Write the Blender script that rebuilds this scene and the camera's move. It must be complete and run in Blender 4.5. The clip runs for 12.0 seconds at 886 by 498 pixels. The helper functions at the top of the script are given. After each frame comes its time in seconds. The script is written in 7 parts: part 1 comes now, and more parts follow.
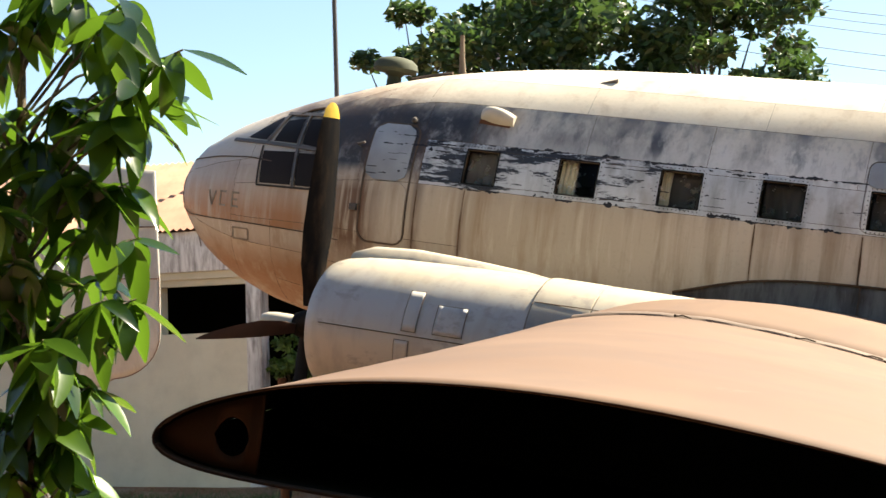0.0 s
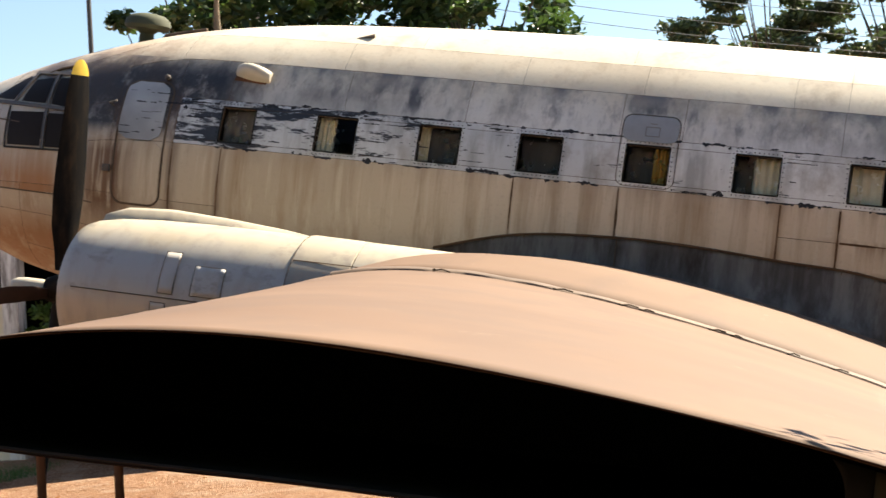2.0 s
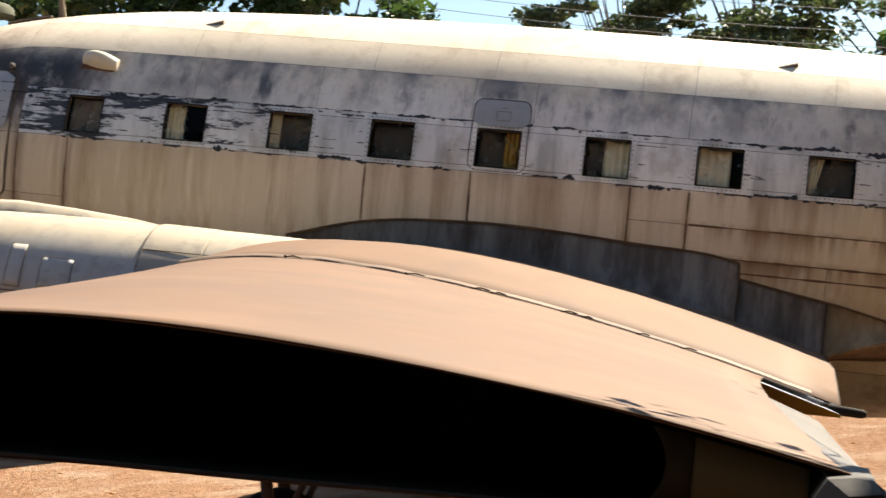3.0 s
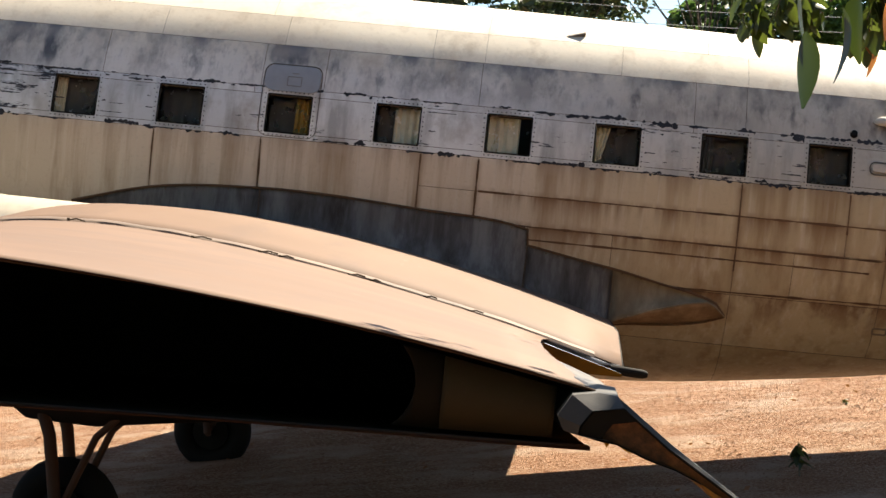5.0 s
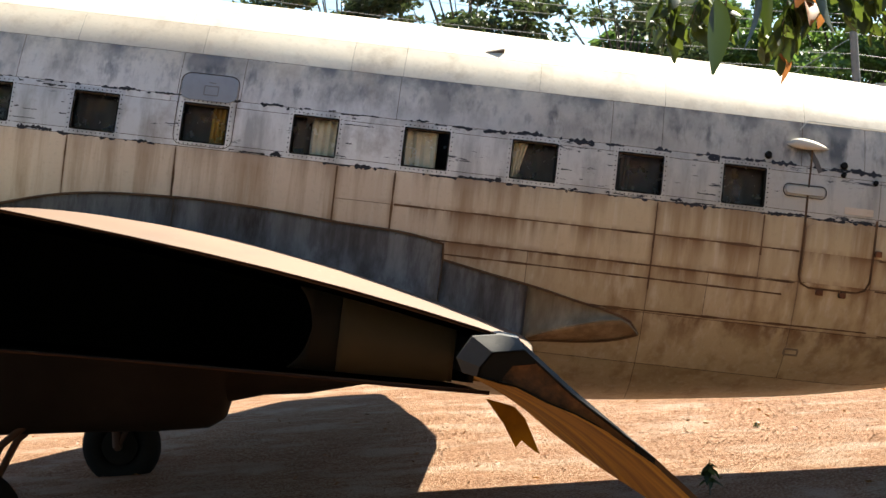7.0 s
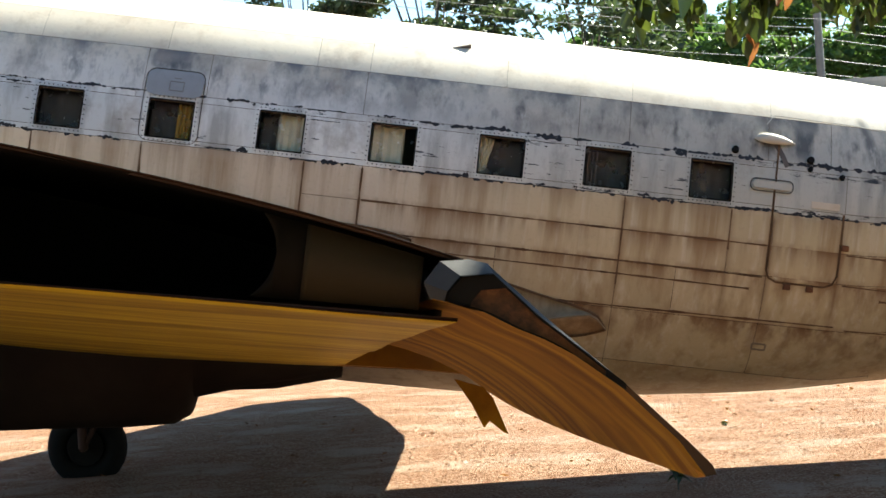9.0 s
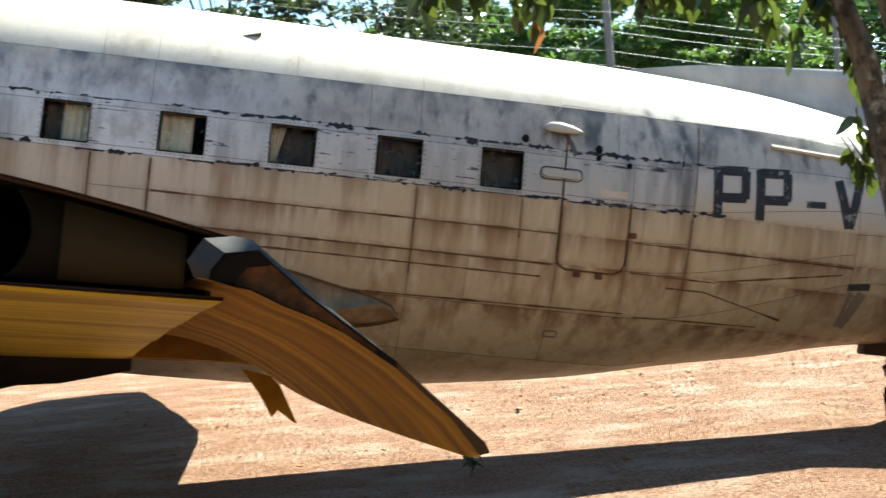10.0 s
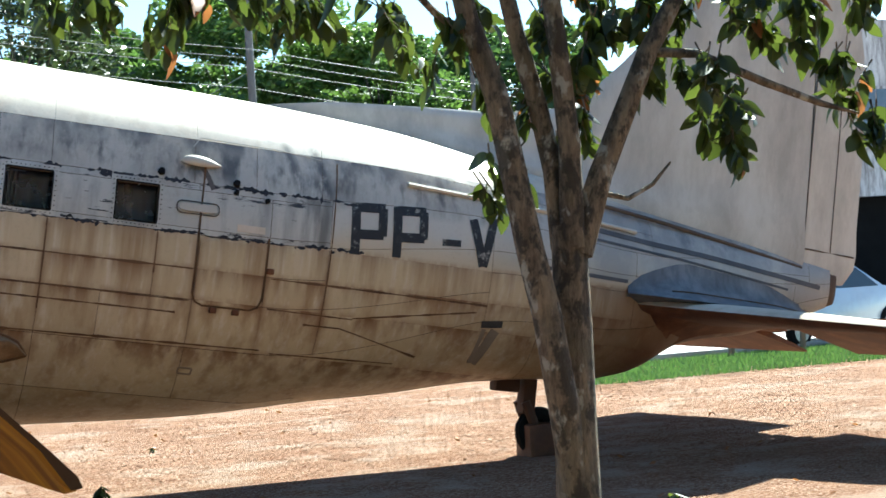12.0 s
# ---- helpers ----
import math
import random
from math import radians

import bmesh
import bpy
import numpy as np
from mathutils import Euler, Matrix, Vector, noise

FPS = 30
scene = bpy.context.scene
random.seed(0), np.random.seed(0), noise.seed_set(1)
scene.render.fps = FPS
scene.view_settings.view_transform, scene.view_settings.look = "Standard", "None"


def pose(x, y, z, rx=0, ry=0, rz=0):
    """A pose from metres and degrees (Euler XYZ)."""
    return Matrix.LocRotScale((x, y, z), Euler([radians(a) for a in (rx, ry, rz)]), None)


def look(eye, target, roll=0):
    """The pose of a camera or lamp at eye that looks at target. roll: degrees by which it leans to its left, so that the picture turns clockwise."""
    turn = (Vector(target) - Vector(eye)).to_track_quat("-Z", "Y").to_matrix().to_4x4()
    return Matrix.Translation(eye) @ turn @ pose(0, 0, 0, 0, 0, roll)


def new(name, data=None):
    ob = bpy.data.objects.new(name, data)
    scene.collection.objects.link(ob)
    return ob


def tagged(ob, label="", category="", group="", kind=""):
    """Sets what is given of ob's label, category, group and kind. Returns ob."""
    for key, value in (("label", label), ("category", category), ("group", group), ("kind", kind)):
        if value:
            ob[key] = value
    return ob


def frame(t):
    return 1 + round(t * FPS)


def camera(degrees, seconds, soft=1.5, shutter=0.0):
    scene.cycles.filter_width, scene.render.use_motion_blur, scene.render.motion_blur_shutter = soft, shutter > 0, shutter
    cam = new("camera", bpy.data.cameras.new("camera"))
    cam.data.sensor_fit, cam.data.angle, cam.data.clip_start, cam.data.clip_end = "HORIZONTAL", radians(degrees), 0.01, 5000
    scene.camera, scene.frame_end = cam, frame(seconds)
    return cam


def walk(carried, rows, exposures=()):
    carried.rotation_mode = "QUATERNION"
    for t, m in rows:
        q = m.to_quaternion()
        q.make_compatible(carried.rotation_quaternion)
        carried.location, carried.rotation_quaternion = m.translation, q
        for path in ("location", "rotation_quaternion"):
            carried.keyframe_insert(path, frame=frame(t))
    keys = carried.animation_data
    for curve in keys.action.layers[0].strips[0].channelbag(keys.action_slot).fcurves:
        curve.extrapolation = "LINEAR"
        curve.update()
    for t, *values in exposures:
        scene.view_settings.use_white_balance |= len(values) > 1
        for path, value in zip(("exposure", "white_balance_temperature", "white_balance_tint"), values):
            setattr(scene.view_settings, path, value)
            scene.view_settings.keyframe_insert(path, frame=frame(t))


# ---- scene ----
cam = camera(29.0, 12.0, 1.5, 0.25)
PATH = [
    (0, (10.2151, -16.3330, 2.2475), (9.4473, -14.4905, 2.3728), -1.80),
    (0.5, (10.2193, -16.2779, 2.2398), (9.5028, -14.4141, 2.3528), -2.30),
    (1, (10.2208, -16.2267, 2.2290), (9.5668, -14.3388, 2.3207), -2.70),
    (1.5, (10.2197, -16.1752, 2.2165), (9.6193, -14.2690, 2.2939), -2.95),
    (2, (10.2282, -16.1318, 2.2060), (9.7123, -14.2007, 2.2759), -3.40),
    (2.5, (10.2491, -16.1001, 2.1908), (9.8025, -14.1516, 2.2528), -4.14),
    (3, (10.2817, -16.0756, 2.1748), (9.9227, -14.1086, 2.2210), -4.43),
    (3.2, (10.2891, -16.0660, 2.1679), (9.9845, -14.0897, 2.2055), -4.55),
    (5, (10.3469, -16.0552, 2.0850), (10.2171, -14.0595, 2.0850), -4.44),
    (5.5, (10.3590, -16.0414, 2.0545), (10.2711, -14.0434, 2.0466), -4.30),
    (6, (10.3660, -16.0262, 2.0146), (10.3131, -14.0270, 2.0016), -4.25),
    (6.5, (10.3656, -16.0091, 1.9814), (10.3225, -14.0095, 1.9790), -3.90),
    (7, (10.3618, -15.9933, 1.9507), (10.3293, -13.9937, 1.9782), -3.47),
    (8.8, (10.3521, -15.9496, 1.8382), (10.3503, -13.9502, 1.8851), -3.60),
    (9, (10.3543, -15.9435, 1.8297), (10.3604, -13.9438, 1.8662), -3.68),
    (9.5, (10.3688, -15.9154, 1.8169), (10.4679, -13.9180, 1.8376), -3.50),
    (10, (10.3964, -15.8782, 1.8055), (10.6373, -13.8928, 1.8166), -4.22),
    (10.5, (10.4251, -15.8409, 1.7918), (10.8196, -13.8803, 1.8074), -3.90),
    (11, (10.4467, -15.7971, 1.7828), (10.9388, -13.8586, 1.7958), -4.16),
    (11.5, (10.4606, -15.7601, 1.7744), (11.0392, -13.8456, 1.7837), -4.15),
    (12, (10.4718, -15.7323, 1.7738), (11.1196, -13.8403, 1.8013), -3.79),
]
EXPOSURES = [(0.0, 2.18, 6850, 6), (3.0, 1.90, 6850, 9), (5.5, 1.95, 6650, 8), (7.2, 2.22, 6450, 5), (9.0, 2.36, 6050, 0), (12.0, 2.26, 5350, -3)]


TILT = 10.025


def plane_pose():
    return pose(0.436, 0, 0.065, 0, TILT, 0)


walk(cam, [(t, look(eye, target, roll)) for t, eye, target, roll in PATH], EXPOSURES)

# ---- world and sun ----
SUN = Vector((0.72, 0.74, 1.0)).normalized()
world = bpy.data.worlds.new("sky")
scene.world = world
world.use_nodes = True
wn = world.node_tree
bgn = wn.nodes["Background"]
sky = wn.nodes.new("ShaderNodeTexSky")
sky.sky_type = "NISHITA"
sky.sun_disc = False
sky.sun_elevation = math.asin(SUN.z)
sky.sun_rotation = math.atan2(SUN.x, SUN.y)
sky.air_density = 1.0
sky.dust_density = 0.25
sky.ozone_density = 1.6
wn.links.new(sky.outputs[0], bgn.inputs[0])
bgn.inputs[1].default_value = 0.05
sun = new("sun", bpy.data.lights.new("sun", "SUN"))
sun.data.energy = 5.0
sun.data.angle = radians(0.53)
sun.data.color = (1.0, 0.90, 0.75)
sun.matrix_world = look((0, 0, 30), Vector((0, 0, 30)) - SUN)


# ---- material kit ----
class Graph:
    def __init__(self, name):
        self.m = bpy.data.materials.new(name)
        self.m.use_nodes = True
        self.t = self.m.node_tree
        self.b = self.t.nodes["Principled BSDF"]

    def n(self, kind, out=0, props=None, **ins):
        nd = self.t.nodes.new("ShaderNode" + kind)
        for k, v in (props or {}).items():
            if k == "operation":
                nd.operation = v
            elif k == "blend_type":
                nd.blend_type = v
            elif k == "data_type":
                nd.data_type = v
            elif k == "feature":
                nd.feature = v
        for k, v in ins.items():
            self.put(nd.inputs[int(k[1:]) if k[0] == "i" and k[1:].isdigit() else k.replace("_", " ")], v)
        return nd.outputs[out]

    def put(self, sock, v):
        if isinstance(v, bpy.types.NodeSocket):
            self.t.links.new(v, sock)
        else:
            sock.default_value = v

    def set(self, **ins):
        for k, v in ins.items():
            self.put(self.b.inputs[k.replace("_", " ")], v)
        return self

    def co(self, sx=1, sy=1, sz=1, which="Object"):
        nd = self.t.nodes.new("ShaderNodeTexCoord")
        return self.n("Mapping", Vector=nd.outputs[which], Scale=(sx, sy, sz))

    def axis(self, k):
        nd = self.t.nodes.new("ShaderNodeTexCoord")
        return self.n("SeparateXYZ", k, i0=nd.outputs["Object"])

    def noise(self, vec, scale, detail=4, rough=0.6):
        return self.n("TexNoise", 0, Vector=vec, Scale=scale, Detail=detail, Roughness=rough)

    def ramp(self, fac, a, b):
        return self.n("MapRange", 0, i0=fac, i1=a, i2=b)

    def math(self, op, a, b=0.0):
        return self.n("Math", 0, {"operation": op}, i0=a, i1=b)

    def mix(self, fac, a, b):
        nd = self.t.nodes.new("ShaderNodeMix")
        nd.data_type = "RGBA"
        self.put(nd.inputs[0], fac)
        self.put(nd.inputs[6], a if isinstance(a, bpy.types.NodeSocket) else (*a, 1))
        self.put(nd.inputs[7], b if isinstance(b, bpy.types.NodeSocket) else (*b, 1))
        return nd.outputs[2]

    def bump(self, h, strength=0.3, dist=0.01):
        return self.n("Bump", 0, Strength=strength, Distance=dist, Height=h)

    def rand(self):
        return self.t.nodes.new("ShaderNodeObjectInfo").outputs["Random"]


def plain(name, col, rough=0.6, metal=0.0, grain=20.0, vary=0.25, bump=0.15):
    g = Graph(name)
    v = g.co()
    a = g.noise(v, grain, 5)
    b = g.noise(v, grain * 0.13, 3)
    dark = tuple(c * (1 - vary) for c in col)
    lite = tuple(min(1, c * (1 + vary * 0.6)) for c in col)
    c = g.mix(g.ramp(b, 0.3, 0.7), dark, lite)
    c = g.mix(g.math("MULTIPLY", g.ramp(a, 0.45, 0.75), 0.35), c, tuple(x * 0.6 for x in col))
    g.set(Base_Color=c, Roughness=rough, Metallic=metal, Normal=g.bump(a, bump, 0.004))
    return g.m


def fuselage_paint(name, band):
    """Weathered cream-grey paint with mould, grime runs and rust below the seams; band: the flaking blue-white window band."""
    g = Graph(name)

    def lay(c, fac, amount, col):
        return g.mix(g.math("MULTIPLY", fac, amount), c, col)

    def both(a, b):
        return g.math("MULTIPLY", a, b)

    w, u = g.axis(2), g.axis(0)
    fine = g.noise(g.co(), 30, 5, 0.7)
    blot = g.noise(g.co(1.3, 1.3, 1.0), 1.5, 6, 0.62)
    runs = g.noise(g.co(5.5, 5.5, 0.35), 1.0, 6, 0.62)
    runs2 = g.noise(g.co(17, 17, 0.7), 1.0, 4, 0.6)
    cloud = g.noise(g.co(), 0.55, 3, 0.5)
    stain = g.noise(g.co(2.2, 2.2, 0.9), 1.0, 7, 0.68)
    patch = g.noise(g.co(3.6, 3.6, 2.4), 1.0, 8, 0.72)
    rnd = g.rand()
    wob = g.math("ADD", w, g.math("MULTIPLY", g.math("SUBTRACT", stain, 0.5), 0.5))
    wob = g.math("ADD", wob, g.math("MULTIPLY", g.ramp(u, 2.4, 0.2), 0.6))
    # crown paler than the side, with some of the sunlight in its tone
    base = g.mix(rnd, (0.66, 0.575, 0.45), (0.73, 0.645, 0.51))
    behind = g.ramp(u, 8.6, 11.0)
    # paler stretch over the wing, making up for light bounced off it
    mid = both(g.ramp(u, 4.2, 5.6), g.ramp(u, 9.8, 8.4))
    side = g.mix(behind, g.mix(mid, g.mix(rnd, (0.44, 0.43, 0.415), (0.51, 0.495, 0.48)), g.mix(rnd, (0.56, 0.55, 0.535), (0.64, 0.625, 0.605))), g.mix(rnd, (0.44, 0.415, 0.36), (0.50, 0.475, 0.42)))
    low = g.mix(mid, g.mix(behind, g.mix(rnd, (0.40, 0.325, 0.24), (0.50, 0.415, 0.315)), g.mix(rnd, (0.42, 0.325, 0.185), (0.53, 0.425, 0.26))), g.mix(rnd, (0.58, 0.475, 0.36), (0.68, 0.57, 0.445)))
    c = g.mix(g.ramp(wob, 5.20, 4.88), base, side)
    c = g.mix(g.ramp(w, 4.6, 4.3), c, low)
    c = lay(c, g.ramp(cloud, 0.42, 0.66), 0.34, (0.37, 0.278, 0.19))
    # brown and pale runs down the side
    below = g.ramp(w, 4.42, 4.25)
    c = lay(c, both(g.ramp(runs, 0.48, 0.70), below), 0.62, (0.22, 0.115, 0.036))
    c = lay(c, both(g.ramp(runs2, 0.52, 0.72), below), 0.40, (0.62, 0.56, 0.46))
    # rust hanging under the seams, heavier towards the tail
    aft = g.n("MapRange", 0, i0=u, i1=4.0, i2=9.0, i3=0.45, i4=1.0)
    rear = g.ramp(u, 8.3, 8.9)
    for seam, deep in ((4.36, 0.26), (4.07, 0.22), (3.81, 0.24), (3.40, 0.32)):
        hang = both(g.ramp(w, seam - deep, seam), g.math("LESS_THAN", w, seam + 0.004))
        hang = both(hang, hang)
        if seam < 4.3:
            hang = both(hang, rear)
        c = lay(c, both(both(hang, g.ramp(runs, 0.38, 0.58)), aft), 0.60 if seam > 4.3 else 0.92, (0.14, 0.058, 0.016))
        stand = both(g.ramp(w, seam + 0.05, seam), g.math("GREATER_THAN", w, seam))
        if seam < 4.3:
            stand = both(stand, rear)
        c = lay(c, both(both(stand, g.ramp(runs2, 0.40, 0.62)), aft), 0.6, (0.20, 0.10, 0.04))
    # rust spreading from the upright joints
    for joint, wide in ((5.87, 0.03), (6.81, 0.03), (8.2, 0.04), (8.7, 0.06), (10.95, 0.08), (11.87, 0.07), (12.23, 0.07), (12.85, 0.07), (13.4, 0.09)):
        halo = g.ramp(g.math("ABSOLUTE", g.math("SUBTRACT", u, joint)), wide, 0.0)
        halo = both(both(halo, halo), both(g.ramp(w, 4.36, 4.30), g.ramp(w, 3.35, 3.7)))
        c = lay(c, both(halo, g.ramp(stain, 0.30, 0.55)), 0.9, (0.15, 0.065, 0.018))
    # mould high on the side, hanging from the shoulder
    hi = both(g.ramp(w, 4.74, 4.92), g.ramp(g.math("ADD", w, g.math("MULTIPLY", runs, 0.25)), 5.36, 5.14))
    plume = g.noise(g.co(3.8, 3.8, 0.55), 1.0, 6, 0.60)
    mould = g.mix(behind, (0.075, 0.084, 0.108), (0.105, 0.10, 0.09))
    black = g.mix(behind, (0.022, 0.026, 0.04), (0.04, 0.039, 0.038))
    c = lay(c, both(g.ramp(stain, 0.46, 0.62), hi), 0.55, mould)
    c = lay(c, both(both(g.ramp(plume, 0.54, 0.66), hi), g.ramp(w, 5.24, 5.08)), 0.85, black)
    c = lay(c, both(g.ramp(runs2, 0.52, 0.68), hi), 0.40, mould)
    eave = both(g.ramp(w, 4.90, 5.18), g.math("LESS_THAN", w, 5.19))
    c = lay(c, both(both(eave, eave), g.ramp(plume, 0.40, 0.60)), 0.85, mould)
    # dark streaks leaning down from the crown behind the cabin
    for at, wide, top in ((13.02, 0.07, 5.34), (13.28, 0.06, 5.32), (13.22, 0.24, 5.06)):
        lean = g.math("ADD", u, g.math("MULTIPLY", g.math("SUBTRACT", w, 5.1), 0.35))
        streak = g.ramp(g.math("ABSOLUTE", g.math("SUBTRACT", lean, at)), wide, wide * 0.2)
        streak = both(streak, both(g.ramp(w, top, top - 0.10), g.ramp(w, 4.70, 4.90)))
        c = lay(c, both(streak, g.ramp(runs2, 0.30, 0.50)), 0.72, (0.05, 0.05, 0.052))
    c = lay(c, both(g.ramp(blot, 0.55, 0.68), g.ramp(w, 4.8, 5.1)), 0.45, (0.30, 0.215, 0.14))
    c = lay(c, both(g.ramp(runs, 0.52, 0.68), g.ramp(w, 5.05, 5.2)), 0.30, (0.33, 0.24, 0.16))
    crown = both(both(g.ramp(u, 3.4, 1.8), g.ramp(w, 4.75, 4.95)), g.ramp(stain, 0.30, 0.60))
    c = lay(c, crown, 0.75, (0.20, 0.125, 0.082))
    # soot round the cockpit, in patches
    soot = both(both(g.ramp(u, 3.45, 2.95), g.ramp(u, 1.0, 1.45)), both(g.ramp(w, 4.36, 4.50), g.ramp(w, 5.25, 5.02)))
    c = lay(c, both(soot, g.ramp(runs2, 0.36, 0.60)), 0.65, (0.10, 0.07, 0.055))
    c = lay(c, both(soot, g.ramp(patch, 0.34, 0.50)), 0.95, (0.014, 0.013, 0.016))
    brow = both(both(g.ramp(u, 2.6, 2.2), g.ramp(u, 0.35, 0.95)), both(g.ramp(w, 4.50, 4.72), g.ramp(w, 5.22, 5.00)))
    c = lay(c, both(brow, g.ramp(stain, 0.32, 0.52)), 0.92, (0.040, 0.024, 0.016))
    for at, wide in ((1.95, 0.10), (2.57, 0.10), (3.07, 0.07)):
        leak = g.ramp(g.math("ABSOLUTE", g.math("SUBTRACT", u, at)), wide, 0.0)
        c = lay(c, both(both(leak, g.ramp(w, 3.3, 3.8)), both(g.ramp(w, 4.95, 4.6), g.ramp(runs2, 0.34, 0.56))), 0.8, (0.10, 0.048, 0.024))
    # rust round the crew door's latch and above the nose seam
    spill = both(both(g.ramp(u, 1.5, 1.75), g.ramp(u, 2.25, 1.98)), both(g.ramp(w, 3.45, 3.75), g.ramp(w, 4.40, 4.22)))
    c = lay(c, both(spill, g.ramp(runs2, 0.30, 0.52)), 0.9, (0.12, 0.05, 0.018))
    snout = both(both(g.ramp(u, 1.7, 1.2), g.ramp(w, 4.22, 3.90)), g.math("GREATER_THAN", w, 3.765))
    c = lay(c, both(g.ramp(u, 0.9, 0.3), g.ramp(w, 4.02, 4.2)), 0.5, (0.34, 0.30, 0.285))
    c = lay(c, both(snout, g.ramp(runs, 0.26, 0.50)), 0.9, (0.32, 0.125, 0.034))
    chin = both(both(g.ramp(u, 2.4, 1.2), g.ramp(w, 3.66, 3.35)), g.ramp(stain, 0.32, 0.50))
    c = lay(c, chin, 0.85, (0.27, 0.11, 0.036))
    aloft = both(g.ramp(u, 15.0, 16.2), g.ramp(w, 4.40, 4.46))
    c = lay(c, both(aloft, g.ramp(blot, 0.25, 0.50)), 0.62, (0.19, 0.195, 0.205))
    # rust-brown below the tailplane, with its shade put into the colour
    root = both(g.ramp(u, 15.3, 16.8), g.ramp(w, 4.42, 4.34))
    c = lay(c, both(root, g.ramp(stain, 0.20, 0.45)), 0.85, (0.10, 0.045, 0.020))
    if band:
        flake = g.noise(g.co(2.0, 2.0, 13), 1.0, 7, 0.74)
        spot = g.noise(g.co(1, 1, 1.6), 1.1, 4, 0.55)
        c2 = g.mix(g.ramp(g.math("ADD", u, rnd), 7.6, 6.0), g.mix(behind, g.mix(rnd, (0.62, 0.62, 0.615), (0.70, 0.70, 0.69)), g.mix(rnd, (0.42, 0.405, 0.36), (0.50, 0.48, 0.43))), g.mix(rnd, (0.44, 0.465, 0.505), (0.54, 0.565, 0.60)))
        c2 = lay(c2, g.ramp(runs, 0.48, 0.68), 0.60, (0.17, 0.165, 0.16))
        c2 = lay(c2, g.ramp(blot, 0.53, 0.66), 0.5, (0.20, 0.15, 0.11))
        front = g.math("MULTIPLY", g.ramp(u, 6.6, 3.0), 0.095)
        edge = g.math("MULTIPLY", g.ramp(spot, 0.40, 0.68), 0.07)
        c2 = g.mix(g.ramp(g.math("ADD", g.math("ADD", flake, edge), front), 0.635, 0.665), c2, (0.014, 0.017, 0.026))
        c2 = lay(c2, both(soot, g.ramp(patch, 0.44, 0.60)), 0.85, (0.024, 0.028, 0.042))
        shade = both(both(g.ramp(u, 12.95, 13.1), g.ramp(u, 13.42, 13.36)), g.ramp(runs, 0.36, 0.58))
        c2 = lay(c2, shade, 0.7, (0.075, 0.072, 0.066))
        c = c2
    c = lay(c, g.ramp(fine, 0.54, 0.75), 0.22, (0.2, 0.16, 0.12))
    g.set(Base_Color=c, Roughness=g.ramp(fine, -0.4, 1.5), Normal=g.bump(g.math("ADD", blot, g.math("MULTIPLY", fine, 0.04)), 0.16, 0.03))
    return g.m


def streaked(name, dark, mid, lite, sx, sy, sz, rough=0.65, shine=0.5):
    g = Graph(name)
    s1 = g.noise(g.co(sx, sy, sz), 1.0, 7, 0.7)
    s2 = g.noise(g.co(sx * 0.3, sy * 0.3, sz * 0.3), 1.0, 4, 0.6)
    fine = g.noise(g.co(), 40, 4)
    c = g.mix(g.ramp(s1, 0.35, 0.55), dark, mid)
    c = g.mix(g.ramp(s1, 0.52, 0.68), c, lite)
    c = g.mix(g.math("MULTIPLY", g.ramp(s2, 0.5, 0.65), 0.55), c, dark)
    g.set(Base_Color=c, Roughness=rough, Specular_IOR_Level=shine, Normal=g.bump(g.math("ADD", s1, g.math("MULTIPLY", fine, 0.3)), 0.25, 0.01))
    return g.m


def aileron_fabric():
    """Orange-brown doped fabric with broad soft streaks along the chord."""
    g = Graph("brown_aileron_fabric")
    broad = g.noise(g.co(0.5, 3.0, 0.5), 1.0, 3, 0.5)
    thin = g.noise(g.co(1.1, 11, 1.1), 1.0, 3, 0.5)
    blot = g.noise(g.co(), 2.6, 5, 0.6)
    c = g.mix(g.ramp(broad, 0.34, 0.66), (0.115, 0.045, 0.004), (0.30, 0.150, 0.006))
    c = g.mix(g.math("MULTIPLY", g.ramp(thin, 0.52, 0.66), 0.55), c, (0.40, 0.225, 0.010))
    c = g.mix(g.math("MULTIPLY", g.ramp(blot, 0.52, 0.66), 0.55), c, (0.085, 0.032, 0.004))
    g.set(Base_Color=c, Roughness=0.8, Specular_IOR_Level=0.12, Normal=g.bump(g.math("ADD", broad, blot), 0.2, 0.01))
    return g.m


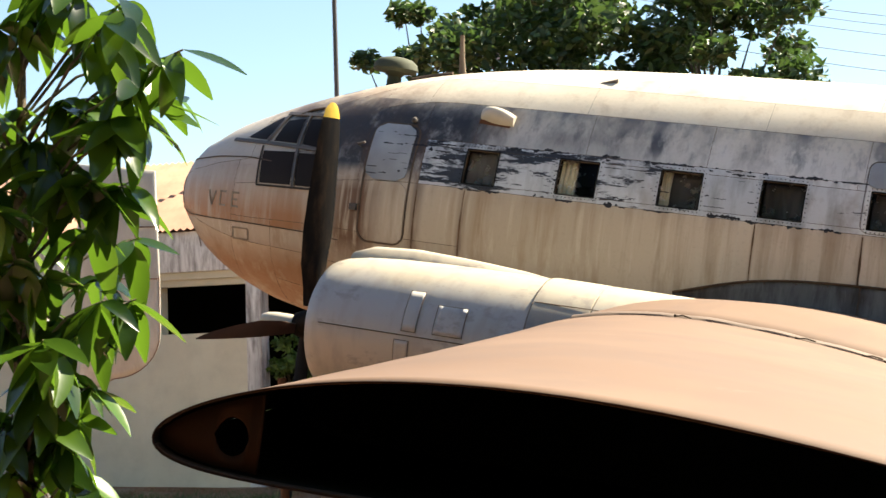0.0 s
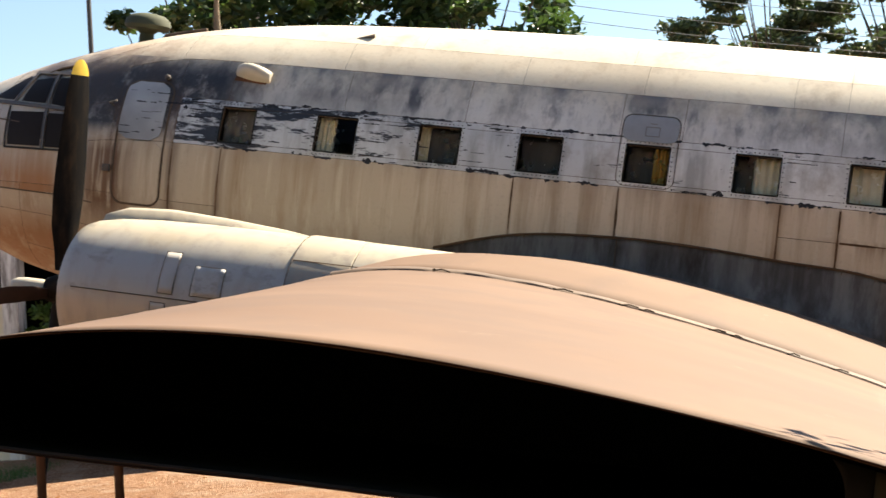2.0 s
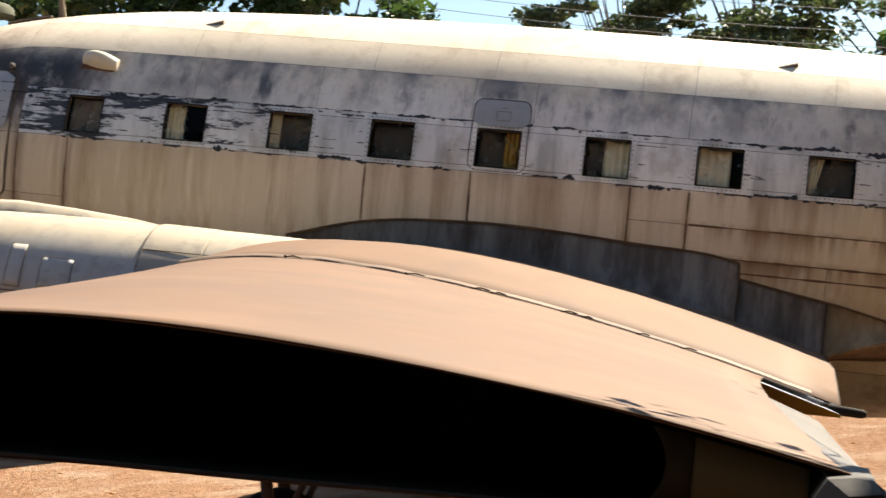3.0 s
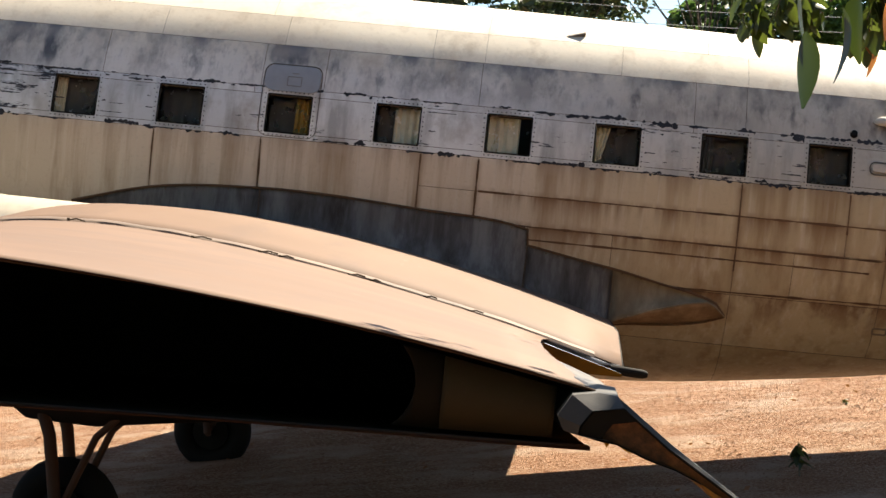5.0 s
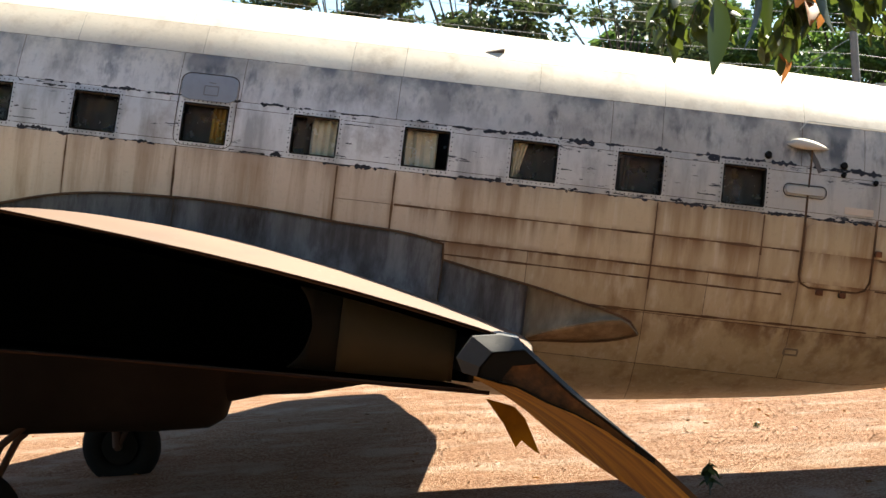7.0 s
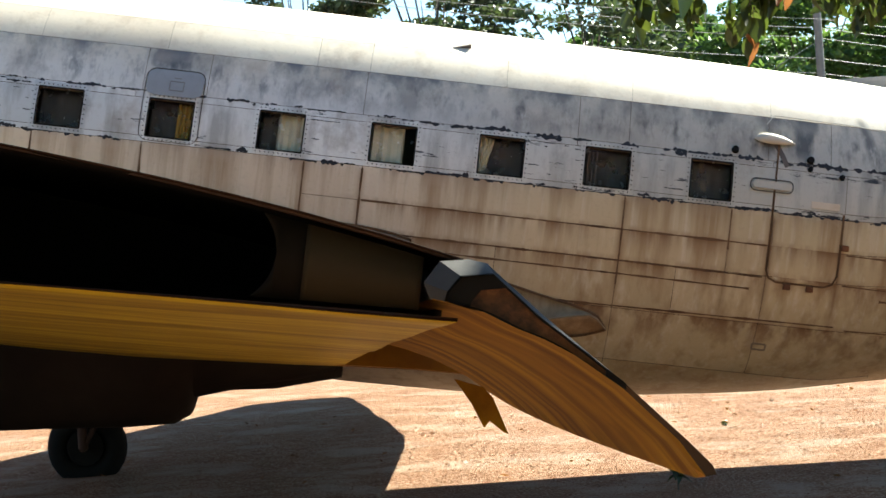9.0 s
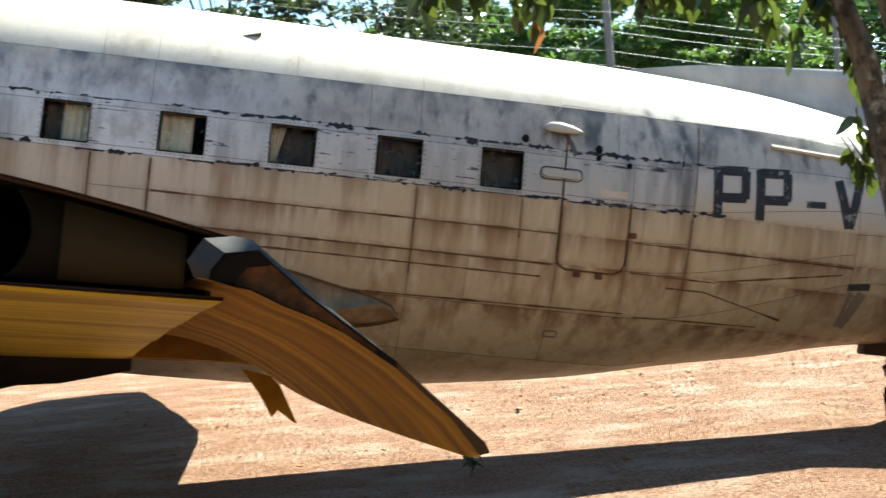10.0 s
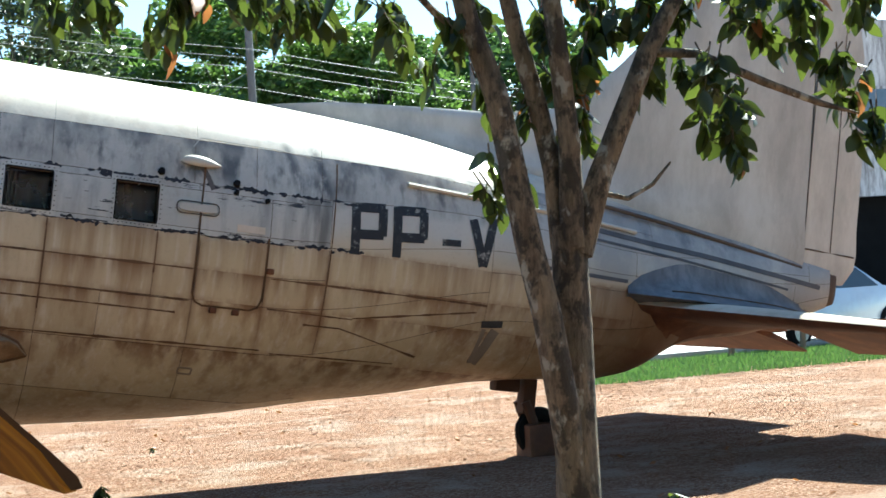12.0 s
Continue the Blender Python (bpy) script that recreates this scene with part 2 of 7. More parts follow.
def wing_dust():
    """Peach dust over old paint: broad soft clouds, fine grain, a few scuffs."""
    g = Graph("dusty_wing_paint")
    cloud = g.noise(g.co(0.6, 0.5, 0.6), 1.0, 3, 0.5)
    soft = g.noise(g.co(2.2, 0.9, 2.2), 1.0, 5, 0.55)
    fine = g.noise(g.co(), 60, 4, 0.6)
    speck = g.noise(g.co(), 9, 6, 0.75)
    c = g.mix(g.ramp(cloud, 0.30, 0.70), (0.132, 0.080, 0.052), (0.168, 0.107, 0.072))
    c = g.mix(g.math("MULTIPLY", g.ramp(soft, 0.45, 0.75), 0.45), c, (0.122, 0.083, 0.063))
    c = g.mix(g.math("MULTIPLY", g.ramp(fine, 0.5, 0.8), 0.16), c, (0.155, 0.085, 0.047))
    c = g.mix(g.math("MULTIPLY", g.ramp(speck, 0.67, 0.74), 0.6), c, (0.07, 0.042, 0.027))
    scuff = g.noise(g.co(5, 1.6, 5), 1.0, 8, 0.75)
    c = g.mix(g.math("MULTIPLY", g.ramp(scuff, 0.62, 0.70), 0.35), c, (0.26, 0.19, 0.14))
    tide = g.noise(g.co(1.1, 0.45, 1.1), 1.0, 7, 0.62)
    c = g.mix(g.math("MULTIPLY", g.ramp(tide, 0.50, 0.58), 0.22), c, (0.10, 0.066, 0.05))
    g.set(Base_Color=c, Roughness=0.72, Specular_IOR_Level=0.25, Normal=g.bump(g.math("ADD", g.math("MULTIPLY", soft, 0.6), g.math("MULTIPLY", fine, 0.05)), 0.10, 0.02))
    return g.m


def nacelle_paint(name, k=1.0):
    """Cowl paint, blue-grey at mid side with fine vertical runs; cream sunlight on the crown and beige ground bounce
    low down are painted in.
    """
    g = Graph(name)
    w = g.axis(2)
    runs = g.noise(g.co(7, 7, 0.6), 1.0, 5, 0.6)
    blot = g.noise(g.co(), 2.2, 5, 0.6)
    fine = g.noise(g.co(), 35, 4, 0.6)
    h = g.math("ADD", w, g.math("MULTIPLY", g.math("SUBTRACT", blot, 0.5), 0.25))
    # sunlit cream above, bounced beige below, mixed in by height
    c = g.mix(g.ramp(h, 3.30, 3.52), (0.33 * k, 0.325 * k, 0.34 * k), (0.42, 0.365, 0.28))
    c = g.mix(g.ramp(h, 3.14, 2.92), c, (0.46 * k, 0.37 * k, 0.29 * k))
    patch = g.noise(g.co(3, 3, 5), 1.0, 7, 0.7)
    c = g.mix(g.math("MULTIPLY", g.ramp(patch, 0.56, 0.64), 0.45), c, (0.17, 0.15, 0.14))
    c = g.mix(g.math("MULTIPLY", g.ramp(runs, 0.48, 0.70), 0.40), c, (0.24, 0.20, 0.17))
    c = g.mix(g.math("MULTIPLY", g.ramp(blot, 0.55, 0.70), 0.30), c, (0.36, 0.26, 0.17))
    g.set(Base_Color=c, Roughness=0.5, Normal=g.bump(g.math("ADD", blot, g.math("MULTIPLY", fine, 0.06)), 0.12, 0.02))
    return g.m


def worn_letter():
    g = Graph("worn_black_lettering")
    n = g.noise(g.co(), 14, 6, 0.75)
    m = g.noise(g.co(), 3.0, 4, 0.6)
    c = g.mix(g.ramp(n, 0.50, 0.62), (0.010, 0.011, 0.014), (0.035, 0.035, 0.038))
    c = g.mix(g.math("MULTIPLY", g.ramp(g.math("ADD", n, g.math("MULTIPLY", m, 0.5)), 0.80, 0.88), 0.85), c, (0.30, 0.285, 0.25))
    g.set(Base_Color=c, Roughness=0.7)
    return g.m


def ground_soil():
    g = Graph("red_earth")
    v = g.co()
    big = g.noise(v, 0.35, 4)
    mid = g.noise(v, 3.5, 6, 0.7)
    peb = g.noise(v, 32, 5, 0.75)
    c = g.mix(g.ramp(mid, 0.35, 0.65), (0.225, 0.10, 0.047), (0.37, 0.205, 0.118))
    c = g.mix(g.math("MULTIPLY", g.ramp(peb, 0.50, 0.60), 0.85), c, (0.54, 0.385, 0.275))
    c = g.mix(g.math("MULTIPLY", g.ramp(peb, 0.48, 0.38), 0.8), c, (0.085, 0.032, 0.014))
    c = g.mix(g.math("MULTIPLY", g.ramp(big, 0.45, 0.65), 0.4), c, (0.23, 0.105, 0.05))
    pale = g.noise(v, 0.9, 5, 0.6)
    c = g.mix(g.math("MULTIPLY", g.ramp(pale, 0.50, 0.64), 0.6), c, (0.47, 0.355, 0.265))
    g.set(Base_Color=c, Roughness=0.95, Normal=g.bump(g.math("ADD", g.math("MULTIPLY", peb, 0.8), mid), 1.0, 0.10))
    return g.m


def leaf_mat(name, col, col2, trans=0.35, rough=0.45):
    g = Graph(name)
    r = g.t.nodes.new("ShaderNodeNewGeometry").outputs["Random Per Island"]
    r2 = g.rand()
    c = g.mix(g.math("POWER", g.math("FRACT", g.math("ADD", r, r2)), 1.7), col, col2)
    g.set(Base_Color=c, Roughness=rough)
    tr = g.n("BsdfTranslucent", 0, Color=g.mix(0.5, c, tuple(min(1, x * 2.2) for x in col2)))
    out = g.t.nodes["Material Output"]
    mx = g.n("MixShader", 0, i0=trans, i1=g.b.outputs[0], i2=tr)
    g.t.links.new(mx, out.inputs[0])
    return g.m


def bark(name, a, b):
    g = Graph(name)
    n1 = g.noise(g.co(9, 9, 2.2), 1.6, 7, 0.75)
    n2 = g.noise(g.co(), 3.0, 4)
    c = g.mix(g.ramp(n1, 0.35, 0.62), a, b)
    n4 = g.noise(g.co(1, 1, 0.6), 11.0, 4, 0.6)
    c = g.mix(g.math("MULTIPLY", g.ramp(n4, 0.57, 0.63), 0.8), c, (0.36, 0.35, 0.29))
    c = g.mix(g.math("MULTIPLY", g.ramp(n2, 0.50, 0.62), 0.5), c, (0.09, 0.085, 0.055))
    n3 = g.noise(g.co(2.5, 2.5, 1.5), 4.0, 5, 0.7)
    c = g.mix(g.math("MULTIPLY", g.ramp(n3, 0.49, 0.57), 0.85), c, (0.022, 0.019, 0.014))
    g.set(Base_Color=c, Roughness=0.9, Normal=g.bump(n1, 0.9, 0.03))
    return g.m


SKIN = fuselage_paint("grey_aircraft_paint", False)
BAND = fuselage_paint("flaking_white_band_paint", True)
HULL = plain("grimy_seam_metal", (0.11, 0.08, 0.06), 0.8)
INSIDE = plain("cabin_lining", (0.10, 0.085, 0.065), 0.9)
WINGTOP = wing_dust()
PRIMER = streaked("yellow_primer", (0.17, 0.10, 0.010), (0.40, 0.285, 0.016), (0.50, 0.385, 0.030), 0.7, 3.6, 2, 0.6)
AILBROWN = aileron_fabric()
AILEDGE = plain("dark_brown_edge", (0.075, 0.034, 0.008), 0.8, 0, 14, 0.4)
AILTOP = streaked("scuffed_aileron_top", (0.012, 0.009, 0.007), (0.048, 0.040, 0.032), (0.13, 0.115, 0.095), 2.0, 26, 2.0, 0.5)
ENDRUST = streaked("blistered_rust", (0.006, 0.004, 0.003), (0.11, 0.045, 0.014), (0.20, 0.095, 0.035), 14, 14, 14, 0.8)
for _m in (PRIMER, AILBROWN):
    _m.node_tree.nodes["Principled BSDF"].inputs["Specular IOR Level"].default_value = 0.15
# rib colours taken down towards black for the shade inside the wing end
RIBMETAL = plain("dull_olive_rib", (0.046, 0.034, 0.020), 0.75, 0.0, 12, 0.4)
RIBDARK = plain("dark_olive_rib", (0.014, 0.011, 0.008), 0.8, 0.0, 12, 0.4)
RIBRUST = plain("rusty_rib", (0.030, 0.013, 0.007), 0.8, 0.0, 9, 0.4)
# black of small fittings; on wing hollow and gear it stands for shade
BLACKISH = plain("near_black_and_shade", (0.012, 0.011, 0.010), 0.7)
PROPBLACK = streaked("worn_black_propeller_paint", (0.004, 0.004, 0.005), (0.012, 0.009, 0.007), (0.032, 0.020, 0.013), 9, 9, 3, 0.85)
PROPBLACK.node_tree.nodes["Principled BSDF"].inputs["Specular IOR Level"].default_value = 0.12
PROPYEL = plain("faded_yellow_paint", (0.60, 0.40, 0.03), 0.55, 0, 20, 0.3)
BARE = plain("bare_scuffed_metal", (0.040, 0.036, 0.032), 0.75, 0.0, 22, 0.6, 0.4)
CREAM = plain("cream_fibreglass", (0.50, 0.445, 0.36), 0.55, 0, 10, 0.15)
CURTAIN = plain("cream_curtain_cloth", (0.86, 0.80, 0.63), 0.9, 0, 14, 0.12)
AMBER = plain("amber_curtain_cloth", (0.50, 0.30, 0.06), 0.8, 0, 14, 0.3)
BLIND = plain("grey_brown_blind", (0.17, 0.15, 0.13), 0.8, 0, 14, 0.3)
LETTER = worn_letter()
RUBBER = plain("perished_rubber", (0.012, 0.012, 0.012), 0.85, 0, 10, 0.3)
RUSTY = plain("rusty_steel", (0.16, 0.07, 0.035), 0.85, 0, 14, 0.4)
PLASTER = plain("dirty_cream_plaster", (0.58, 0.54, 0.42), 0.9, 0, 3, 0.2)
WHITEWASH = streaked("stained_whitewash", (0.20, 0.18, 0.17), (0.60, 0.59, 0.58), (0.66, 0.655, 0.65), 7, 7, 1.2, 0.9, 0.2)
ROOF = plain("orange_clay_roof", (0.36, 0.19, 0.12), 0.85, 0, 6, 0.3)
# near-black that paints in the shade of rooms behind openings
DARKROOM = plain("room_shade_black", (0.01, 0.01, 0.01), 0.9)
WOODPOST = plain("weathered_wood", (0.20, 0.15, 0.10), 0.9, 0, 12, 0.4)
CONCRETE = plain("grey_concrete", (0.38, 0.36, 0.33), 0.9, 0, 8, 0.25)
CARPAINT = plain("silver_car_paint", (0.55, 0.58, 0.62), 0.25, 0.3, 3, 0.08, 0.0)
CARGLASS = plain("car_glass", (0.03, 0.04, 0.05), 0.08, 0, 3, 0.1, 0.0)
ALLOY = plain("alloy_wheel", (0.5, 0.5, 0.5), 0.35, 0.8)
SOIL = ground_soil()
GRASS = leaf_mat("grass_blades", (0.035, 0.085, 0.016), (0.085, 0.155, 0.03), 0.3)
LEAFDARK = leaf_mat("far_leaves", (0.035, 0.075, 0.02), (0.085, 0.15, 0.03), 0.3)
LEAFSHED = leaf_mat("deep_green_leaves", (0.018, 0.042, 0.012), (0.055, 0.10, 0.022), 0.28)
LEAFPINE = leaf_mat("dusky_leaves", (0.02, 0.04, 0.02), (0.06, 0.085, 0.025), 0.25)
LEAFBRIGHT = leaf_mat("light_green_leaves", (0.05, 0.105, 0.022), (0.115, 0.19, 0.035), 0.3)
LEAFNEAR = leaf_mat("glossy_green_leaf", (0.006, 0.020, 0.004), (0.085, 0.165, 0.012), 0.34, 0.22)
LEAFTREE = leaf_mat("dull_green_leaf", (0.012, 0.022, 0.005), (0.065, 0.088, 0.012), 0.36, 0.45)
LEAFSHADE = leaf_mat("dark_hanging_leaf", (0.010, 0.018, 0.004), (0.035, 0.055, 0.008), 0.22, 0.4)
LEAFDRY = leaf_mat("brown_withered_leaf", (0.16, 0.06, 0.02), (0.26, 0.11, 0.03), 0.35, 0.6)
BARK = bark("mottled_bark", (0.045, 0.032, 0.021), (0.235, 0.18, 0.115))
FARBARK = bark("far_bark", (0.06, 0.05, 0.04), (0.18, 0.15, 0.12))
WIRE = plain("black_cable", (0.05, 0.05, 0.05), 0.6)


def pane_glass():
    g = Graph("dusty_window_pane")
    n = g.noise(g.co(), 9, 5)
    g.set(Base_Color=(0.75, 0.72, 0.65, 1), Roughness=g.ramp(n, 0.2, 1.6), Transmission_Weight=1.0, IOR=1.15, Alpha=1.0)
    return g.m


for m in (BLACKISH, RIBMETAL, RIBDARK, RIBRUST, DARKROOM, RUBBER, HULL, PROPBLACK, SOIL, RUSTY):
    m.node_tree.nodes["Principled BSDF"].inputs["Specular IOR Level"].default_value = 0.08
GLASS = pane_glass()
DARKGLASS = plain("dark_cockpit_glass", (0.018, 0.013, 0.011), 0.40, 0, 6, 0.5, 0.02)
DARKGLASS.node_tree.nodes["Principled BSDF"].inputs["Specular IOR Level"].default_value = 0.07


# ---- mesh kit ----
def smooth_on(me, angle=40):
    for p in me.polygons:
        p.use_smooth = True
    me.set_sharp_from_angle(angle=radians(angle))


def finish(name, bm, mat, sharp=40):
    me = bpy.data.meshes.new(name)
    bm.to_mesh(me)
    bm.free()
    me.materials.append(mat)
    if sharp:
        smooth_on(me, sharp)
    return me


def part(name, bm, material, parent=None, label="", sharp=40):
    ob = new(name, finish(name, bm, material, sharp))
    if parent:
        ob.parent = parent
    return tagged(ob, label)


def from_arrays(name, verts, faces, material, parent=None, label="", sharp=40):
    me = bpy.data.meshes.new(name)
    me.from_pydata([tuple(v) for v in verts], [], [tuple(f) for f in faces])
    me.materials.append(material)
    if sharp:
        smooth_on(me, sharp)
    ob = new(name, me)
    if parent:
        ob.parent = parent
    return tagged(ob, label)


def empty(name, m, label, category, group="", kind=""):
    ob = new(name)
    ob.empty_display_size = 0.2
    ob.matrix_world = m
    return tagged(ob, label, category, group, kind)


def box(bm, x0, x1, y0, y1, z0, z1, bevel=0.0):
    r = bmesh.ops.create_cube(bm, size=1.0)
    vs = r["verts"]
    bmesh.ops.scale(bm, vec=(x1 - x0, y1 - y0, z1 - z0), verts=vs)
    bmesh.ops.translate(bm, vec=((x0 + x1) / 2, (y0 + y1) / 2, (z0 + z1) / 2), verts=vs)
    if bevel:
        es = list({e for v in vs for e in v.link_edges})
        bmesh.ops.bevel(bm, geom=es, offset=bevel, segments=2, affect="EDGES", profile=0.6)
    return bm


def tube(bm, pts, radii, n=8, cap=True):
    """A tube through points with a radius at each."""
    pts = [Vector(p) for p in pts]
    rings = []
    up = Vector((0.31, 0.2, 0.93)).normalized()
    for i, p in enumerate(pts):
        d = (pts[min(i + 1, len(pts) - 1)] - pts[max(i - 1, 0)]).normalized()
        a = d.cross(up)
        if a.length < 1e-3:
            a = d.cross(Vector((1, 0, 0)))
        a.normalize()
        b = d.cross(a)
        r = radii[i] if isinstance(radii, (list, tuple)) else radii
        rings.append([bm.verts.new(p + r * (math.cos(k * math.tau / n) * a + math.sin(k * math.tau / n) * b)) for k in range(n)])
    for r0, r1 in zip(rings, rings[1:]):
        for k in range(n):
            bm.faces.new((r0[k], r0[(k + 1) % n], r1[(k + 1) % n], r1[k]))
    if cap:
        bm.faces.new(rings[0][::-1])
        bm.faces.new(rings[-1])
    return bm


def loft(bm, rings, closed=True, caps=True):
    vr = [[bm.verts.new(p) for p in r] for r in rings]
    n = len(vr[0])
    for r0, r1 in zip(vr, vr[1:]):
        for k in range(n if closed else n - 1):
            bm.faces.new((r0[k], r0[(k + 1) % n], r1[(k + 1) % n], r1[k]))
    if caps:
        bm.faces.new(vr[0][::-1])
        bm.faces.new(vr[-1])
    return vr


def curve(xs, ys):
    """A smooth function through points (cubic Hermite)."""
    xs, ys = np.array(xs, float), np.array(ys, float)
    d = np.gradient(ys, xs)

    def f(x):
        x = min(max(x, xs[0]), xs[-1])
        i = min(max(int(np.searchsorted(xs, x)) - 1, 0), len(xs) - 2)
        h = xs[i + 1] - xs[i]
        s = (x - xs[i]) / h
        return float((2 * s**3 - 3 * s**2 + 1) * ys[i] + (s**3 - 2 * s**2 + s) * h * d[i] + (3 * s**2 - 2 * s**3) * ys[i + 1] + (s**3 - s**2) * h * d[i + 1])

    return f

# ---- ground ----
def ground_z(x, y):
    """Height of the bare earth; a shallow hollow round the aircraft."""
    near = math.exp(-((x - 8) / 40) ** 2 - ((y - 2) / 40) ** 2)
    z = near * (0.025 * noise.noise((x * 0.6, y * 0.6, 0)) + 0.03 * noise.noise((x * 0.17, y * 0.17, 3)) - 0.03)
    z -= 0.06 * math.exp(-((x - 13) / 9) ** 2 - ((y + 1) / 7) ** 2)
    return z + 0.3 * min(1, max(0, (y - 4) / 4)) * min(1, max(0, (2 - x) / 5))


def build_ground():
    n = 90
    xs = np.concatenate([[-900, -300, -120, -60], np.linspace(-30, 45, n), [70, 120, 300, 900]])
    ys = np.concatenate([[-900, -300, -100, -50], np.linspace(-26, 34, n), [50, 100, 300, 900]])
    verts = []
    for y in ys:
        for x in xs:
            verts.append((x, y, ground_z(x, y)))
    w = len(xs)
    faces = [(j * w + i, j * w + i + 1, (j + 1) * w + i + 1, (j + 1) * w + i) for j in range(len(ys) - 1) for i in range(w - 1)]
    g = from_arrays("ground", verts, faces, SOIL)
    tagged(g, "bare reddish earth yard with gravel", "ground", kind="structure")


build_ground()

# ---- aircraft ----
AIR = empty("airplane", plane_pose(), "derelict twin-engined propeller airliner, weathered grey with stained white window band", "airplane")

TOP = curve([-0.76, -0.72, -0.59, -0.20, 0.42, 0.94, 1.57, 2.2, 3.18, 4.6, 5.9, 9, 11, 13, 14.2, 15.4, 17, 18.5, 19.2],
            [3.98, 4.17, 4.40, 4.71, 5.0, 5.19, 5.38, 5.53, 5.67, 5.76, 5.795, 5.80, 5.76, 5.71, 5.63, 5.46, 5.2, 4.98, 4.9])
BOT = curve([-0.76, -0.72, -0.59, -0.33, 0.13, 0.57, 0.9, 2, 3.5, 5, 7, 9, 10.4, 11.5, 12.6, 13.6, 14.4, 15.1, 15.7, 16.5, 17.0, 17.25, 18.2, 19.2],
            [3.98, 3.87, 3.7, 3.44, 3.17, 3.01, 2.94, 2.75, 2.6, 2.5, 2.45, 2.45, 2.5, 2.63, 2.79, 3.0, 3.15, 3.31, 3.40, 3.48, 3.66, 3.84, 4.1, 4.5])
HALF = curve([-0.76, -0.72, -0.59, -0.20, 0.42, 0.94, 1.57, 2.2, 3.2, 5, 9, 11, 12.5, 13.6, 14.4, 15.4, 17, 18.2, 19.2],
             [0.02, 0.17, 0.36, 0.68, 0.98, 1.13, 1.25, 1.31, 1.37, 1.40, 1.40, 1.38, 1.30, 1.21, 1.11, 0.95, 0.62, 0.36, 0.06])
EXP = 2 / 2.15
WIN_U = [3.02, 3.97, 4.95, 5.88, 6.83, 7.78, 8.74, 9.67, 10.58, 11.49]
WIN_W = [0.34] + [0.385] * 8 + [0.36]
WB, WT = 4.41, 4.74


def skin(u, w, off=0.0):
    """The point of the port side at station u and height w, moved outwards by off."""
    t, b, h = TOP(u), BOT(u), HALF(u)
    c, r = (t + b) / 2, max(0.006, (t - b) / 2)
    s = max(-0.999, min(0.999, (w - c) / r))
    a = math.asin(math.copysign(abs(s) ** (1 / EXP), s))
    v = h * math.cos(a) ** EXP
    nv, nw = math.cos(a) / max(h, 0.05), math.sin(a) / max(r, 0.05)
    k = math.hypot(nv, nw)
    return Vector((u, -v - off * nv / k, w + off * nw / k))


LEVELS = [2.95, 3.40, 3.81, 4.07, 4.36, WB, WT, 4.80, 5.19, 5.47]
FRACS = [0.14, 0.28, 0.40, 0.48, 0.57, 0.585, 0.683, 0.70, 0.82, 0.90]


def level(k, u):
    """Height of seam k at station u."""
    if k < 0:
        return BOT(u) + 0.002
    if k >= len(LEVELS):
        return TOP(u) - 0.002
    t, b = TOP(u), BOT(u)
    f = b + (t - b) * FRACS[k]
    m = min(1, max(0, (u - 1.2) / 1.6)) * min(1, max(0, (15.2 - u) / 2.4))
    m = m * m * (3 - 2 * m)
    low = b + (t - b) * (0.03 + 0.04 * k)
    return max(m * LEVELS[k] + (1 - m) * f, low)


ROWS = list(range(-1, len(LEVELS)))


def hull_stations():
    us = set(np.round(np.concatenate([[-0.76, -0.75, -0.735, -0.70, -0.66, -0.60, -0.50, -0.35], np.arange(-0.17, 19.2, 0.21), [19.2]]), 3))
    for u0, dw in zip(WIN_U, WIN_W):
        us = {u for u in us if abs(u - u0) > 0.05 and abs(u - u0 - dw) > 0.05} | {u0, u0 + dw}
    return sorted(us)


def build_hull():
    us = hull_stations()
    sub = 3
    verts, faces = [], []
    per = len(ROWS) * sub
    for u in us:
        ring = []
        for k in ROWS:
            a, b = level(k, u), level(k + 1, u)
            for j in range(sub):
                ring.append(skin(u, a + (b - a) * j / sub, -0.012))
        ring.append(Vector((u, 0, TOP(u) - 0.012)))
        ring[0].y = 0
        verts += ring
        verts += [Vector((p.x, -p.y, p.z)) for p in ring[1:-1][::-1]]
    n = 2 * per
    cut = ROWS.index(5) * sub
    for i in range(len(us) - 1):
        um = (us[i] + us[i + 1]) / 2
        holed = any(u0 - 0.001 < um < u0 + dw + 0.001 for u0, dw in zip(WIN_U, WIN_W))
        for k in range(n):
            if holed and cut <= k < cut + sub:
                continue
            faces.append((i * n + k, (i + 1) * n + k, (i + 1) * n + (k + 1) % n, i * n + (k + 1) % n))
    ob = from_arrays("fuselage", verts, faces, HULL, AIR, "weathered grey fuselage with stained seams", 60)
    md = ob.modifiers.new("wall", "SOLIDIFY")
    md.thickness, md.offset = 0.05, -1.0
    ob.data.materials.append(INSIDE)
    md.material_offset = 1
    return ob


FUS = build_hull()


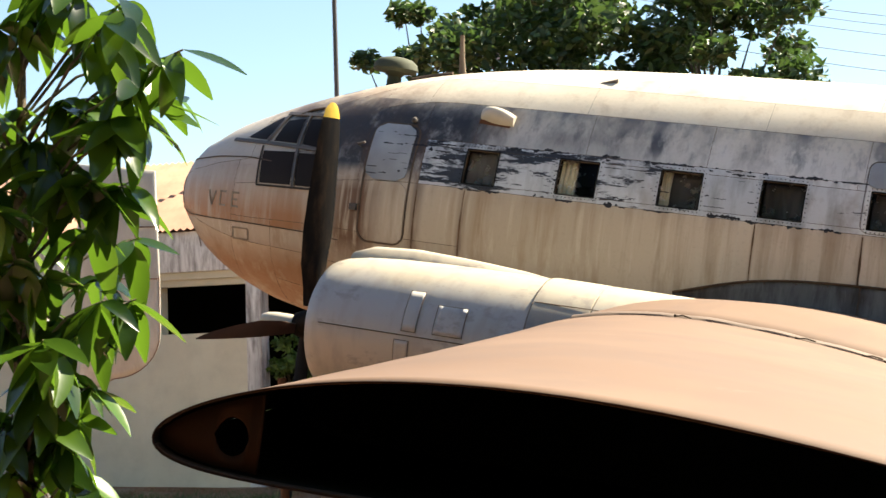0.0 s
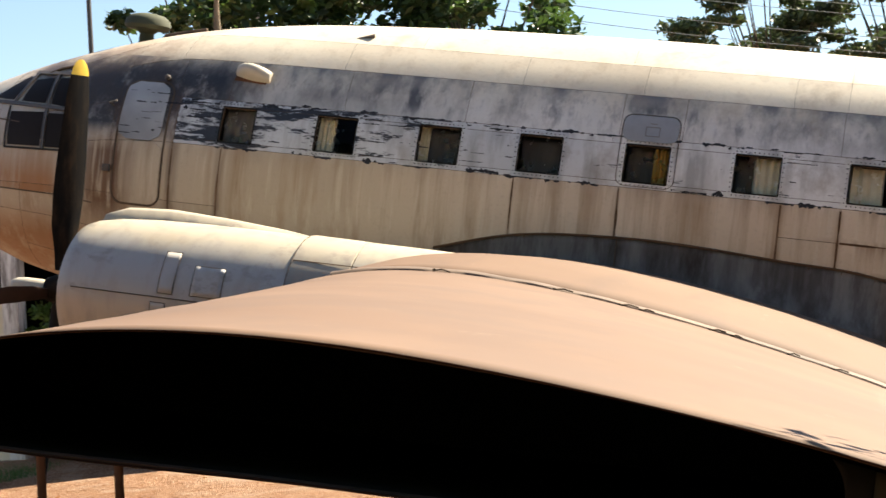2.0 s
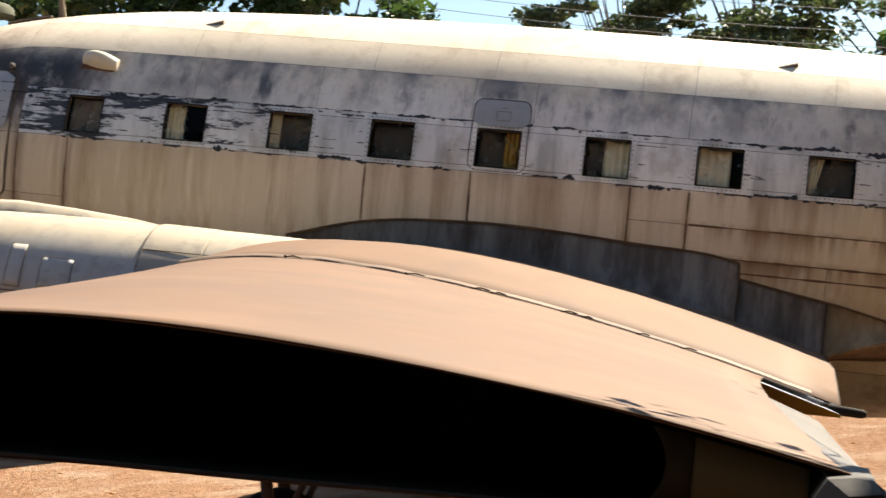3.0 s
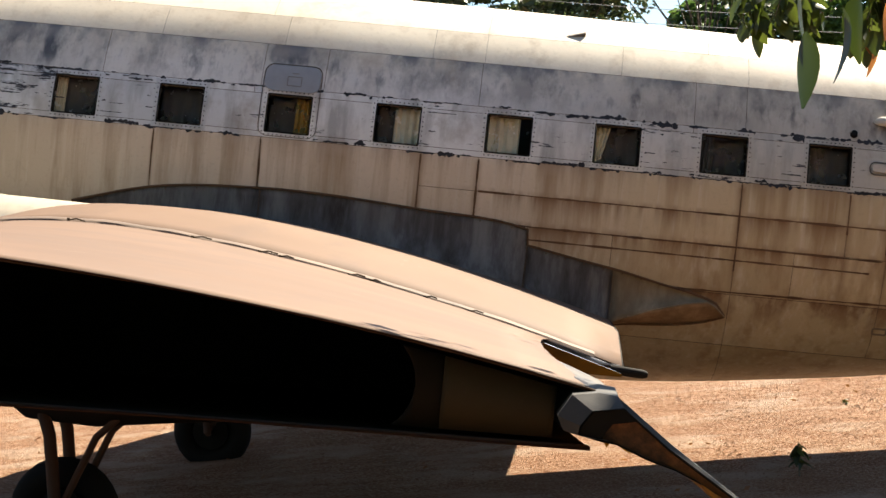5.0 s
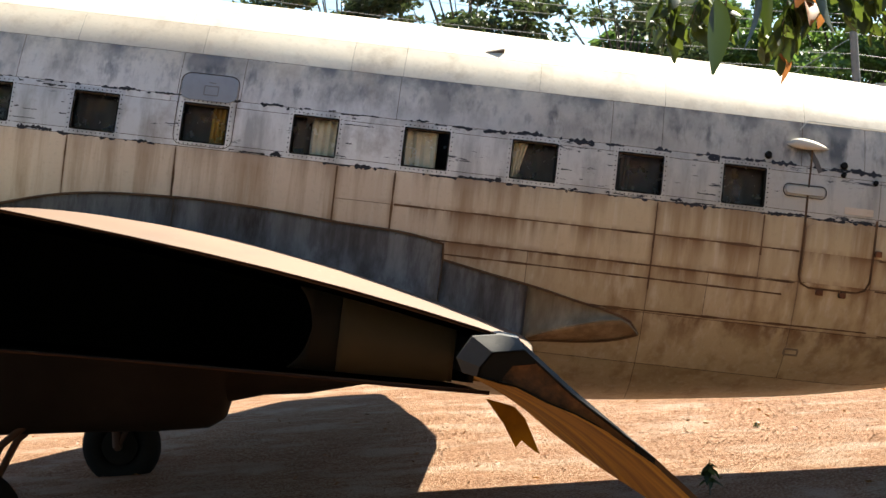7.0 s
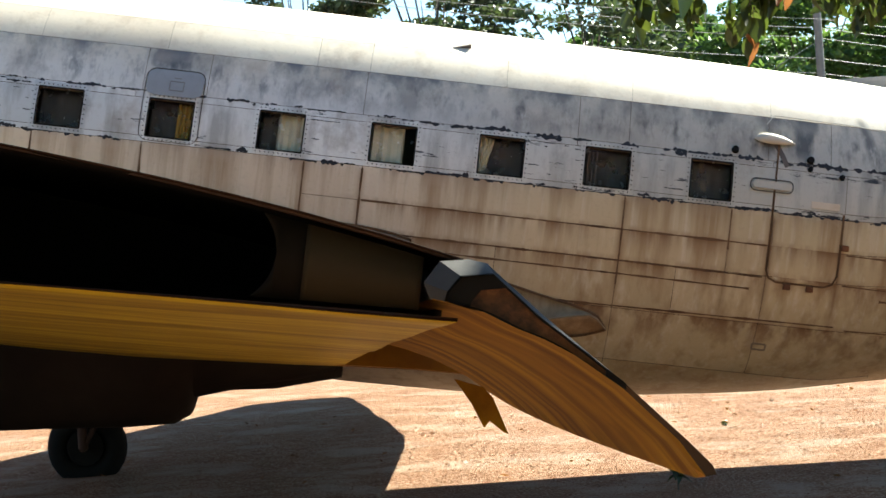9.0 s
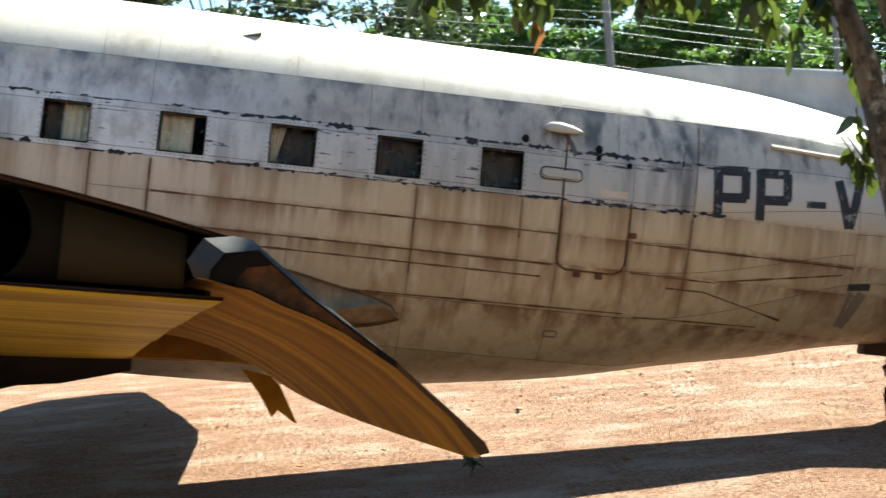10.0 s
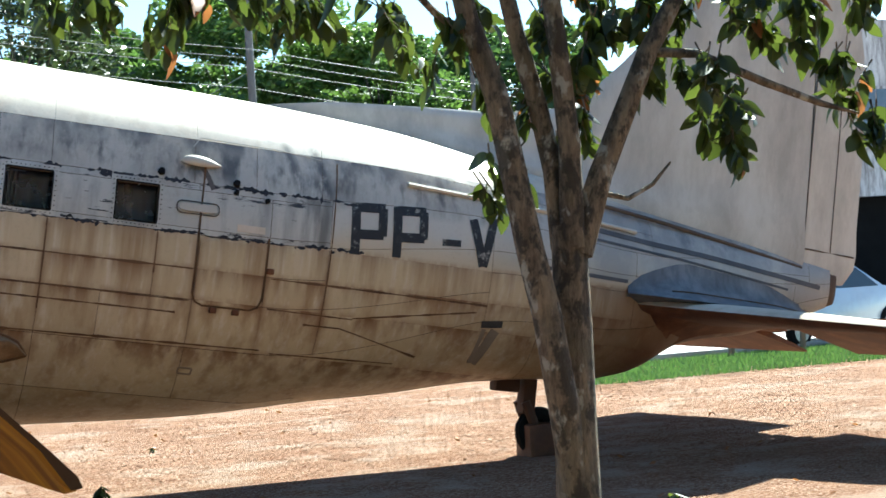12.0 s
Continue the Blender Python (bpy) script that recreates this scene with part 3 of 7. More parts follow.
def skin_panel(u0, u1, k0, k1, mat, off=0.004, gap=0.0022, name="skin_panel"):
    gap = 0.0012 if k0 >= 8 else gap
    nu = max(2, int((u1 - u0) / 0.17) + 1)
    verts, faces = [], []
    nt = 4 * (k1 - k0)
    for i in range(nu + 1):
        u = u0 + gap + (u1 - u0 - 2 * gap) * i / nu
        a, b = level(k0, u), level(k1, u)
        if k0 < 0:
            a += 0.01
        if k1 >= len(LEVELS):
            b -= 0.004
        g = min(gap, 0.2 * (b - a))
        for j in range(nt + 1):
            f = j / nt
            if k0 < 0:
                f = f * f
            if k1 >= len(LEVELS):
                f = 1 - (1 - f) ** 2
            verts.append(skin(u, a + g + (b - a - 2 * g) * f, off))
    m = nt + 1
    faces = [(i * m + j, (i + 1) * m + j, (i + 1) * m + j + 1, i * m + j + 1) for i in range(nu) for j in range(nt)]
    return from_arrays(name, verts, faces, mat, FUS, "", 60)


def build_skin():
    cuts = {
        -1: [0.9, 3.07, 5.87, 8.2, 10.95, 13.4],
        0: [0.9, 3.07, 5.87, 8.2, 9.6, 10.95, 12.23, 13.9],
        1: [8.2, 8.7, 9.9, 10.95, 11.45, 12.23, 13.4],
        2: [8.2, 8.7, 10.95, 11.87, 12.23, 12.85, 13.4],
        3: [8.2, 8.7, 10.95, 11.87, 12.23, 12.85, 13.4],
        4: [2.57, 3.07, 5.87, 8.7, 10.95, 12.23, 12.85, 13.4],
        6: [2.57, 5.0, 6.7, 8.7, 10.5, 12.2, 13.4],
        7: [1.9, 2.5, 3.05, 4.2, 5.35, 6.75, 7.3, 8.65, 10.5, 10.94, 12.15, 12.7, 13.3, 15.0, 16.8],
        8: [1.9, 2.42, 4.1, 5.8, 6.9, 8.2, 8.66, 9.85, 10.95, 12.17, 13.3, 15.2],
        9: [1.5, 2.42, 4.75, 6.74, 8.66, 10.6, 12.4, 14.2],
    }
    for k, us in cuts.items():
        for u0, u1 in zip(us, us[1:]):
            band = k in (4, 6) and 2.5 < u0 and u1 < 13.5
            skin_panel(u0, u1, k, k + 1, BAND if band else SKIN)
    # larger sheets on the nose, the crown and the tail
    for u0, u1, k0, k1 in (
        (0.9, 3.07, 1, 2), (2.57, 3.07, 2, 4), (3.07, 5.87, 1, 4), (5.87, 6.81, 1, 4), (6.81, 8.2, 1, 4),
        (-0.70, 0.35, -1, 1), (0.35, 0.9, -1, 1), (0.35, 1.5, 2, 4), (1.5, 2.57, 2, 4), (0.35, 0.9, 1, 2),
        (-0.72, 0.35, 1, 7), (0.35, 0.8, 4, 7), (1.38, 1.9, 4, 7), (1.9, 2.57, 4, 7), (0.8, 1.38, 4, 5), (0.8, 1.38, 6, 7),
        (-0.70, 0.5, 7, 10), (0.5, 1.9, 7, 9), (0.5, 1.5, 9, 10),
        (13.4, 15.6, -1, 1), (15.6, 17.3, -1, 1), (13.9, 15.4, 0, 1), (13.4, 15.0, 1, 2), (15.0, 16.6, 1, 3), (13.4, 15.0, 2, 4), (16.6, 18.6, 1, 4), (15.0, 16.6, 3, 4),
        (13.4, 15.0, 4, 7), (15.0, 16.6, 4, 7), (16.6, 18.8, 4, 7), (16.8, 18.8, 7, 10), (17.3, 19.1, -1, 1), (18.6, 19.1, 1, 4), (18.8, 19.1, 4, 10), (15.2, 16.8, 8, 10), (14.2, 15.2, 9, 10),
    ):
        skin_panel(u0, u1, k0, k1, SKIN)
    edges = [2.57]
    for u0, dw in zip(WIN_U, WIN_W):
        edges += [u0, u0 + dw]
    edges += [12.23, 12.85, 13.4]
    for u0, u1 in zip(edges, edges[1:]):
        if not any(abs(u0 - a) < 1e-6 for a in WIN_U):
            skin_panel(u0, u1, 5, 6, BAND)


build_skin()


def skin_strip(bm, pts, half, off, thick=0.006):
    """A flat strip along (u, w) points on the port skin."""
    rows = []
    for i, (u, w) in enumerate(pts):
        a = pts[max(i - 1, 0)]
        b = pts[min(i + 1, len(pts) - 1)]
        du, dw = b[0] - a[0], b[1] - a[1]
        k = math.hypot(du, dw) or 1
        nu, nw = -dw / k * half, du / k * half
        p, q = skin(u + nu, w + nw, off), skin(u - nu, w - nw, off)
        d = skin(u, w, off + thick) - skin(u, w, off)
        rows.append((p, p + d, q + d, q))
    loft(bm, rows)


def lerp_line(a, b, n):
    return [(a[0] + (b[0] - a[0]) * i / n, a[1] + (b[1] - a[1]) * i / n) for i in range(n + 1)]


def rounded(u0, u1, w0, w1, r, n=5):
    pts = []
    for cx, cy, a0 in ((u1 - r, w1 - r, 0), (u0 + r, w1 - r, 90), (u0 + r, w0 + r, 180), (u1 - r, w0 + r, 270)):
        for i in range(n + 1):
            a = radians(a0 + 90 * i / n)
            pts.append((cx + r * math.cos(a), cy + r * math.sin(a)))
    return pts


def dense(pts, step=0.08):
    out = []
    for a, b in zip(pts, pts[1:]):
        n = max(1, int(math.hypot(b[0] - a[0], b[1] - a[1]) / step))
        out += lerp_line(a, b, n)[:-1]
    return out + [pts[-1]]


def rounded_patch(u0, u1, w0, w1, r, off, mat, name, parent, label="", thick=0.012):
    n, m = 10, 12
    rows_o, rows_i = [], []
    for j in range(m + 1):
        w = w0 + (w1 - w0) * j / m
        e = min(w - w0, w1 - w)
        inset = r - math.sqrt(max(0, r * r - (r - e) ** 2)) if e < r else 0
        for i in range(n + 1):
            u = u0 + inset + (u1 - u0 - 2 * inset) * i / n
            rows_o.append(skin(u, w, off + thick))
            rows_i.append(skin(u, w, off))
    q = n + 1
    faces = [(j * q + i, j * q + i + 1, (j + 1) * q + i + 1, (j + 1) * q + i) for j in range(m) for i in range(n)]
    base = len(rows_o)
    rim = [i for i in range(n)] + [j * q + n for j in range(m)] + [m * q + i for i in range(n, 0, -1)] + [j * q for j in range(m, 0, -1)]
    faces += [(a, base + a, base + b, b) for a, b in zip(rim, rim[1:] + rim[:1])]
    return from_arrays(name, rows_o + rows_i, faces, mat, parent, label, 45)


# cabin windows: frame with rivets, pane, and what hangs behind each
HANGS = {0: ("all", BLIND), 1: ("left", CURTAIN), 2: ("sliver", CURTAIN), 4: ("right", AMBER), 5: ("most", CURTAIN), 6: ("full", CURTAIN), 7: ("scrap", CURTAIN), 8: ("dim", BLIND)}


def build_windows():
    for i, (u0, dw) in enumerate(zip(WIN_U, WIN_W)):
        win = new("cabin_window")
        win.parent = AIR
        bm = bmesh.new()
        f = 0.046
        for a, b in (((u0 - f, WB - f / 2), (u0 + dw + f, WB - f / 2)), ((u0 - f, WT + f / 2), (u0 + dw + f, WT + f / 2))):
            skin_strip(bm, lerp_line(a, b, 4), f / 2, 0.003, 0.005)
        for u in (u0 - f / 2, u0 + dw + f / 2):
            skin_strip(bm, lerp_line((u, WB), (u, WT), 4), f / 2, 0.003, 0.005)
        part("window_frame", bm, BAND, win, "flaking riveted frame")
        bm = bmesh.new()
        for a, b in (((u0, WB), (u0 + dw, WB)), ((u0, WT), (u0 + dw, WT)), ((u0, WB), (u0, WT)), ((u0 + dw, WB), (u0 + dw, WT))):
            skin_strip(bm, lerp_line(a, b, 4), 0.006, 0.004, 0.006)
        part("seal", bm, BLACKISH, win, "black perished seal")
        bm = bmesh.new()
        for k in range(11):
            for w in (WB - f * 0.52, WT + f * 0.52):
                p = skin(u0 + dw * k / 10, w, 0.012)
                bmesh.ops.create_icosphere(bm, subdivisions=1, radius=0.0062, matrix=Matrix.Translation(p))
        for k in range(9):
            for u in (u0 - f * 0.52, u0 + dw + f * 0.52):
                p = skin(u, WB + (WT - WB) * k / 8, 0.012)
                bmesh.ops.create_icosphere(bm, subdivisions=1, radius=0.0062, matrix=Matrix.Translation(p))
        tagged(part("rivets", bm, BLACKISH, win), kind="stuff")
        bm = bmesh.new()
        rows = []
        for k in range(5):
            w = WB - 0.005 + (WT - WB + 0.01) * k / 4
            rows.append([skin(u0 - 0.005 + (dw + 0.01) * j / 4, w, -0.03) for j in range(5)])
        loft(bm, rows, closed=False, caps=False)
        p = part("pane", bm, GLASS, win, "dusty glass pane")
        p.visible_shadow = False
        hung = [(HANGS[i], -0.10)] if i in HANGS else []
        # dim sheets added behind some panes, standing in for the faintly lit cabin
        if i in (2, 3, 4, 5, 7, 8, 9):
            hung.append((("all", DIMSHEET), -0.17))
        for (kind, mat), deep in hung:
            span = {"all": (0, 1), "left": (0, 0.42), "sliver": (0, 0.22), "right": (0.62, 1.0), "most": (0.40, 1.0), "full": (0.0, 0.74), "scrap": (0, 0.36), "dim": (0, 0.3)}[kind]
            low = {"scrap": 0.02, "right": 0.0}.get(kind, 0.0)
            bm = bmesh.new()
            rows = []
            for k in range(7):
                w = WB - 0.02 + (WT - WB + 0.06) * (low + (1 - low) * k / 6)
                row = []
                for j in range(17):
                    s = j / 16
                    b = span[1] - (0.22 * (1 - k / 6) if kind == "scrap" else 0)
                    u = u0 + dw * (span[0] + (b - span[0]) * s)
                    ripple = 0.012 * math.sin(s * 22 + i) * (0.4 if kind == "all" else 1)
                    row.append(skin(u, w, deep + ripple))
                rows.append(row)
            loft(bm, rows, closed=False, caps=False)
            c = part("curtain", bm, mat, win, "sun-bleached cloth, with dim sheets added for the cabin's gloom")
            md = c.modifiers.new("cloth", "SOLIDIFY")
            md.thickness = 0.004


DIMSHEET = plain("dim_cabin_sheet", (0.13, 0.12, 0.11), 0.9, 0, 8, 0.4)
build_windows()

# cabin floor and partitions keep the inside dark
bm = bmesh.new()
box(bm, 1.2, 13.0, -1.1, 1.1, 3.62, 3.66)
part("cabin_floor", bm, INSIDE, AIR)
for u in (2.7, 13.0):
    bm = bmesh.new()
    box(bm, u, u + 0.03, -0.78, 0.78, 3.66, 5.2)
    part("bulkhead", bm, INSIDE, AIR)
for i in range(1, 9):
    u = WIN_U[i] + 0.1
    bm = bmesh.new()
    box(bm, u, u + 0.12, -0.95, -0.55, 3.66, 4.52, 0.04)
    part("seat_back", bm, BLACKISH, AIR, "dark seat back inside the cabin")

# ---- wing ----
# near-black colour standing for the shade under wings and nacelle
DARKBELLY = plain("underside_shade", (0.022, 0.017, 0.014), 0.9, 0, 8, 0.4)
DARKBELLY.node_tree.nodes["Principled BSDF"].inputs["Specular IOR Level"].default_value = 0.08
FLAPGREY = plain("dull_flap_grey", (0.26, 0.28, 0.305), 0.9, 0, 7, 0.3)
FLAPGREY.node_tree.nodes["Principled BSDF"].inputs["Specular IOR Level"].default_value = 0.05
NACGREY = plain("blue_grey_cowl_paint", (0.215, 0.23, 0.265), 0.5, 0, 5, 0.45)
def airfoil(n=22, thick=0.15, camber=0.025):
    """Upper then lower points of a section of unit chord, from the trailing edge round the nose."""
    pts = []
    for sign in (1, -1):
        for i in range(n + 1):
            b = math.pi * i / n
            x = 0.5 * (1 + math.cos(b)) if sign > 0 else 0.5 * (1 - math.cos(b))
            y = 5 * thick * (0.2969 * math.sqrt(x) - 0.126 * x - 0.3516 * x**2 + 0.2843 * x**3 - 0.1036 * x**4)
            p = 0.35
            yc = camber / p**2 * (2 * p * x - x * x) if x < p else camber / (1 - p) ** 2 * (1 - 2 * p + 2 * p * x - x * x)
            if sign > 0 or 0 < i:
                pts.append((x, yc + sign * y))
    return pts


TIPV, JOINTV = -13.5, -4.62


def wing_section(v):
    """Leading edge, trailing edge (u, w) and thickness ratio at the span station v."""
    s = (abs(v) - abs(JOINTV)) / (abs(TIPV) - abs(JOINTV))
    if s <= 0:
        d = 0.16 * min(1, (abs(JOINTV) - abs(v)) / 1.3)
        return (4.86, 3.06 + d * 0.6), (9.95, 2.92 + d), 0.158, 0.022 + d * 0.05
    le = (4.86 + (7.502 - 4.86) * s, 3.06 + (3.405 - 3.06) * s)
    te = (9.95 + (10.02 - 9.95) * s, 2.92 + (3.42 - 2.92) * s)
    return le, te, 0.158 + (0.094 - 0.158) * s, 0.022 + (0.033 - 0.022) * s


def wing_ring(v, cut=None, grow=0.0):
    le, te, th, ca = wing_section(v)
    out = []
    for x, y in airfoil(22, th, ca):
        if cut is not None and x > cut:
            x, y = cut, y
        u = le[0] + (te[0] - le[0]) * x
        w = le[1] + (te[1] - le[1]) * x + y * (te[0] - le[0])
        out.append(Vector((u, v, w)))
    return out


def surf(v, x, upper=True):
    """The point of the wing's surface at span v and chord fraction x."""
    le, te, th, ca = wing_section(v)
    y = 5 * th * (0.2969 * math.sqrt(x) - 0.126 * x - 0.3516 * x**2 + 0.2843 * x**3 - 0.1036 * x**4)
    p = 0.35
    yc = ca / p**2 * (2 * p * x - x * x) if x < p else ca / (1 - p) ** 2 * (1 - 2 * p + 2 * p * x - x * x)
    c = te[0] - le[0]
    # the upper skin sags towards its open rear edge
    sag = 0.016 * max(0, (abs(v) - abs(JOINTV)) / 8.88) * (max(0, x - 0.5) / 0.29) ** 2 if upper else 0
    return Vector((le[0] + c * x, v, le[1] + (te[1] - le[1]) * x + (yc + (y if upper else -y)) * c - sag))


HINGE = 0.79  # chord fraction of the aileron's hinge
AIL_IN = -5.6


def skin_sheet(v0, v1, x0, x1, upper, mat, name, parent, nv=8, nx=18, thick=0.0035, wave=0.004, label="", rear=0.0):
    bm = bmesh.new()
    rows = []
    for i in range(nv + 1):
        v = v0 + (v1 - v0) * i / nv
        row = []
        for j in range(nx + 1):
            f = j / nx
            f = f * f if x0 < 0.01 else f
            x = x0 + (x1 + rear * max(0, 1 - (v - JOINTV) / -8.88) - x0) * f
            p = surf(v, x, upper)
            dent = wave * noise.noise((p.x * 2.3, p.y * 1.7, 5 if upper else 9))
            row.append(p + Vector((0, 0, dent)))
        rows.append(row)
    loft(bm, rows, closed=False, caps=False)
    bmesh.ops.recalc_face_normals(bm, faces=bm.faces)
    for f in bm.faces:
        if (f.normal.z > 0) != upper:
            f.normal_flip()
    ob = part(name, bm, mat, parent, label, 60)
    md = ob.modifiers.new("sheet", "SOLIDIFY")
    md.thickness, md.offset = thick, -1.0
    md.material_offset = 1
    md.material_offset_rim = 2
    # near-black inner face, the hollow's shade put into the colour
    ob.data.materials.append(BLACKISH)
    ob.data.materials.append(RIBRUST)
    return ob


def build_wing():
    wing = new("outer_wing")
    wing.parent = AIR
    tagged(wing, "dusty tan outer wing with its tip removed, end open and dark")
    xi = 1.0
    # upper skin, in spanwise sheets; lower skin
    skin_sheet(JOINTV, TIPV, 0.0, HINGE, True, WINGTOP, "upper_skin", wing, 44, 34, wave=0.003, rear=0.11)
    skin_sheet(JOINTV, TIPV, 0.0, HINGE, False, PRIMER, "lower_skin", wing, 40, 26, wave=0.005, label="yellow primer underside, streaked and stained")
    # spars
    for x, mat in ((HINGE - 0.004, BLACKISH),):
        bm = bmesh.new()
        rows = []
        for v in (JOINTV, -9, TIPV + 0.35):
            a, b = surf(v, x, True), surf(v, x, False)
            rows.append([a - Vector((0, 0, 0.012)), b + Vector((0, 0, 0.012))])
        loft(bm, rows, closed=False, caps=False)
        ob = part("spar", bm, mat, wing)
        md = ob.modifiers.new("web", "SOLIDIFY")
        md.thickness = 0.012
    # ribs further in close the view, near-black for the hollow's shade
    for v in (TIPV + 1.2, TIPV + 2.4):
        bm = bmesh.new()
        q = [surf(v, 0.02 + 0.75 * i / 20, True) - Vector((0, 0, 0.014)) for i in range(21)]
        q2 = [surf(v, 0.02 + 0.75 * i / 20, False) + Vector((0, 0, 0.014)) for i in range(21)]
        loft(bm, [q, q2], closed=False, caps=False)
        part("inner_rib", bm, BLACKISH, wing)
    return wing


WING = build_wing()


def rib_plate(x0, x1, hole, mat, name, parent, v=TIPV + 0.035, n=28, notch=0.0, label=""):
    """A rib web across the section between two chord fractions, with a round hole (x, height share, radius)."""
    bm = bmesh.new()
    cols = []
    for i in range(n + 1):
        x = x0 + (x1 - x0) * i / n
        a, b = surf(v, x, False) + Vector((0, 0, 0.013)), surf(v, x, True) - Vector((0, 0, 0.013))
        cols.append((a, b))
    if hole:
        hx, hs, hr = hole
        ha, hb = surf(v, hx, False), surf(v, hx, True)
        hc = ha.lerp(hb, hs)
    for (a0, b0), (a1, b1) in zip(cols, cols[1:]):
        spans = [((a0, b0), (a1, b1))]
        if hole:
            d0, d1 = a0.x - hc.x, a1.x - hc.x
            if min(abs(d0), abs(d1)) < hr and max(abs(d0), abs(d1)) <= hr + 0.02:
                h0 = math.sqrt(max(0, hr * hr - d0 * d0))
                h1 = math.sqrt(max(0, hr * hr - d1 * d1))
                m0a, m1a = Vector((a0.x, v, max(a0.z, hc.z - h0))), Vector((a1.x, v, max(a1.z, hc.z - h1)))
                m0b, m1b = Vector((a0.x, v, min(b0.z, hc.z + h0))), Vector((a1.x, v, min(b1.z, hc.z + h1)))
                spans = [((a0, m0a), (a1, m1a)), ((m0b, b0), (m1b, b1))]
        for (p0, q0), (p1, q1) in spans:
            if (q0 - p0).length + (q1 - p1).length > 0.004:
                bm.faces.new([bm.verts.new(p) for p in (p0, p1, q1, q0)])
    bmesh.ops.remove_doubles(bm, verts=bm.verts, dist=0.0004)
    ob = part(name, bm, mat, parent, label)
    md = ob.modifiers.new("web", "SOLIDIFY")
    md.thickness, md.offset = 0.006, 0
    return ob


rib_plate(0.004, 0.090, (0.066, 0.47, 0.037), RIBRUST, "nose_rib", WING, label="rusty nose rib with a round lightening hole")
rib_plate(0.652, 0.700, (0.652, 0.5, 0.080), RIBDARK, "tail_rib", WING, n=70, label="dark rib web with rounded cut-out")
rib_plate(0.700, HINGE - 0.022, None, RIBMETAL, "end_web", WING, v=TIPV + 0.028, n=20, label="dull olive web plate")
DARKRUST = plain("dark_rust", (0.06, 0.025, 0.012), 0.85, 0, 12, 0.4)
# flanges round the open end
bm = bmesh.new()
for up in (True, False):
    for x0, x1 in ((0.003, HINGE),):
        rows = []
        for i in range(41):
            x = x0 + (x1 - x0) * (i / 40) ** 1.5
            p = surf(TIPV, x, up)
            q = surf(TIPV + 0.05, x, up)
            s = -1 if up else 1
            rows.append([p + Vector((0, 0.004, s * 0.002)), q + Vector((0, 0, s * 0.002)), q + Vector((0, 0, s * 0.005)), p + Vector((0, 0.004, s * 0.005))])
        loft(bm, rows)
part("end_flange", bm, DARKRUST, WING, "thin rusty flange round the open end")
JOINTPALE = plain("pale_dented_strip", (0.145, 0.095, 0.064), 0.7, 0, 12, 0.35)
# joint strip over the outer-wing joint, with clamps and torn cover
bm = bmesh.new()
rows = []
for i in range(49):
    x = 0.10 + 0.86 * i / 48
    h = 0.012 + 0.006 * noise.noise((i * 0.4, 1, 2))
    row = []
    for dv, dz in ((0.08, -0.01), (0.065, h), (0.02, h + 0.012), (-0.02, h + 0.010), (-0.06, h), (-0.075, -0.01)):
        p = surf(JOINTV + dv + 0.015 * noise.noise((i * 0.23, dv, 7)), x, True)
        row.append(p + Vector((0, 0, dz)))
    rows.append(row)
loft(bm, rows, closed=False, caps=False)
part("joint_cover", bm, JOINTPALE, WING, "pale dented cover strip over the wing joint")
bm = bmesh.new()
rows = []
for i in range(90):
    x = 0.12 + 0.80 * i / 89
    wob = 0.02 * noise.noise((i * 0.31, 4, 0))
    wid = 0.012 + 0.022 * max(0, noise.noise((i * 0.21, 9, 0)))
    rows.append([surf(JOINTV - 0.15 + wob - wid, x, True) + Vector((0, 0, 0.010)), surf(JOINTV - 0.15 + wob + wid, x, True) + Vector((0, 0, 0.010))])
loft(bm, rows, closed=False, caps=False)
part("joint_gap", bm, BLACKISH, WING, "dark open gap along the joint")
random.seed(5)
for x in (0.26, 0.43, 0.52, 0.545, 0.64, 0.665, 0.74, 0.80):
    bm = bmesh.new()
    p = surf(JOINTV - 0.10 + random.uniform(-0.03, 0.03), x, True)
    n = random.uniform(0.03, 0.07)
    tube(bm, [p + Vector((-n, 0.01, 0.008)), p + Vector((0, 0.0, 0.02)), p + Vector((n, -0.01, 0.008))], 0.005, 6)
    tube(bm, [p + Vector((-n, 0.012, 0.002)), p + Vector((-n, 0.012, 0.020))], 0.010, 7)
    part("clamp", bm, RIBMETAL, WING, "loose bolted clamp")


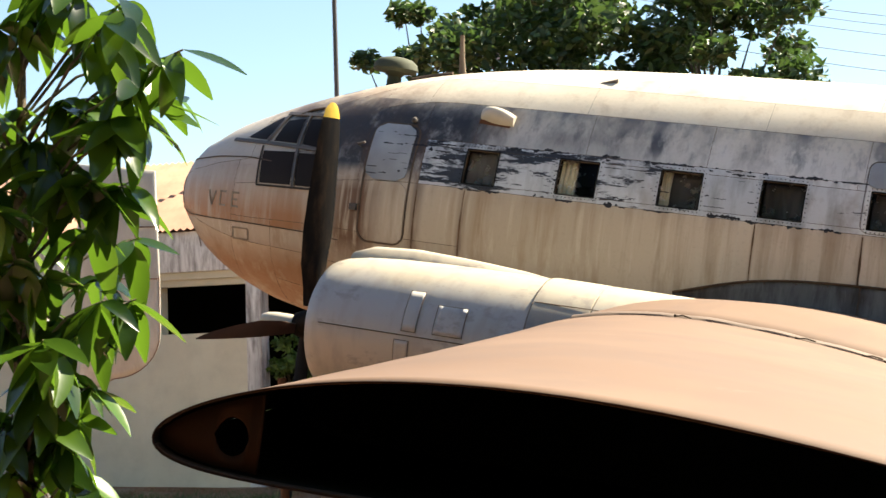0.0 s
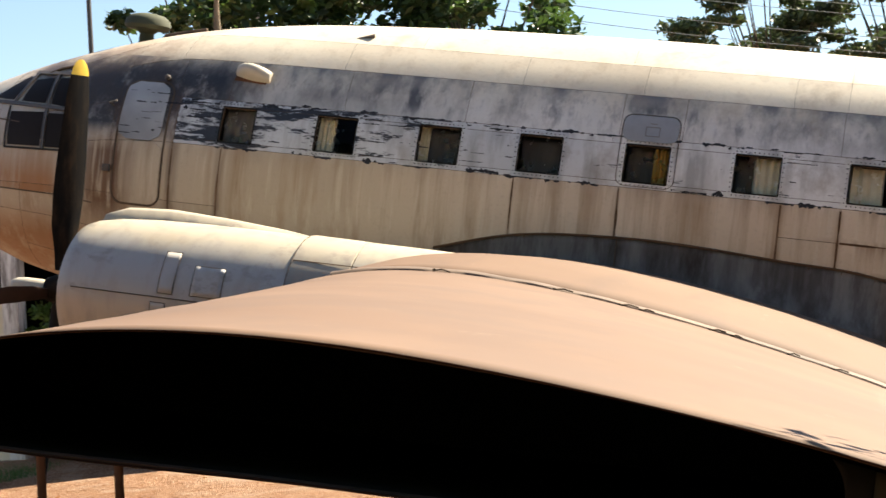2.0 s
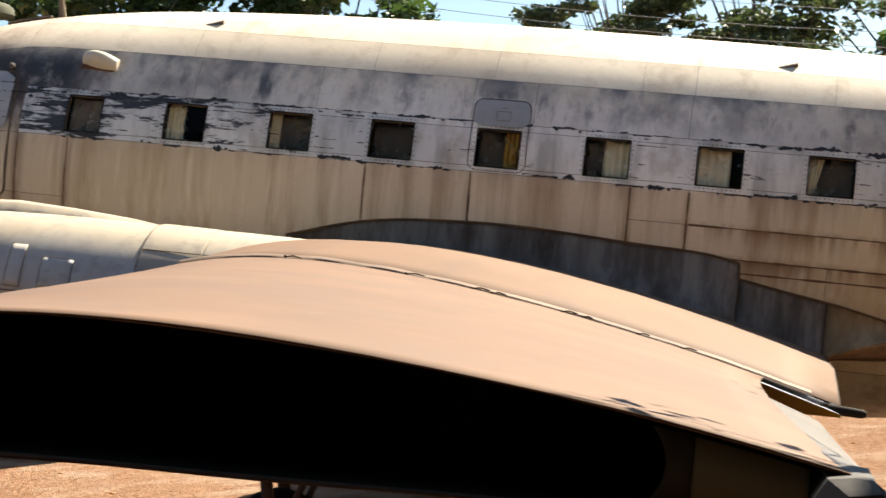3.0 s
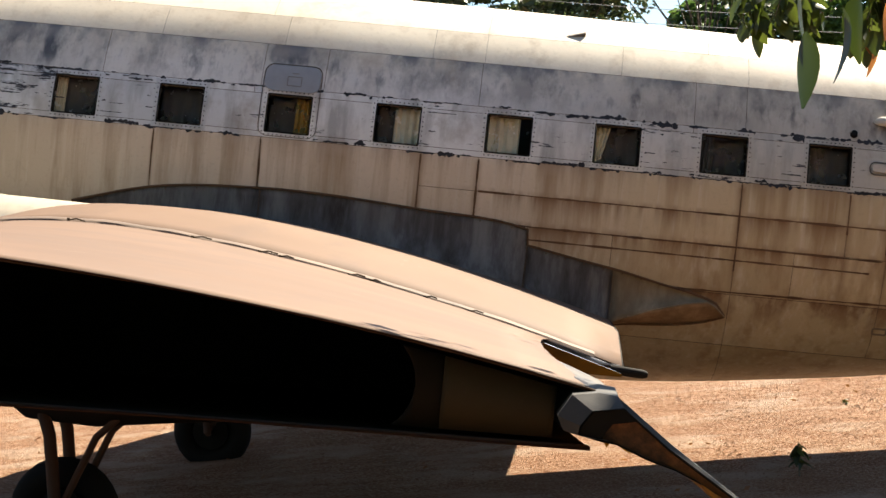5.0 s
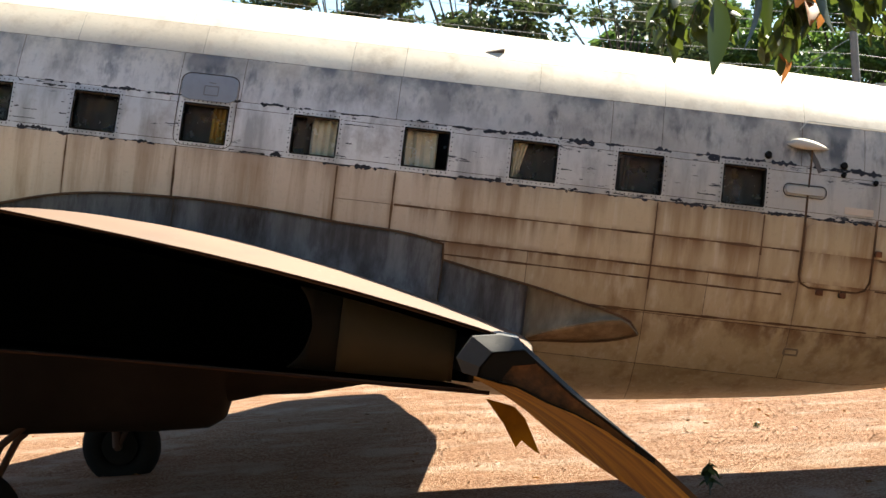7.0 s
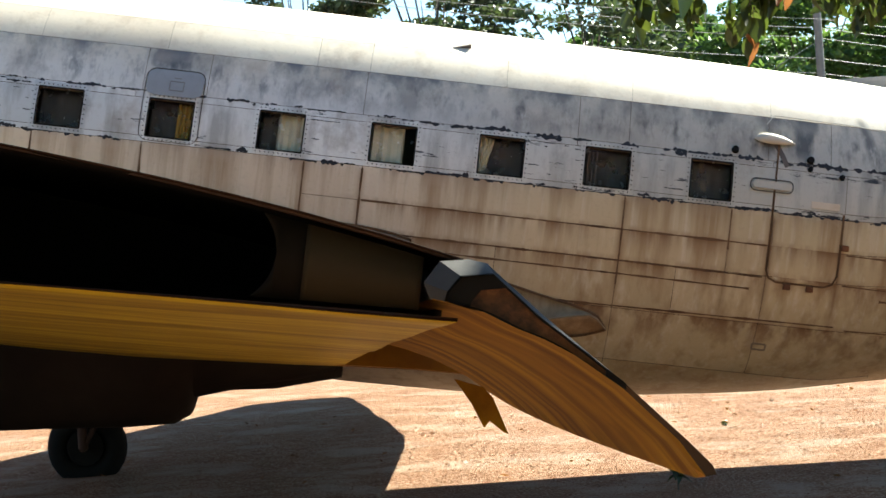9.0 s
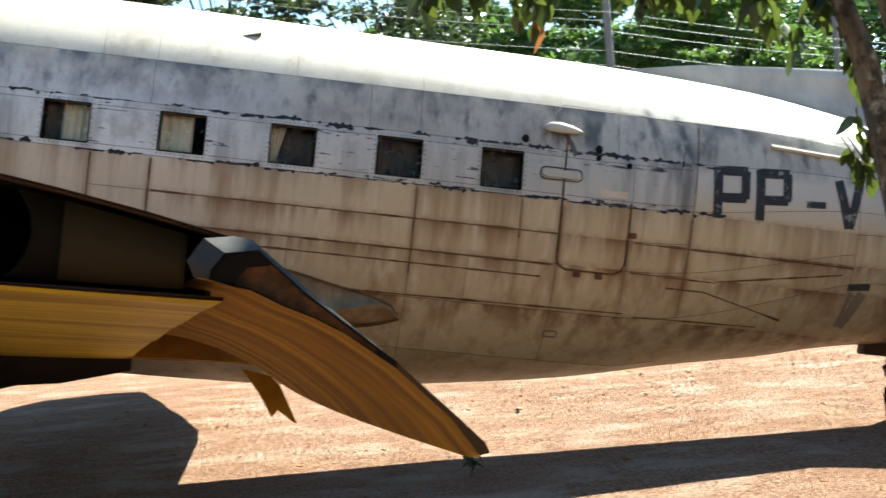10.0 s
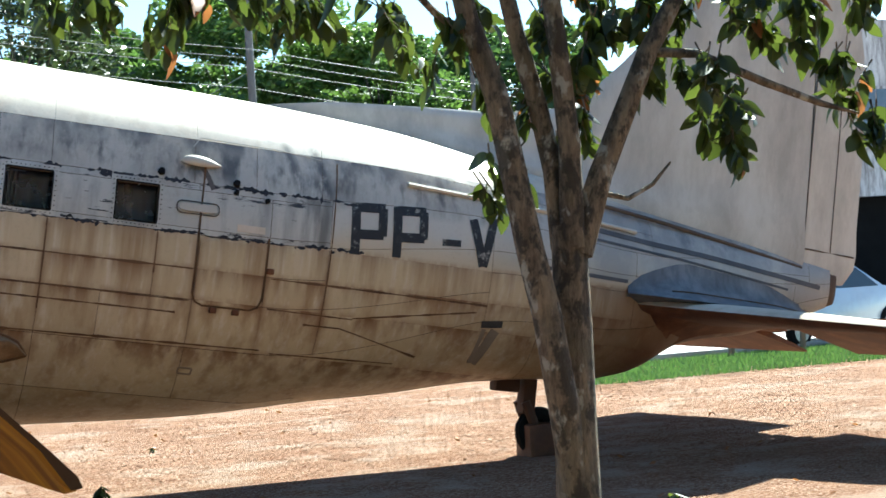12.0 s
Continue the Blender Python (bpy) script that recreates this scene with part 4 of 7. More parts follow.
def build_centre():
    cen = new("centre_wing")
    cen.parent = AIR
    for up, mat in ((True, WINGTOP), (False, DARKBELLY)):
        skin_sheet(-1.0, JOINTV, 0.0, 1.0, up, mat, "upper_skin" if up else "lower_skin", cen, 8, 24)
    bm = bmesh.new()
    tube(bm, [(9.86, JOINTV - 0.05, 2.90), (9.98, JOINTV - 0.05, 2.895), (10.08, JOINTV - 0.05, 2.89), (10.11, JOINTV - 0.05, 2.888)], [0.034, 0.032, 0.030, 0.018], 12)
    part("flap_end", bm, BLACKISH, cen, "blackened end of the flap rod")
    rib_plate(HINGE - 0.02, 0.995, None, NACGREY, "joint_rib", cen, JOINTV - 0.014, 12, label="blue-grey end rib of the centre wing")
    # starboard half, its aileron missing
    rings = []
    for v, cut, k in ((1.0, 0, 1), (4.62, 0, 1), (6.2, 0, 1), (6.6, 0.05, 1), (9.0, 0.27, 1), (13.2, 0.68, 1), (14.0, 0.76, 0.85), (14.5, 0.9, 0.3)):
        ring = wing_ring(-min(v, 13.5))
        le, te, th, ca = wing_section(-min(v, 13.5))
        um = le[0] * 0.4 + te[0] * 0.6
        lim = te[0] - cut
        out = []
        for p in ring:
            u = um + (p.x - um) * k
            out.append(Vector((min(u, lim), v, p.z)))
        rings.append(out)
    far = new("starboard_wing")
    far.parent = AIR
    tagged(far, "dusty far wing without its aileron")
    half = 23
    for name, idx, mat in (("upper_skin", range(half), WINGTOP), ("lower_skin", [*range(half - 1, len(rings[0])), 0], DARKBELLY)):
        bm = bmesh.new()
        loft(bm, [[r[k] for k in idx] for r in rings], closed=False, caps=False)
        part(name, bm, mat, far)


build_centre()


# aileron section (along, across) in metres at the open end: nose, under side, trailing edge, upper side
AIL_SEC = [(-0.029, 0.015), (-0.0555, -0.013), (-0.053, -0.0495), (-0.034, -0.060), (0.014, -0.0305), (0.073, -0.0136), (0.1115, 0.0012), (0.155, 0.0125), (0.234, 0.0225),
           (0.334, 0.0195), (0.392, 0.0066), (0.401, 0.0185), (0.388, 0.0251), (0.342, 0.0274), (0.229, 0.030), (0.0907, 0.0257), (-0.0073, 0.0278)]
AIL_TE = 10


def build_aileron():
    ail = new("aileron")
    ail.parent = AIR
    tagged(ail, "brown streaked aileron drooping from its hinge")
    rings = []
    spanv = [0, 0.0012, 0.004, 0.010, 0.02, 0.035] + [0.04 + 0.96 * k / 10 for k in range(1, 11)]
    tipchord = 2.505 * 0.91
    for fr in spanv:
        v = TIPV - 0.03 + (AIL_IN - TIPV) * fr
        h = surf(v, HINGE, True).lerp(surf(v, HINGE, False), 0.30) + Vector((0.023, 0, -0.007))
        le, te, th, ca = wing_section(v)
        inb = abs(v - TIPV) / 0.16
        ks = (te[0] - le[0]) * (0.91 + 0.10 * math.sqrt(max(0, 1 - (1 - min(1, inb)) ** 2))) / tipchord
        kq = 1 + 0.5 * fr
        a = radians(-35 + 16.7 * fr)
        d = Vector((math.cos(a), 0, math.sin(a)))
        nrm = Vector((-d.z, 0, d.x))
        crest = 0.008 * math.sin(math.pi * min(1, fr / 0.14))
        rings.append([h + d * (x * ks) + nrm * (y * kq + (crest if k > 11 or k == 0 else 0)) for k, (x, y) in enumerate(AIL_SEC)])
    n = len(AIL_SEC)
    for name, idx, mat, label in (("lower_skin", range(3, AIL_TE + 2), AILBROWN, "brown streaked fabric underside"),
                                  ("upper_skin", [*range(AIL_TE + 1, n), 0], AILTOP, "scuffed grey and brown upper skin"),
                                  ("nose_skin", range(0, 4), AILTOP, "scuffed nose skin")):
        bm = bmesh.new()
        loft(bm, [[r[k] for k in idx] for r in rings], closed=False, caps=False)
        bmesh.ops.recalc_face_normals(bm, faces=bm.faces)
        part(name, bm, mat, ail, label, 50)
    # end plate: dark rim with a rusty recessed face, the metal nose bevelled round it
    r = rings[0]
    rim = [0, 1, 2, 3, 4, 5, 6, 7, 8, 14, 15, 16]
    mid = sum((r[k] for k in rim), Vector()) / len(rim)
    shrink = {16: 0.014, 0: 0.026, 1: 0.034, 2: 0.034, 3: 0.020, 15: 0.008, 4: 0.004}

    def bevelled(k):
        p = r[k]
        q = p + (mid - p).normalized() * shrink.get(k, 0.0)
        return q + Vector((0, -0.030, 0))

    fwd = [bevelled(k) for k in rim]
    c = sum(fwd, Vector()) / len(fwd)
    outer = [p + Vector((0, -0.002, 0)) for p in fwd]
    inner = [c + (p - c) * 0.76 + Vector((0.008, -0.002, -0.003)) for p in fwd]
    deep = [p + Vector((0, 0.008, 0)) for p in inner]
    bm = bmesh.new()
    loft(bm, [[r[k] for k in rim], outer, inner, deep], caps=False)
    part("end_rim", bm, BLACKISH, ail, "blackened end rim")
    bm = bmesh.new()
    bm.faces.new([bm.verts.new(p) for p in r[8:15]])
    part("tip_edge", bm, AILEDGE, ail)
    bm = bmesh.new()
    bm.faces.new([bm.verts.new(p) for p in deep])
    part("end_plate", bm, ENDRUST, ail, "rusty blistered end plate")
    bm = bmesh.new()
    idx = [16, 0, 1, 2, 3, 4]
    rows = [[c + (bevelled(j) - c) * 1.03 + Vector((0, -0.006, 0)) for j in idx], [c + (r[j] - c) * 1.03 + Vector((0, -0.006, 0)) for j in idx], [c + (r[j] - c) * 1.03 + Vector((0, 0.16, 0)) for j in idx]]
    loft(bm, rows, closed=False, caps=False)
    part("nose_cap", bm, BARE, ail, "bare scuffed metal nose cap", 25)
    return ail


build_aileron()


def build_flap():
    """Grey split flap behind the inner half of the outer wing, hanging a little."""
    bm = bmesh.new()
    rows = []
    for i in range(9):
        v = JOINTV - 0.05 + (-5.55 - JOINTV + 0.05) * i / 8
        a, b = surf(v, HINGE - 0.01, True) - Vector((0, 0, 0.03)), surf(v, HINGE - 0.01, False)
        le, te, th, ca = wing_section(v)
        e = Vector((te[0] - 0.06, v, te[1] - 0.03))
        rows.append([a, a.lerp(e, 0.5) + Vector((0, 0, 0.015)), e, e - Vector((0, 0, 0.02)), b.lerp(e, 0.5), b])
    loft(bm, [r[:4] for r in rows], closed=False, caps=False)
    flap = part("flap", bm, FLAPGREY, AIR, "dull grey wing flap")
    bm = bmesh.new()
    loft(bm, [[r[3], r[4], r[5], r[0]] for r in rows], closed=False, caps=False)
    for r in (rows[0], rows[-1]):
        bm.faces.new([bm.verts.new(p) for p in r])
    part("lower_skin", bm, AILBROWN, flap, "brown streaked underside")


build_flap()
# torn bracket hanging under the inner hinge
bm = bmesh.new()
tongue = [(9.56, 3.08), (9.68, 3.06), (9.725, 3.02), (9.80, 2.885), (9.775, 2.895), (9.72, 2.93), (9.70, 2.90), (9.64, 2.99)]
loft(bm, [[Vector((u, -9.1 + dv, w)) for u, w in tongue] for dv in (0, 0.03)])
part("torn_bracket", bm, AILBROWN, AIR, "torn brown metal bracket")


# ---- engine nacelle ----
NV, NW = -2.9, 3.01


def ring_at(u, r, v=NV, w=NW, n=40, sx=1.0, sz=1.0):
    return [Vector((u, v + r * sx * math.sin(k * math.tau / n), w + r * sz * math.cos(k * math.tau / n))) for k in range(n)]


def build_nacelle():
    nac = new("engine_nacelle")
    nac.parent = AIR
    tagged(nac, "round grey engine cowling with access panels")
    prof = [(2.72, 0.42), (2.64, 0.46), (2.62, 0.50), (2.65, 0.545), (2.74, 0.58), (2.92, 0.61), (3.25, 0.633), (3.7, 0.643), (4.2, 0.645), (4.615, 0.64)]
    bm = bmesh.new()
    loft(bm, [ring_at(2.9, 0.40)] + [ring_at(u, r) for u, r in prof], caps=False)
    cowl = part("cowling", bm, COWL, nac, "grey cowling, dusty top, sunlight and ground bounce in its paint", 60)
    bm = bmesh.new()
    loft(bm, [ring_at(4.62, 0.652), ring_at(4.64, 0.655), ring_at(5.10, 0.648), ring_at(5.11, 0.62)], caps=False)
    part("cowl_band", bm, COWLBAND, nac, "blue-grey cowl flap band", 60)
    bm = bmesh.new()
    rr = []
    for u, r, w, sz in ((5.115, 0.645, NW, 1), (5.35, 0.645, NW, 1.0), (5.8, 0.64, NW, 1.0), (6.4, 0.62, NW - 0.01, 1.02), (7.0, 0.55, NW - 0.02, 1.12), (7.6, 0.42, NW - 0.03, 1.36), (8.3, 0.22, NW - 0.04, 2.1), (8.8, 0.05, NW - 0.06, 6)):
        rr.append(ring_at(u, r, NV, w, 40, 1, sz))
    loft(bm, rr[:5], caps=False)
    part("nacelle_fairing", bm, COWL, nac, "pale dusty nacelle fairing with sunlight on top in its paint", 60)
    # rear of the same fairing, the shade below the wing put into its colour
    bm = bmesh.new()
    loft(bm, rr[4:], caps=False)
    part("nacelle_tail", bm, DARKBELLY, nac, "end of the nacelle with its shade painted near-black", 60)
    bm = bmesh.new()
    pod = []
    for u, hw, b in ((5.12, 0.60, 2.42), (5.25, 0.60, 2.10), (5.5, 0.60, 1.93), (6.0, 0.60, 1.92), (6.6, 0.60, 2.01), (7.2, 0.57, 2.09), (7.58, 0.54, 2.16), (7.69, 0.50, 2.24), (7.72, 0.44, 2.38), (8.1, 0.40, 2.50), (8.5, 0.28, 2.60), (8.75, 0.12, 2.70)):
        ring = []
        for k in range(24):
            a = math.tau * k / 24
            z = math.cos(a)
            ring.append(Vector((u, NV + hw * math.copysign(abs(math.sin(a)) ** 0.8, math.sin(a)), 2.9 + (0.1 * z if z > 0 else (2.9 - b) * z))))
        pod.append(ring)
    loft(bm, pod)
    part("wheel_well", bm, DARKBELLY, nac, "wheel well under the nacelle with its shade painted near-black", 60)
    # air scoop along the crown
    bm = bmesh.new()
    rows = []
    for u, h, w2 in ((2.66, 0.03, 0.12), (2.72, 0.09, 0.15), (2.9, 0.125, 0.16), (3.3, 0.12, 0.16), (3.8, 0.085, 0.15), (4.3, 0.045, 0.13), (4.6, 0.006, 0.10)):
        R = np.interp(u, [p[0] for p in prof], [p[1] for p in prof])
        row = []
        for j in range(9):
            a = -1.0 + 2.0 * j / 8
            z = math.sqrt(max(0, 1 - a * a)) * h
            ang = a * w2 / R + 0.26
            rad = R + z - 0.003
            row.append(Vector((u, NV + rad * math.sin(ang), NW + rad * math.cos(ang))))
        rows.append(row)
    loft(bm, rows, closed=False, caps=False)
    part("air_scoop", bm, COWL, nac, "long low air scoop", 60)
    # access panels proud of the cowl
    def cow_patch(u0, u1, a0, a1, name, frame_only=False):
        bm = bmesh.new()
        R = 0.645
        rows = []
        for i in range(7):
            u = u0 + (u1 - u0) * i / 6
            R = float(np.interp(u, [p[0] for p in prof], [p[1] for p in prof])) + 0.003
            rows.append([Vector((u, NV - R * math.cos(a0 + (a1 - a0) * j / 6), NW + R * math.sin(a0 + (a1 - a0) * j / 6))) for j in range(7)])
        loft(bm, rows, closed=False, caps=False)
        ob = part(name, bm, COWL, nac, "", 60)
        md = ob.modifiers.new("sheet", "SOLIDIFY")
        md.thickness, md.offset = 0.006, 0
        bm = bmesh.new()
        e = 0.006
        R += 0.002
        for (ua, aa, ub, ab) in ((u0, a0, u1, a0), (u0, a1, u1, a1), (u0, a0, u0, a1), (u1, a0, u1, a1)):
            pts = []
            for i in range(7):
                u, a = ua + (ub - ua) * i / 6, aa + (ab - aa) * i / 6
                R = float(np.interp(u, [p[0] for p in prof], [p[1] for p in prof])) + 0.004
                pts.append(Vector((u, NV - R * math.cos(a), NW + R * math.sin(a))))
            tube(bm, pts, 0.0035, 5)
        part("panel_edge", bm, HULL, ob)
    cow_patch(3.85, 4.11, 0.11, 0.50, "access_panel")
    cow_patch(3.57, 3.70, 0.10, 0.66, "access_panel")
    cow_patch(3.52, 3.65, -0.40, -0.02, "access_panel")
    bm = bmesh.new()
    for a in (0.045,):
        pts = []
        for i in range(19):
            u = 2.68 + (4.60 - 2.68) * i / 18
            R = float(np.interp(u, [p[0] for p in prof], [p[1] for p in prof])) + 0.001
            pts.append(Vector((u, NV - R * math.cos(a), NW + R * math.sin(a))))
        tube(bm, pts, 0.005, 5)
    for uu in (4.617, 5.112, 6.2):
        R = 0.648 if uu < 5 else 0.632
        pts = [Vector((uu, NV - R * math.cos(a), NW + R * math.sin(a))) for a in np.linspace(-0.6, 2.2, 24)]
        tube(bm, pts, 0.006, 5)
    for a in (0.75, 0.2):
        pts = [Vector((u, NV - 0.655 * math.cos(a), NW + 0.655 * math.sin(a))) for u in np.linspace(4.63, 5.9, 10)]
        tube(bm, pts, 0.004, 5)
    part("seam", bm, HULL, nac, "dark seam lines")
    # engine block inside
    bm = bmesh.new()
    loft(bm, [ring_at(2.85, 0.15), ring_at(2.85, 0.44), ring_at(3.3, 0.44)])
    part("engine", bm, BLACKISH, nac, "black radial engine")
    # starboard engine
    bm = bmesh.new()
    loft(bm, [ring_at(2.9, 0.40, -NV)] + [ring_at(u, r, -NV) for u, r in prof] + [[Vector((p.x, -p.y, p.z)) for p in q] for q in rr], caps=False)
    part("far_nacelle", bm, SKIN, AIR, "grey far engine nacelle")


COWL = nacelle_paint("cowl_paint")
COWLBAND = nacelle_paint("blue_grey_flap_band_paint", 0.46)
build_nacelle()


def blade(bm, pts, widths, thick, twist):
    """A propeller blade along points with chord widths; twist in degrees of the chord against the fore-and-aft line."""
    rings = []
    for i, p in enumerate(pts):
        d = (pts[min(i + 1, len(pts) - 1)] - pts[max(i - 1, 0)]).normalized()
        a = radians(twist[i])
        lat = d.cross(Vector((1, 0, 0)))
        if lat.length < 0.05:
            lat = Vector((0, 1, 0))
        lat.normalize()
        fore = lat.cross(d).normalized()
        ch = (math.cos(a) * lat + math.sin(a) * fore).normalized()
        nr = ch.cross(d).normalized()
        rings.append([p + ch * (widths[i] * cx) + nr * (thick[i] * cy) for cx, cy in ((-0.5, 0), (-0.3, 0.5), (0.05, 0.7), (0.35, 0.4), (0.5, 0), (0.35, -0.3), (0.05, -0.4), (-0.3, -0.3))])
    loft(bm, rings)


def build_prop():
    pr = new("propeller")
    pr.parent = AIR
    tagged(pr, "three-bladed black propeller, blades worn and one bent")
    hub = Vector((2.38, NV, NW))
    up = [hub + Vector((0.012 * f, -0.06 * f, 1.91 * f)) for f in (0.06, 0.14, 0.25, 0.4, 0.55, 0.7, 0.82, 0.90, 0.93)]
    wd = [0.10, 0.14, 0.24, 0.29, 0.29, 0.27, 0.245, 0.215, 0.195]
    th = [0.09, 0.07, 0.05, 0.04, 0.03, 0.025, 0.02, 0.018, 0.015]
    tw = [60, 52, 42, 35, 30, 26, 24, 22, 21]
    bm = bmesh.new()
    blade(bm, up, wd, th, tw)
    part("blade", bm, PROPBLACK, pr, "worn black blade")
    tip = [hub + Vector((0.012 * f, -0.06 * f, 1.91 * f)) for f in (0.93, 0.96, 0.985, 1.0)]
    bm = bmesh.new()
    blade(bm, tip, [0.196, 0.17, 0.12, 0.05], [0.016, 0.014, 0.012, 0.008], [21, 20, 19, 18])
    part("blade_tip", bm, PROPYEL, pr, "faded yellow blade tip")
    bm = bmesh.new()
    rings = []
    for f, ch, th in ((0.05, 0.09, 0.07), (0.2, 0.16, 0.06), (0.4, 0.19, 0.045), (0.6, 0.155, 0.032), (0.8, 0.10, 0.022), (0.93, 0.05, 0.014), (1.0, 0.012, 0.006)):
        p = Vector((2.37 - 0.43 * f - 0.02 * math.sin(math.pi * f), NV - 1.10 * f, 2.90 - 0.13 * f - 0.02 * math.sin(math.pi * f) + 0.35 * ch))
        rings.append([p + Vector((0.1 * ch * cx, -0.75 * ch * cx + 0.5 * th * cy, 0.75 * ch * cx + 0.5 * th * cy)) for cx, cy in ((-0.5, 0), (-0.3, 0.5), (0.05, 0.7), (0.35, 0.4), (0.5, 0), (0.35, -0.3), (0.05, -0.4), (-0.3, -0.3))])
    loft(bm, rings)
    part("blade", bm, RUSTPROP, pr, "rust-brown bent blade")
    low = [hub + Vector((-0.01, 0.12 * f, -1.8 * f)) for f in (0.06, 0.2, 0.4, 0.6, 0.8, 1.0)]
    bm = bmesh.new()
    blade(bm, low, [0.10, 0.2, 0.27, 0.26, 0.23, 0.1], [0.09, 0.06, 0.04, 0.03, 0.02, 0.01], [60, 60, 55, 50, 45, 40])
    part("blade", bm, PROPBLACK, pr, "worn black blade")
    bm = bmesh.new()
    loft(bm, [ring_at(u, r, NV, w, 20) for u, r, w in ((2.80, 0.16, NW), (2.51, 0.15, NW), (2.46, 0.13, 2.98), (2.34, 0.12, 2.96), (2.28, 0.10, 2.955))])
    part("hub", bm, PROPBLACK, pr, "black hub")
    bm = bmesh.new()
    loft(bm, [ring_at(u, r, NV, 2.95, 20) for u, r in ((2.29, 0.072), (2.22, 0.08), (2.08, 0.08), (1.99, 0.07), (1.94, 0.048), (1.925, 0.02))])
    part("dome", bm, CREAM, pr, "cream hub dome")


RUSTPROP = plain("rust_brown_blade", (0.075, 0.034, 0.02), 0.7, 0, 12, 0.4)
build_prop()

# ---- wing root fairing ----
def build_fillet():
    """The blue-grey fillet where the wing meets the fuselage; it ends in a point behind the trailing edge."""
    fore = curve([5.2, 5.88, 6.82, 8.23, 9.16, 9.3], [3.66, 3.84, 3.92, 3.87, 3.79, 3.75])
    aft = curve([9.18, 9.56, 10.03, 10.38, 10.67, 10.83, 10.91, 10.925], [3.655, 3.585, 3.506, 3.43, 3.372, 3.315, 3.26, 3.21])
    low = curve([5.2, 6.5, 8.0, 9.0, 9.9, 10.1, 10.5, 10.78, 10.925], [3.3, 3.5, 3.45, 3.2, 3.04, 3.06, 3.095, 3.15, 3.205])
    fold = curve([5.2, 9.0, 9.9, 10.02, 10.4, 10.64, 10.8, 10.925], [3.31, 3.21, 3.05, 3.10, 3.24, 3.30, 3.31, 3.208])

    def top(u):
        return fore(u) if u < 9.18 else aft(u)

    def edge(u, w, f, out):
        p = skin(u, w, 0.012)
        p.y -= out * f
        return p

    us = np.concatenate([np.linspace(5.2, 9.175, 30), np.linspace(9.185, 10.925, 22)])
    upper, under = [], []
    for u in us:
        w1 = top(u)
        w0 = min(fold(u), w1 - 0.002)
        wl = min(low(u), w0 - 0.001)
        out = 0.34 * math.sin(math.pi * min(1, max(0, (u - 5.0) / 6.1))) ** 0.7
        upper.append([edge(u, w1 + (w0 - w1) * j / 8, (j / 8) ** 2.2, out) for j in range(9)])
        under.append([edge(u, w0 + (wl - w0) * j / 5, 1 - (j / 5) ** 1.6 * min(1, max(0, (u - 9.6) / 0.5)), out) for j in range(6)])
    cut = int(np.searchsorted(us, 9.93))
    jog = int(np.searchsorted(us, 9.18))

    def sheet(rows, name, mat, parent, label):
        bm = bmesh.new()
        loft(bm, rows, closed=False, caps=False)
        ob = part(name, bm, mat, parent, label, 60)
        md = ob.modifiers.new("sheet", "SOLIDIFY")
        md.thickness = 0.01
        return ob

    f = sheet(upper[:jog], "wing_fillet", FILLET, AIR, "blue-grey root fillet with rusty rim")
    sheet(upper[jog:cut + 1], "fillet_panel", FILLET, f, "")
    sheet(upper[cut:], "fillet_tail", FILLETAFT, f, "paler end of the fillet")
    # faces below the fold get the ground's bounced light as a tan colour
    sheet(under[cut - 4:], "fillet_underside", FILLETTAN, f, "folded underside of the fillet's end, ground bounce painted tan")
    bm = bmesh.new()
    pts = [p[0] + Vector((0, -0.006, 0)) for p in upper] + [r[-1] + Vector((0, -0.006, 0)) for r in under[::-1][:14]]
    tube(bm, pts, 0.011, 6)
    part("fillet_rim", bm, SEAMRUST, f, "rusty dark rim")
    for u in (6.83, 9.182, 9.93):
        bm = bmesh.new()
        k = int(np.searchsorted(us, u))
        tube(bm, [p + Vector((0, -0.006, 0)) for p in upper[k]], 0.006, 5)
        part("fillet_seam", bm, HULL, f)
    bm = bmesh.new()
    for k in range(26):
        r = upper[2 + 2 * k if 2 + 2 * k < len(upper) else -1]
        bmesh.ops.create_icosphere(bm, subdivisions=1, radius=0.007, matrix=Matrix.Translation(r[0].lerp(r[1], 0.35) + Vector((0, -0.006, 0))))
    tagged(part("rivets", bm, SEAMRUST, f), kind="stuff")


SEAMRUST = plain("seam_rust", (0.12, 0.062, 0.028), 0.9, 0, 20, 0.5)
FILLETTAN = streaked("tan_fillet_bounce", (0.17, 0.105, 0.055), (0.33, 0.22, 0.125), (0.42, 0.30, 0.19), 3, 3, 3, 0.75, 0.15)
FILLET = streaked("blue_grey_fillet_paint", (0.050, 0.040, 0.034), (0.135, 0.128, 0.125), (0.21, 0.20, 0.19), 4, 4, 0.7, 0.75, 0.15)
FILLETAFT = streaked("grey_beige_fillet_paint", (0.17, 0.125, 0.075), (0.29, 0.225, 0.145), (0.37, 0.30, 0.205), 4, 4, 0.7, 0.75, 0.15)
build_fillet()


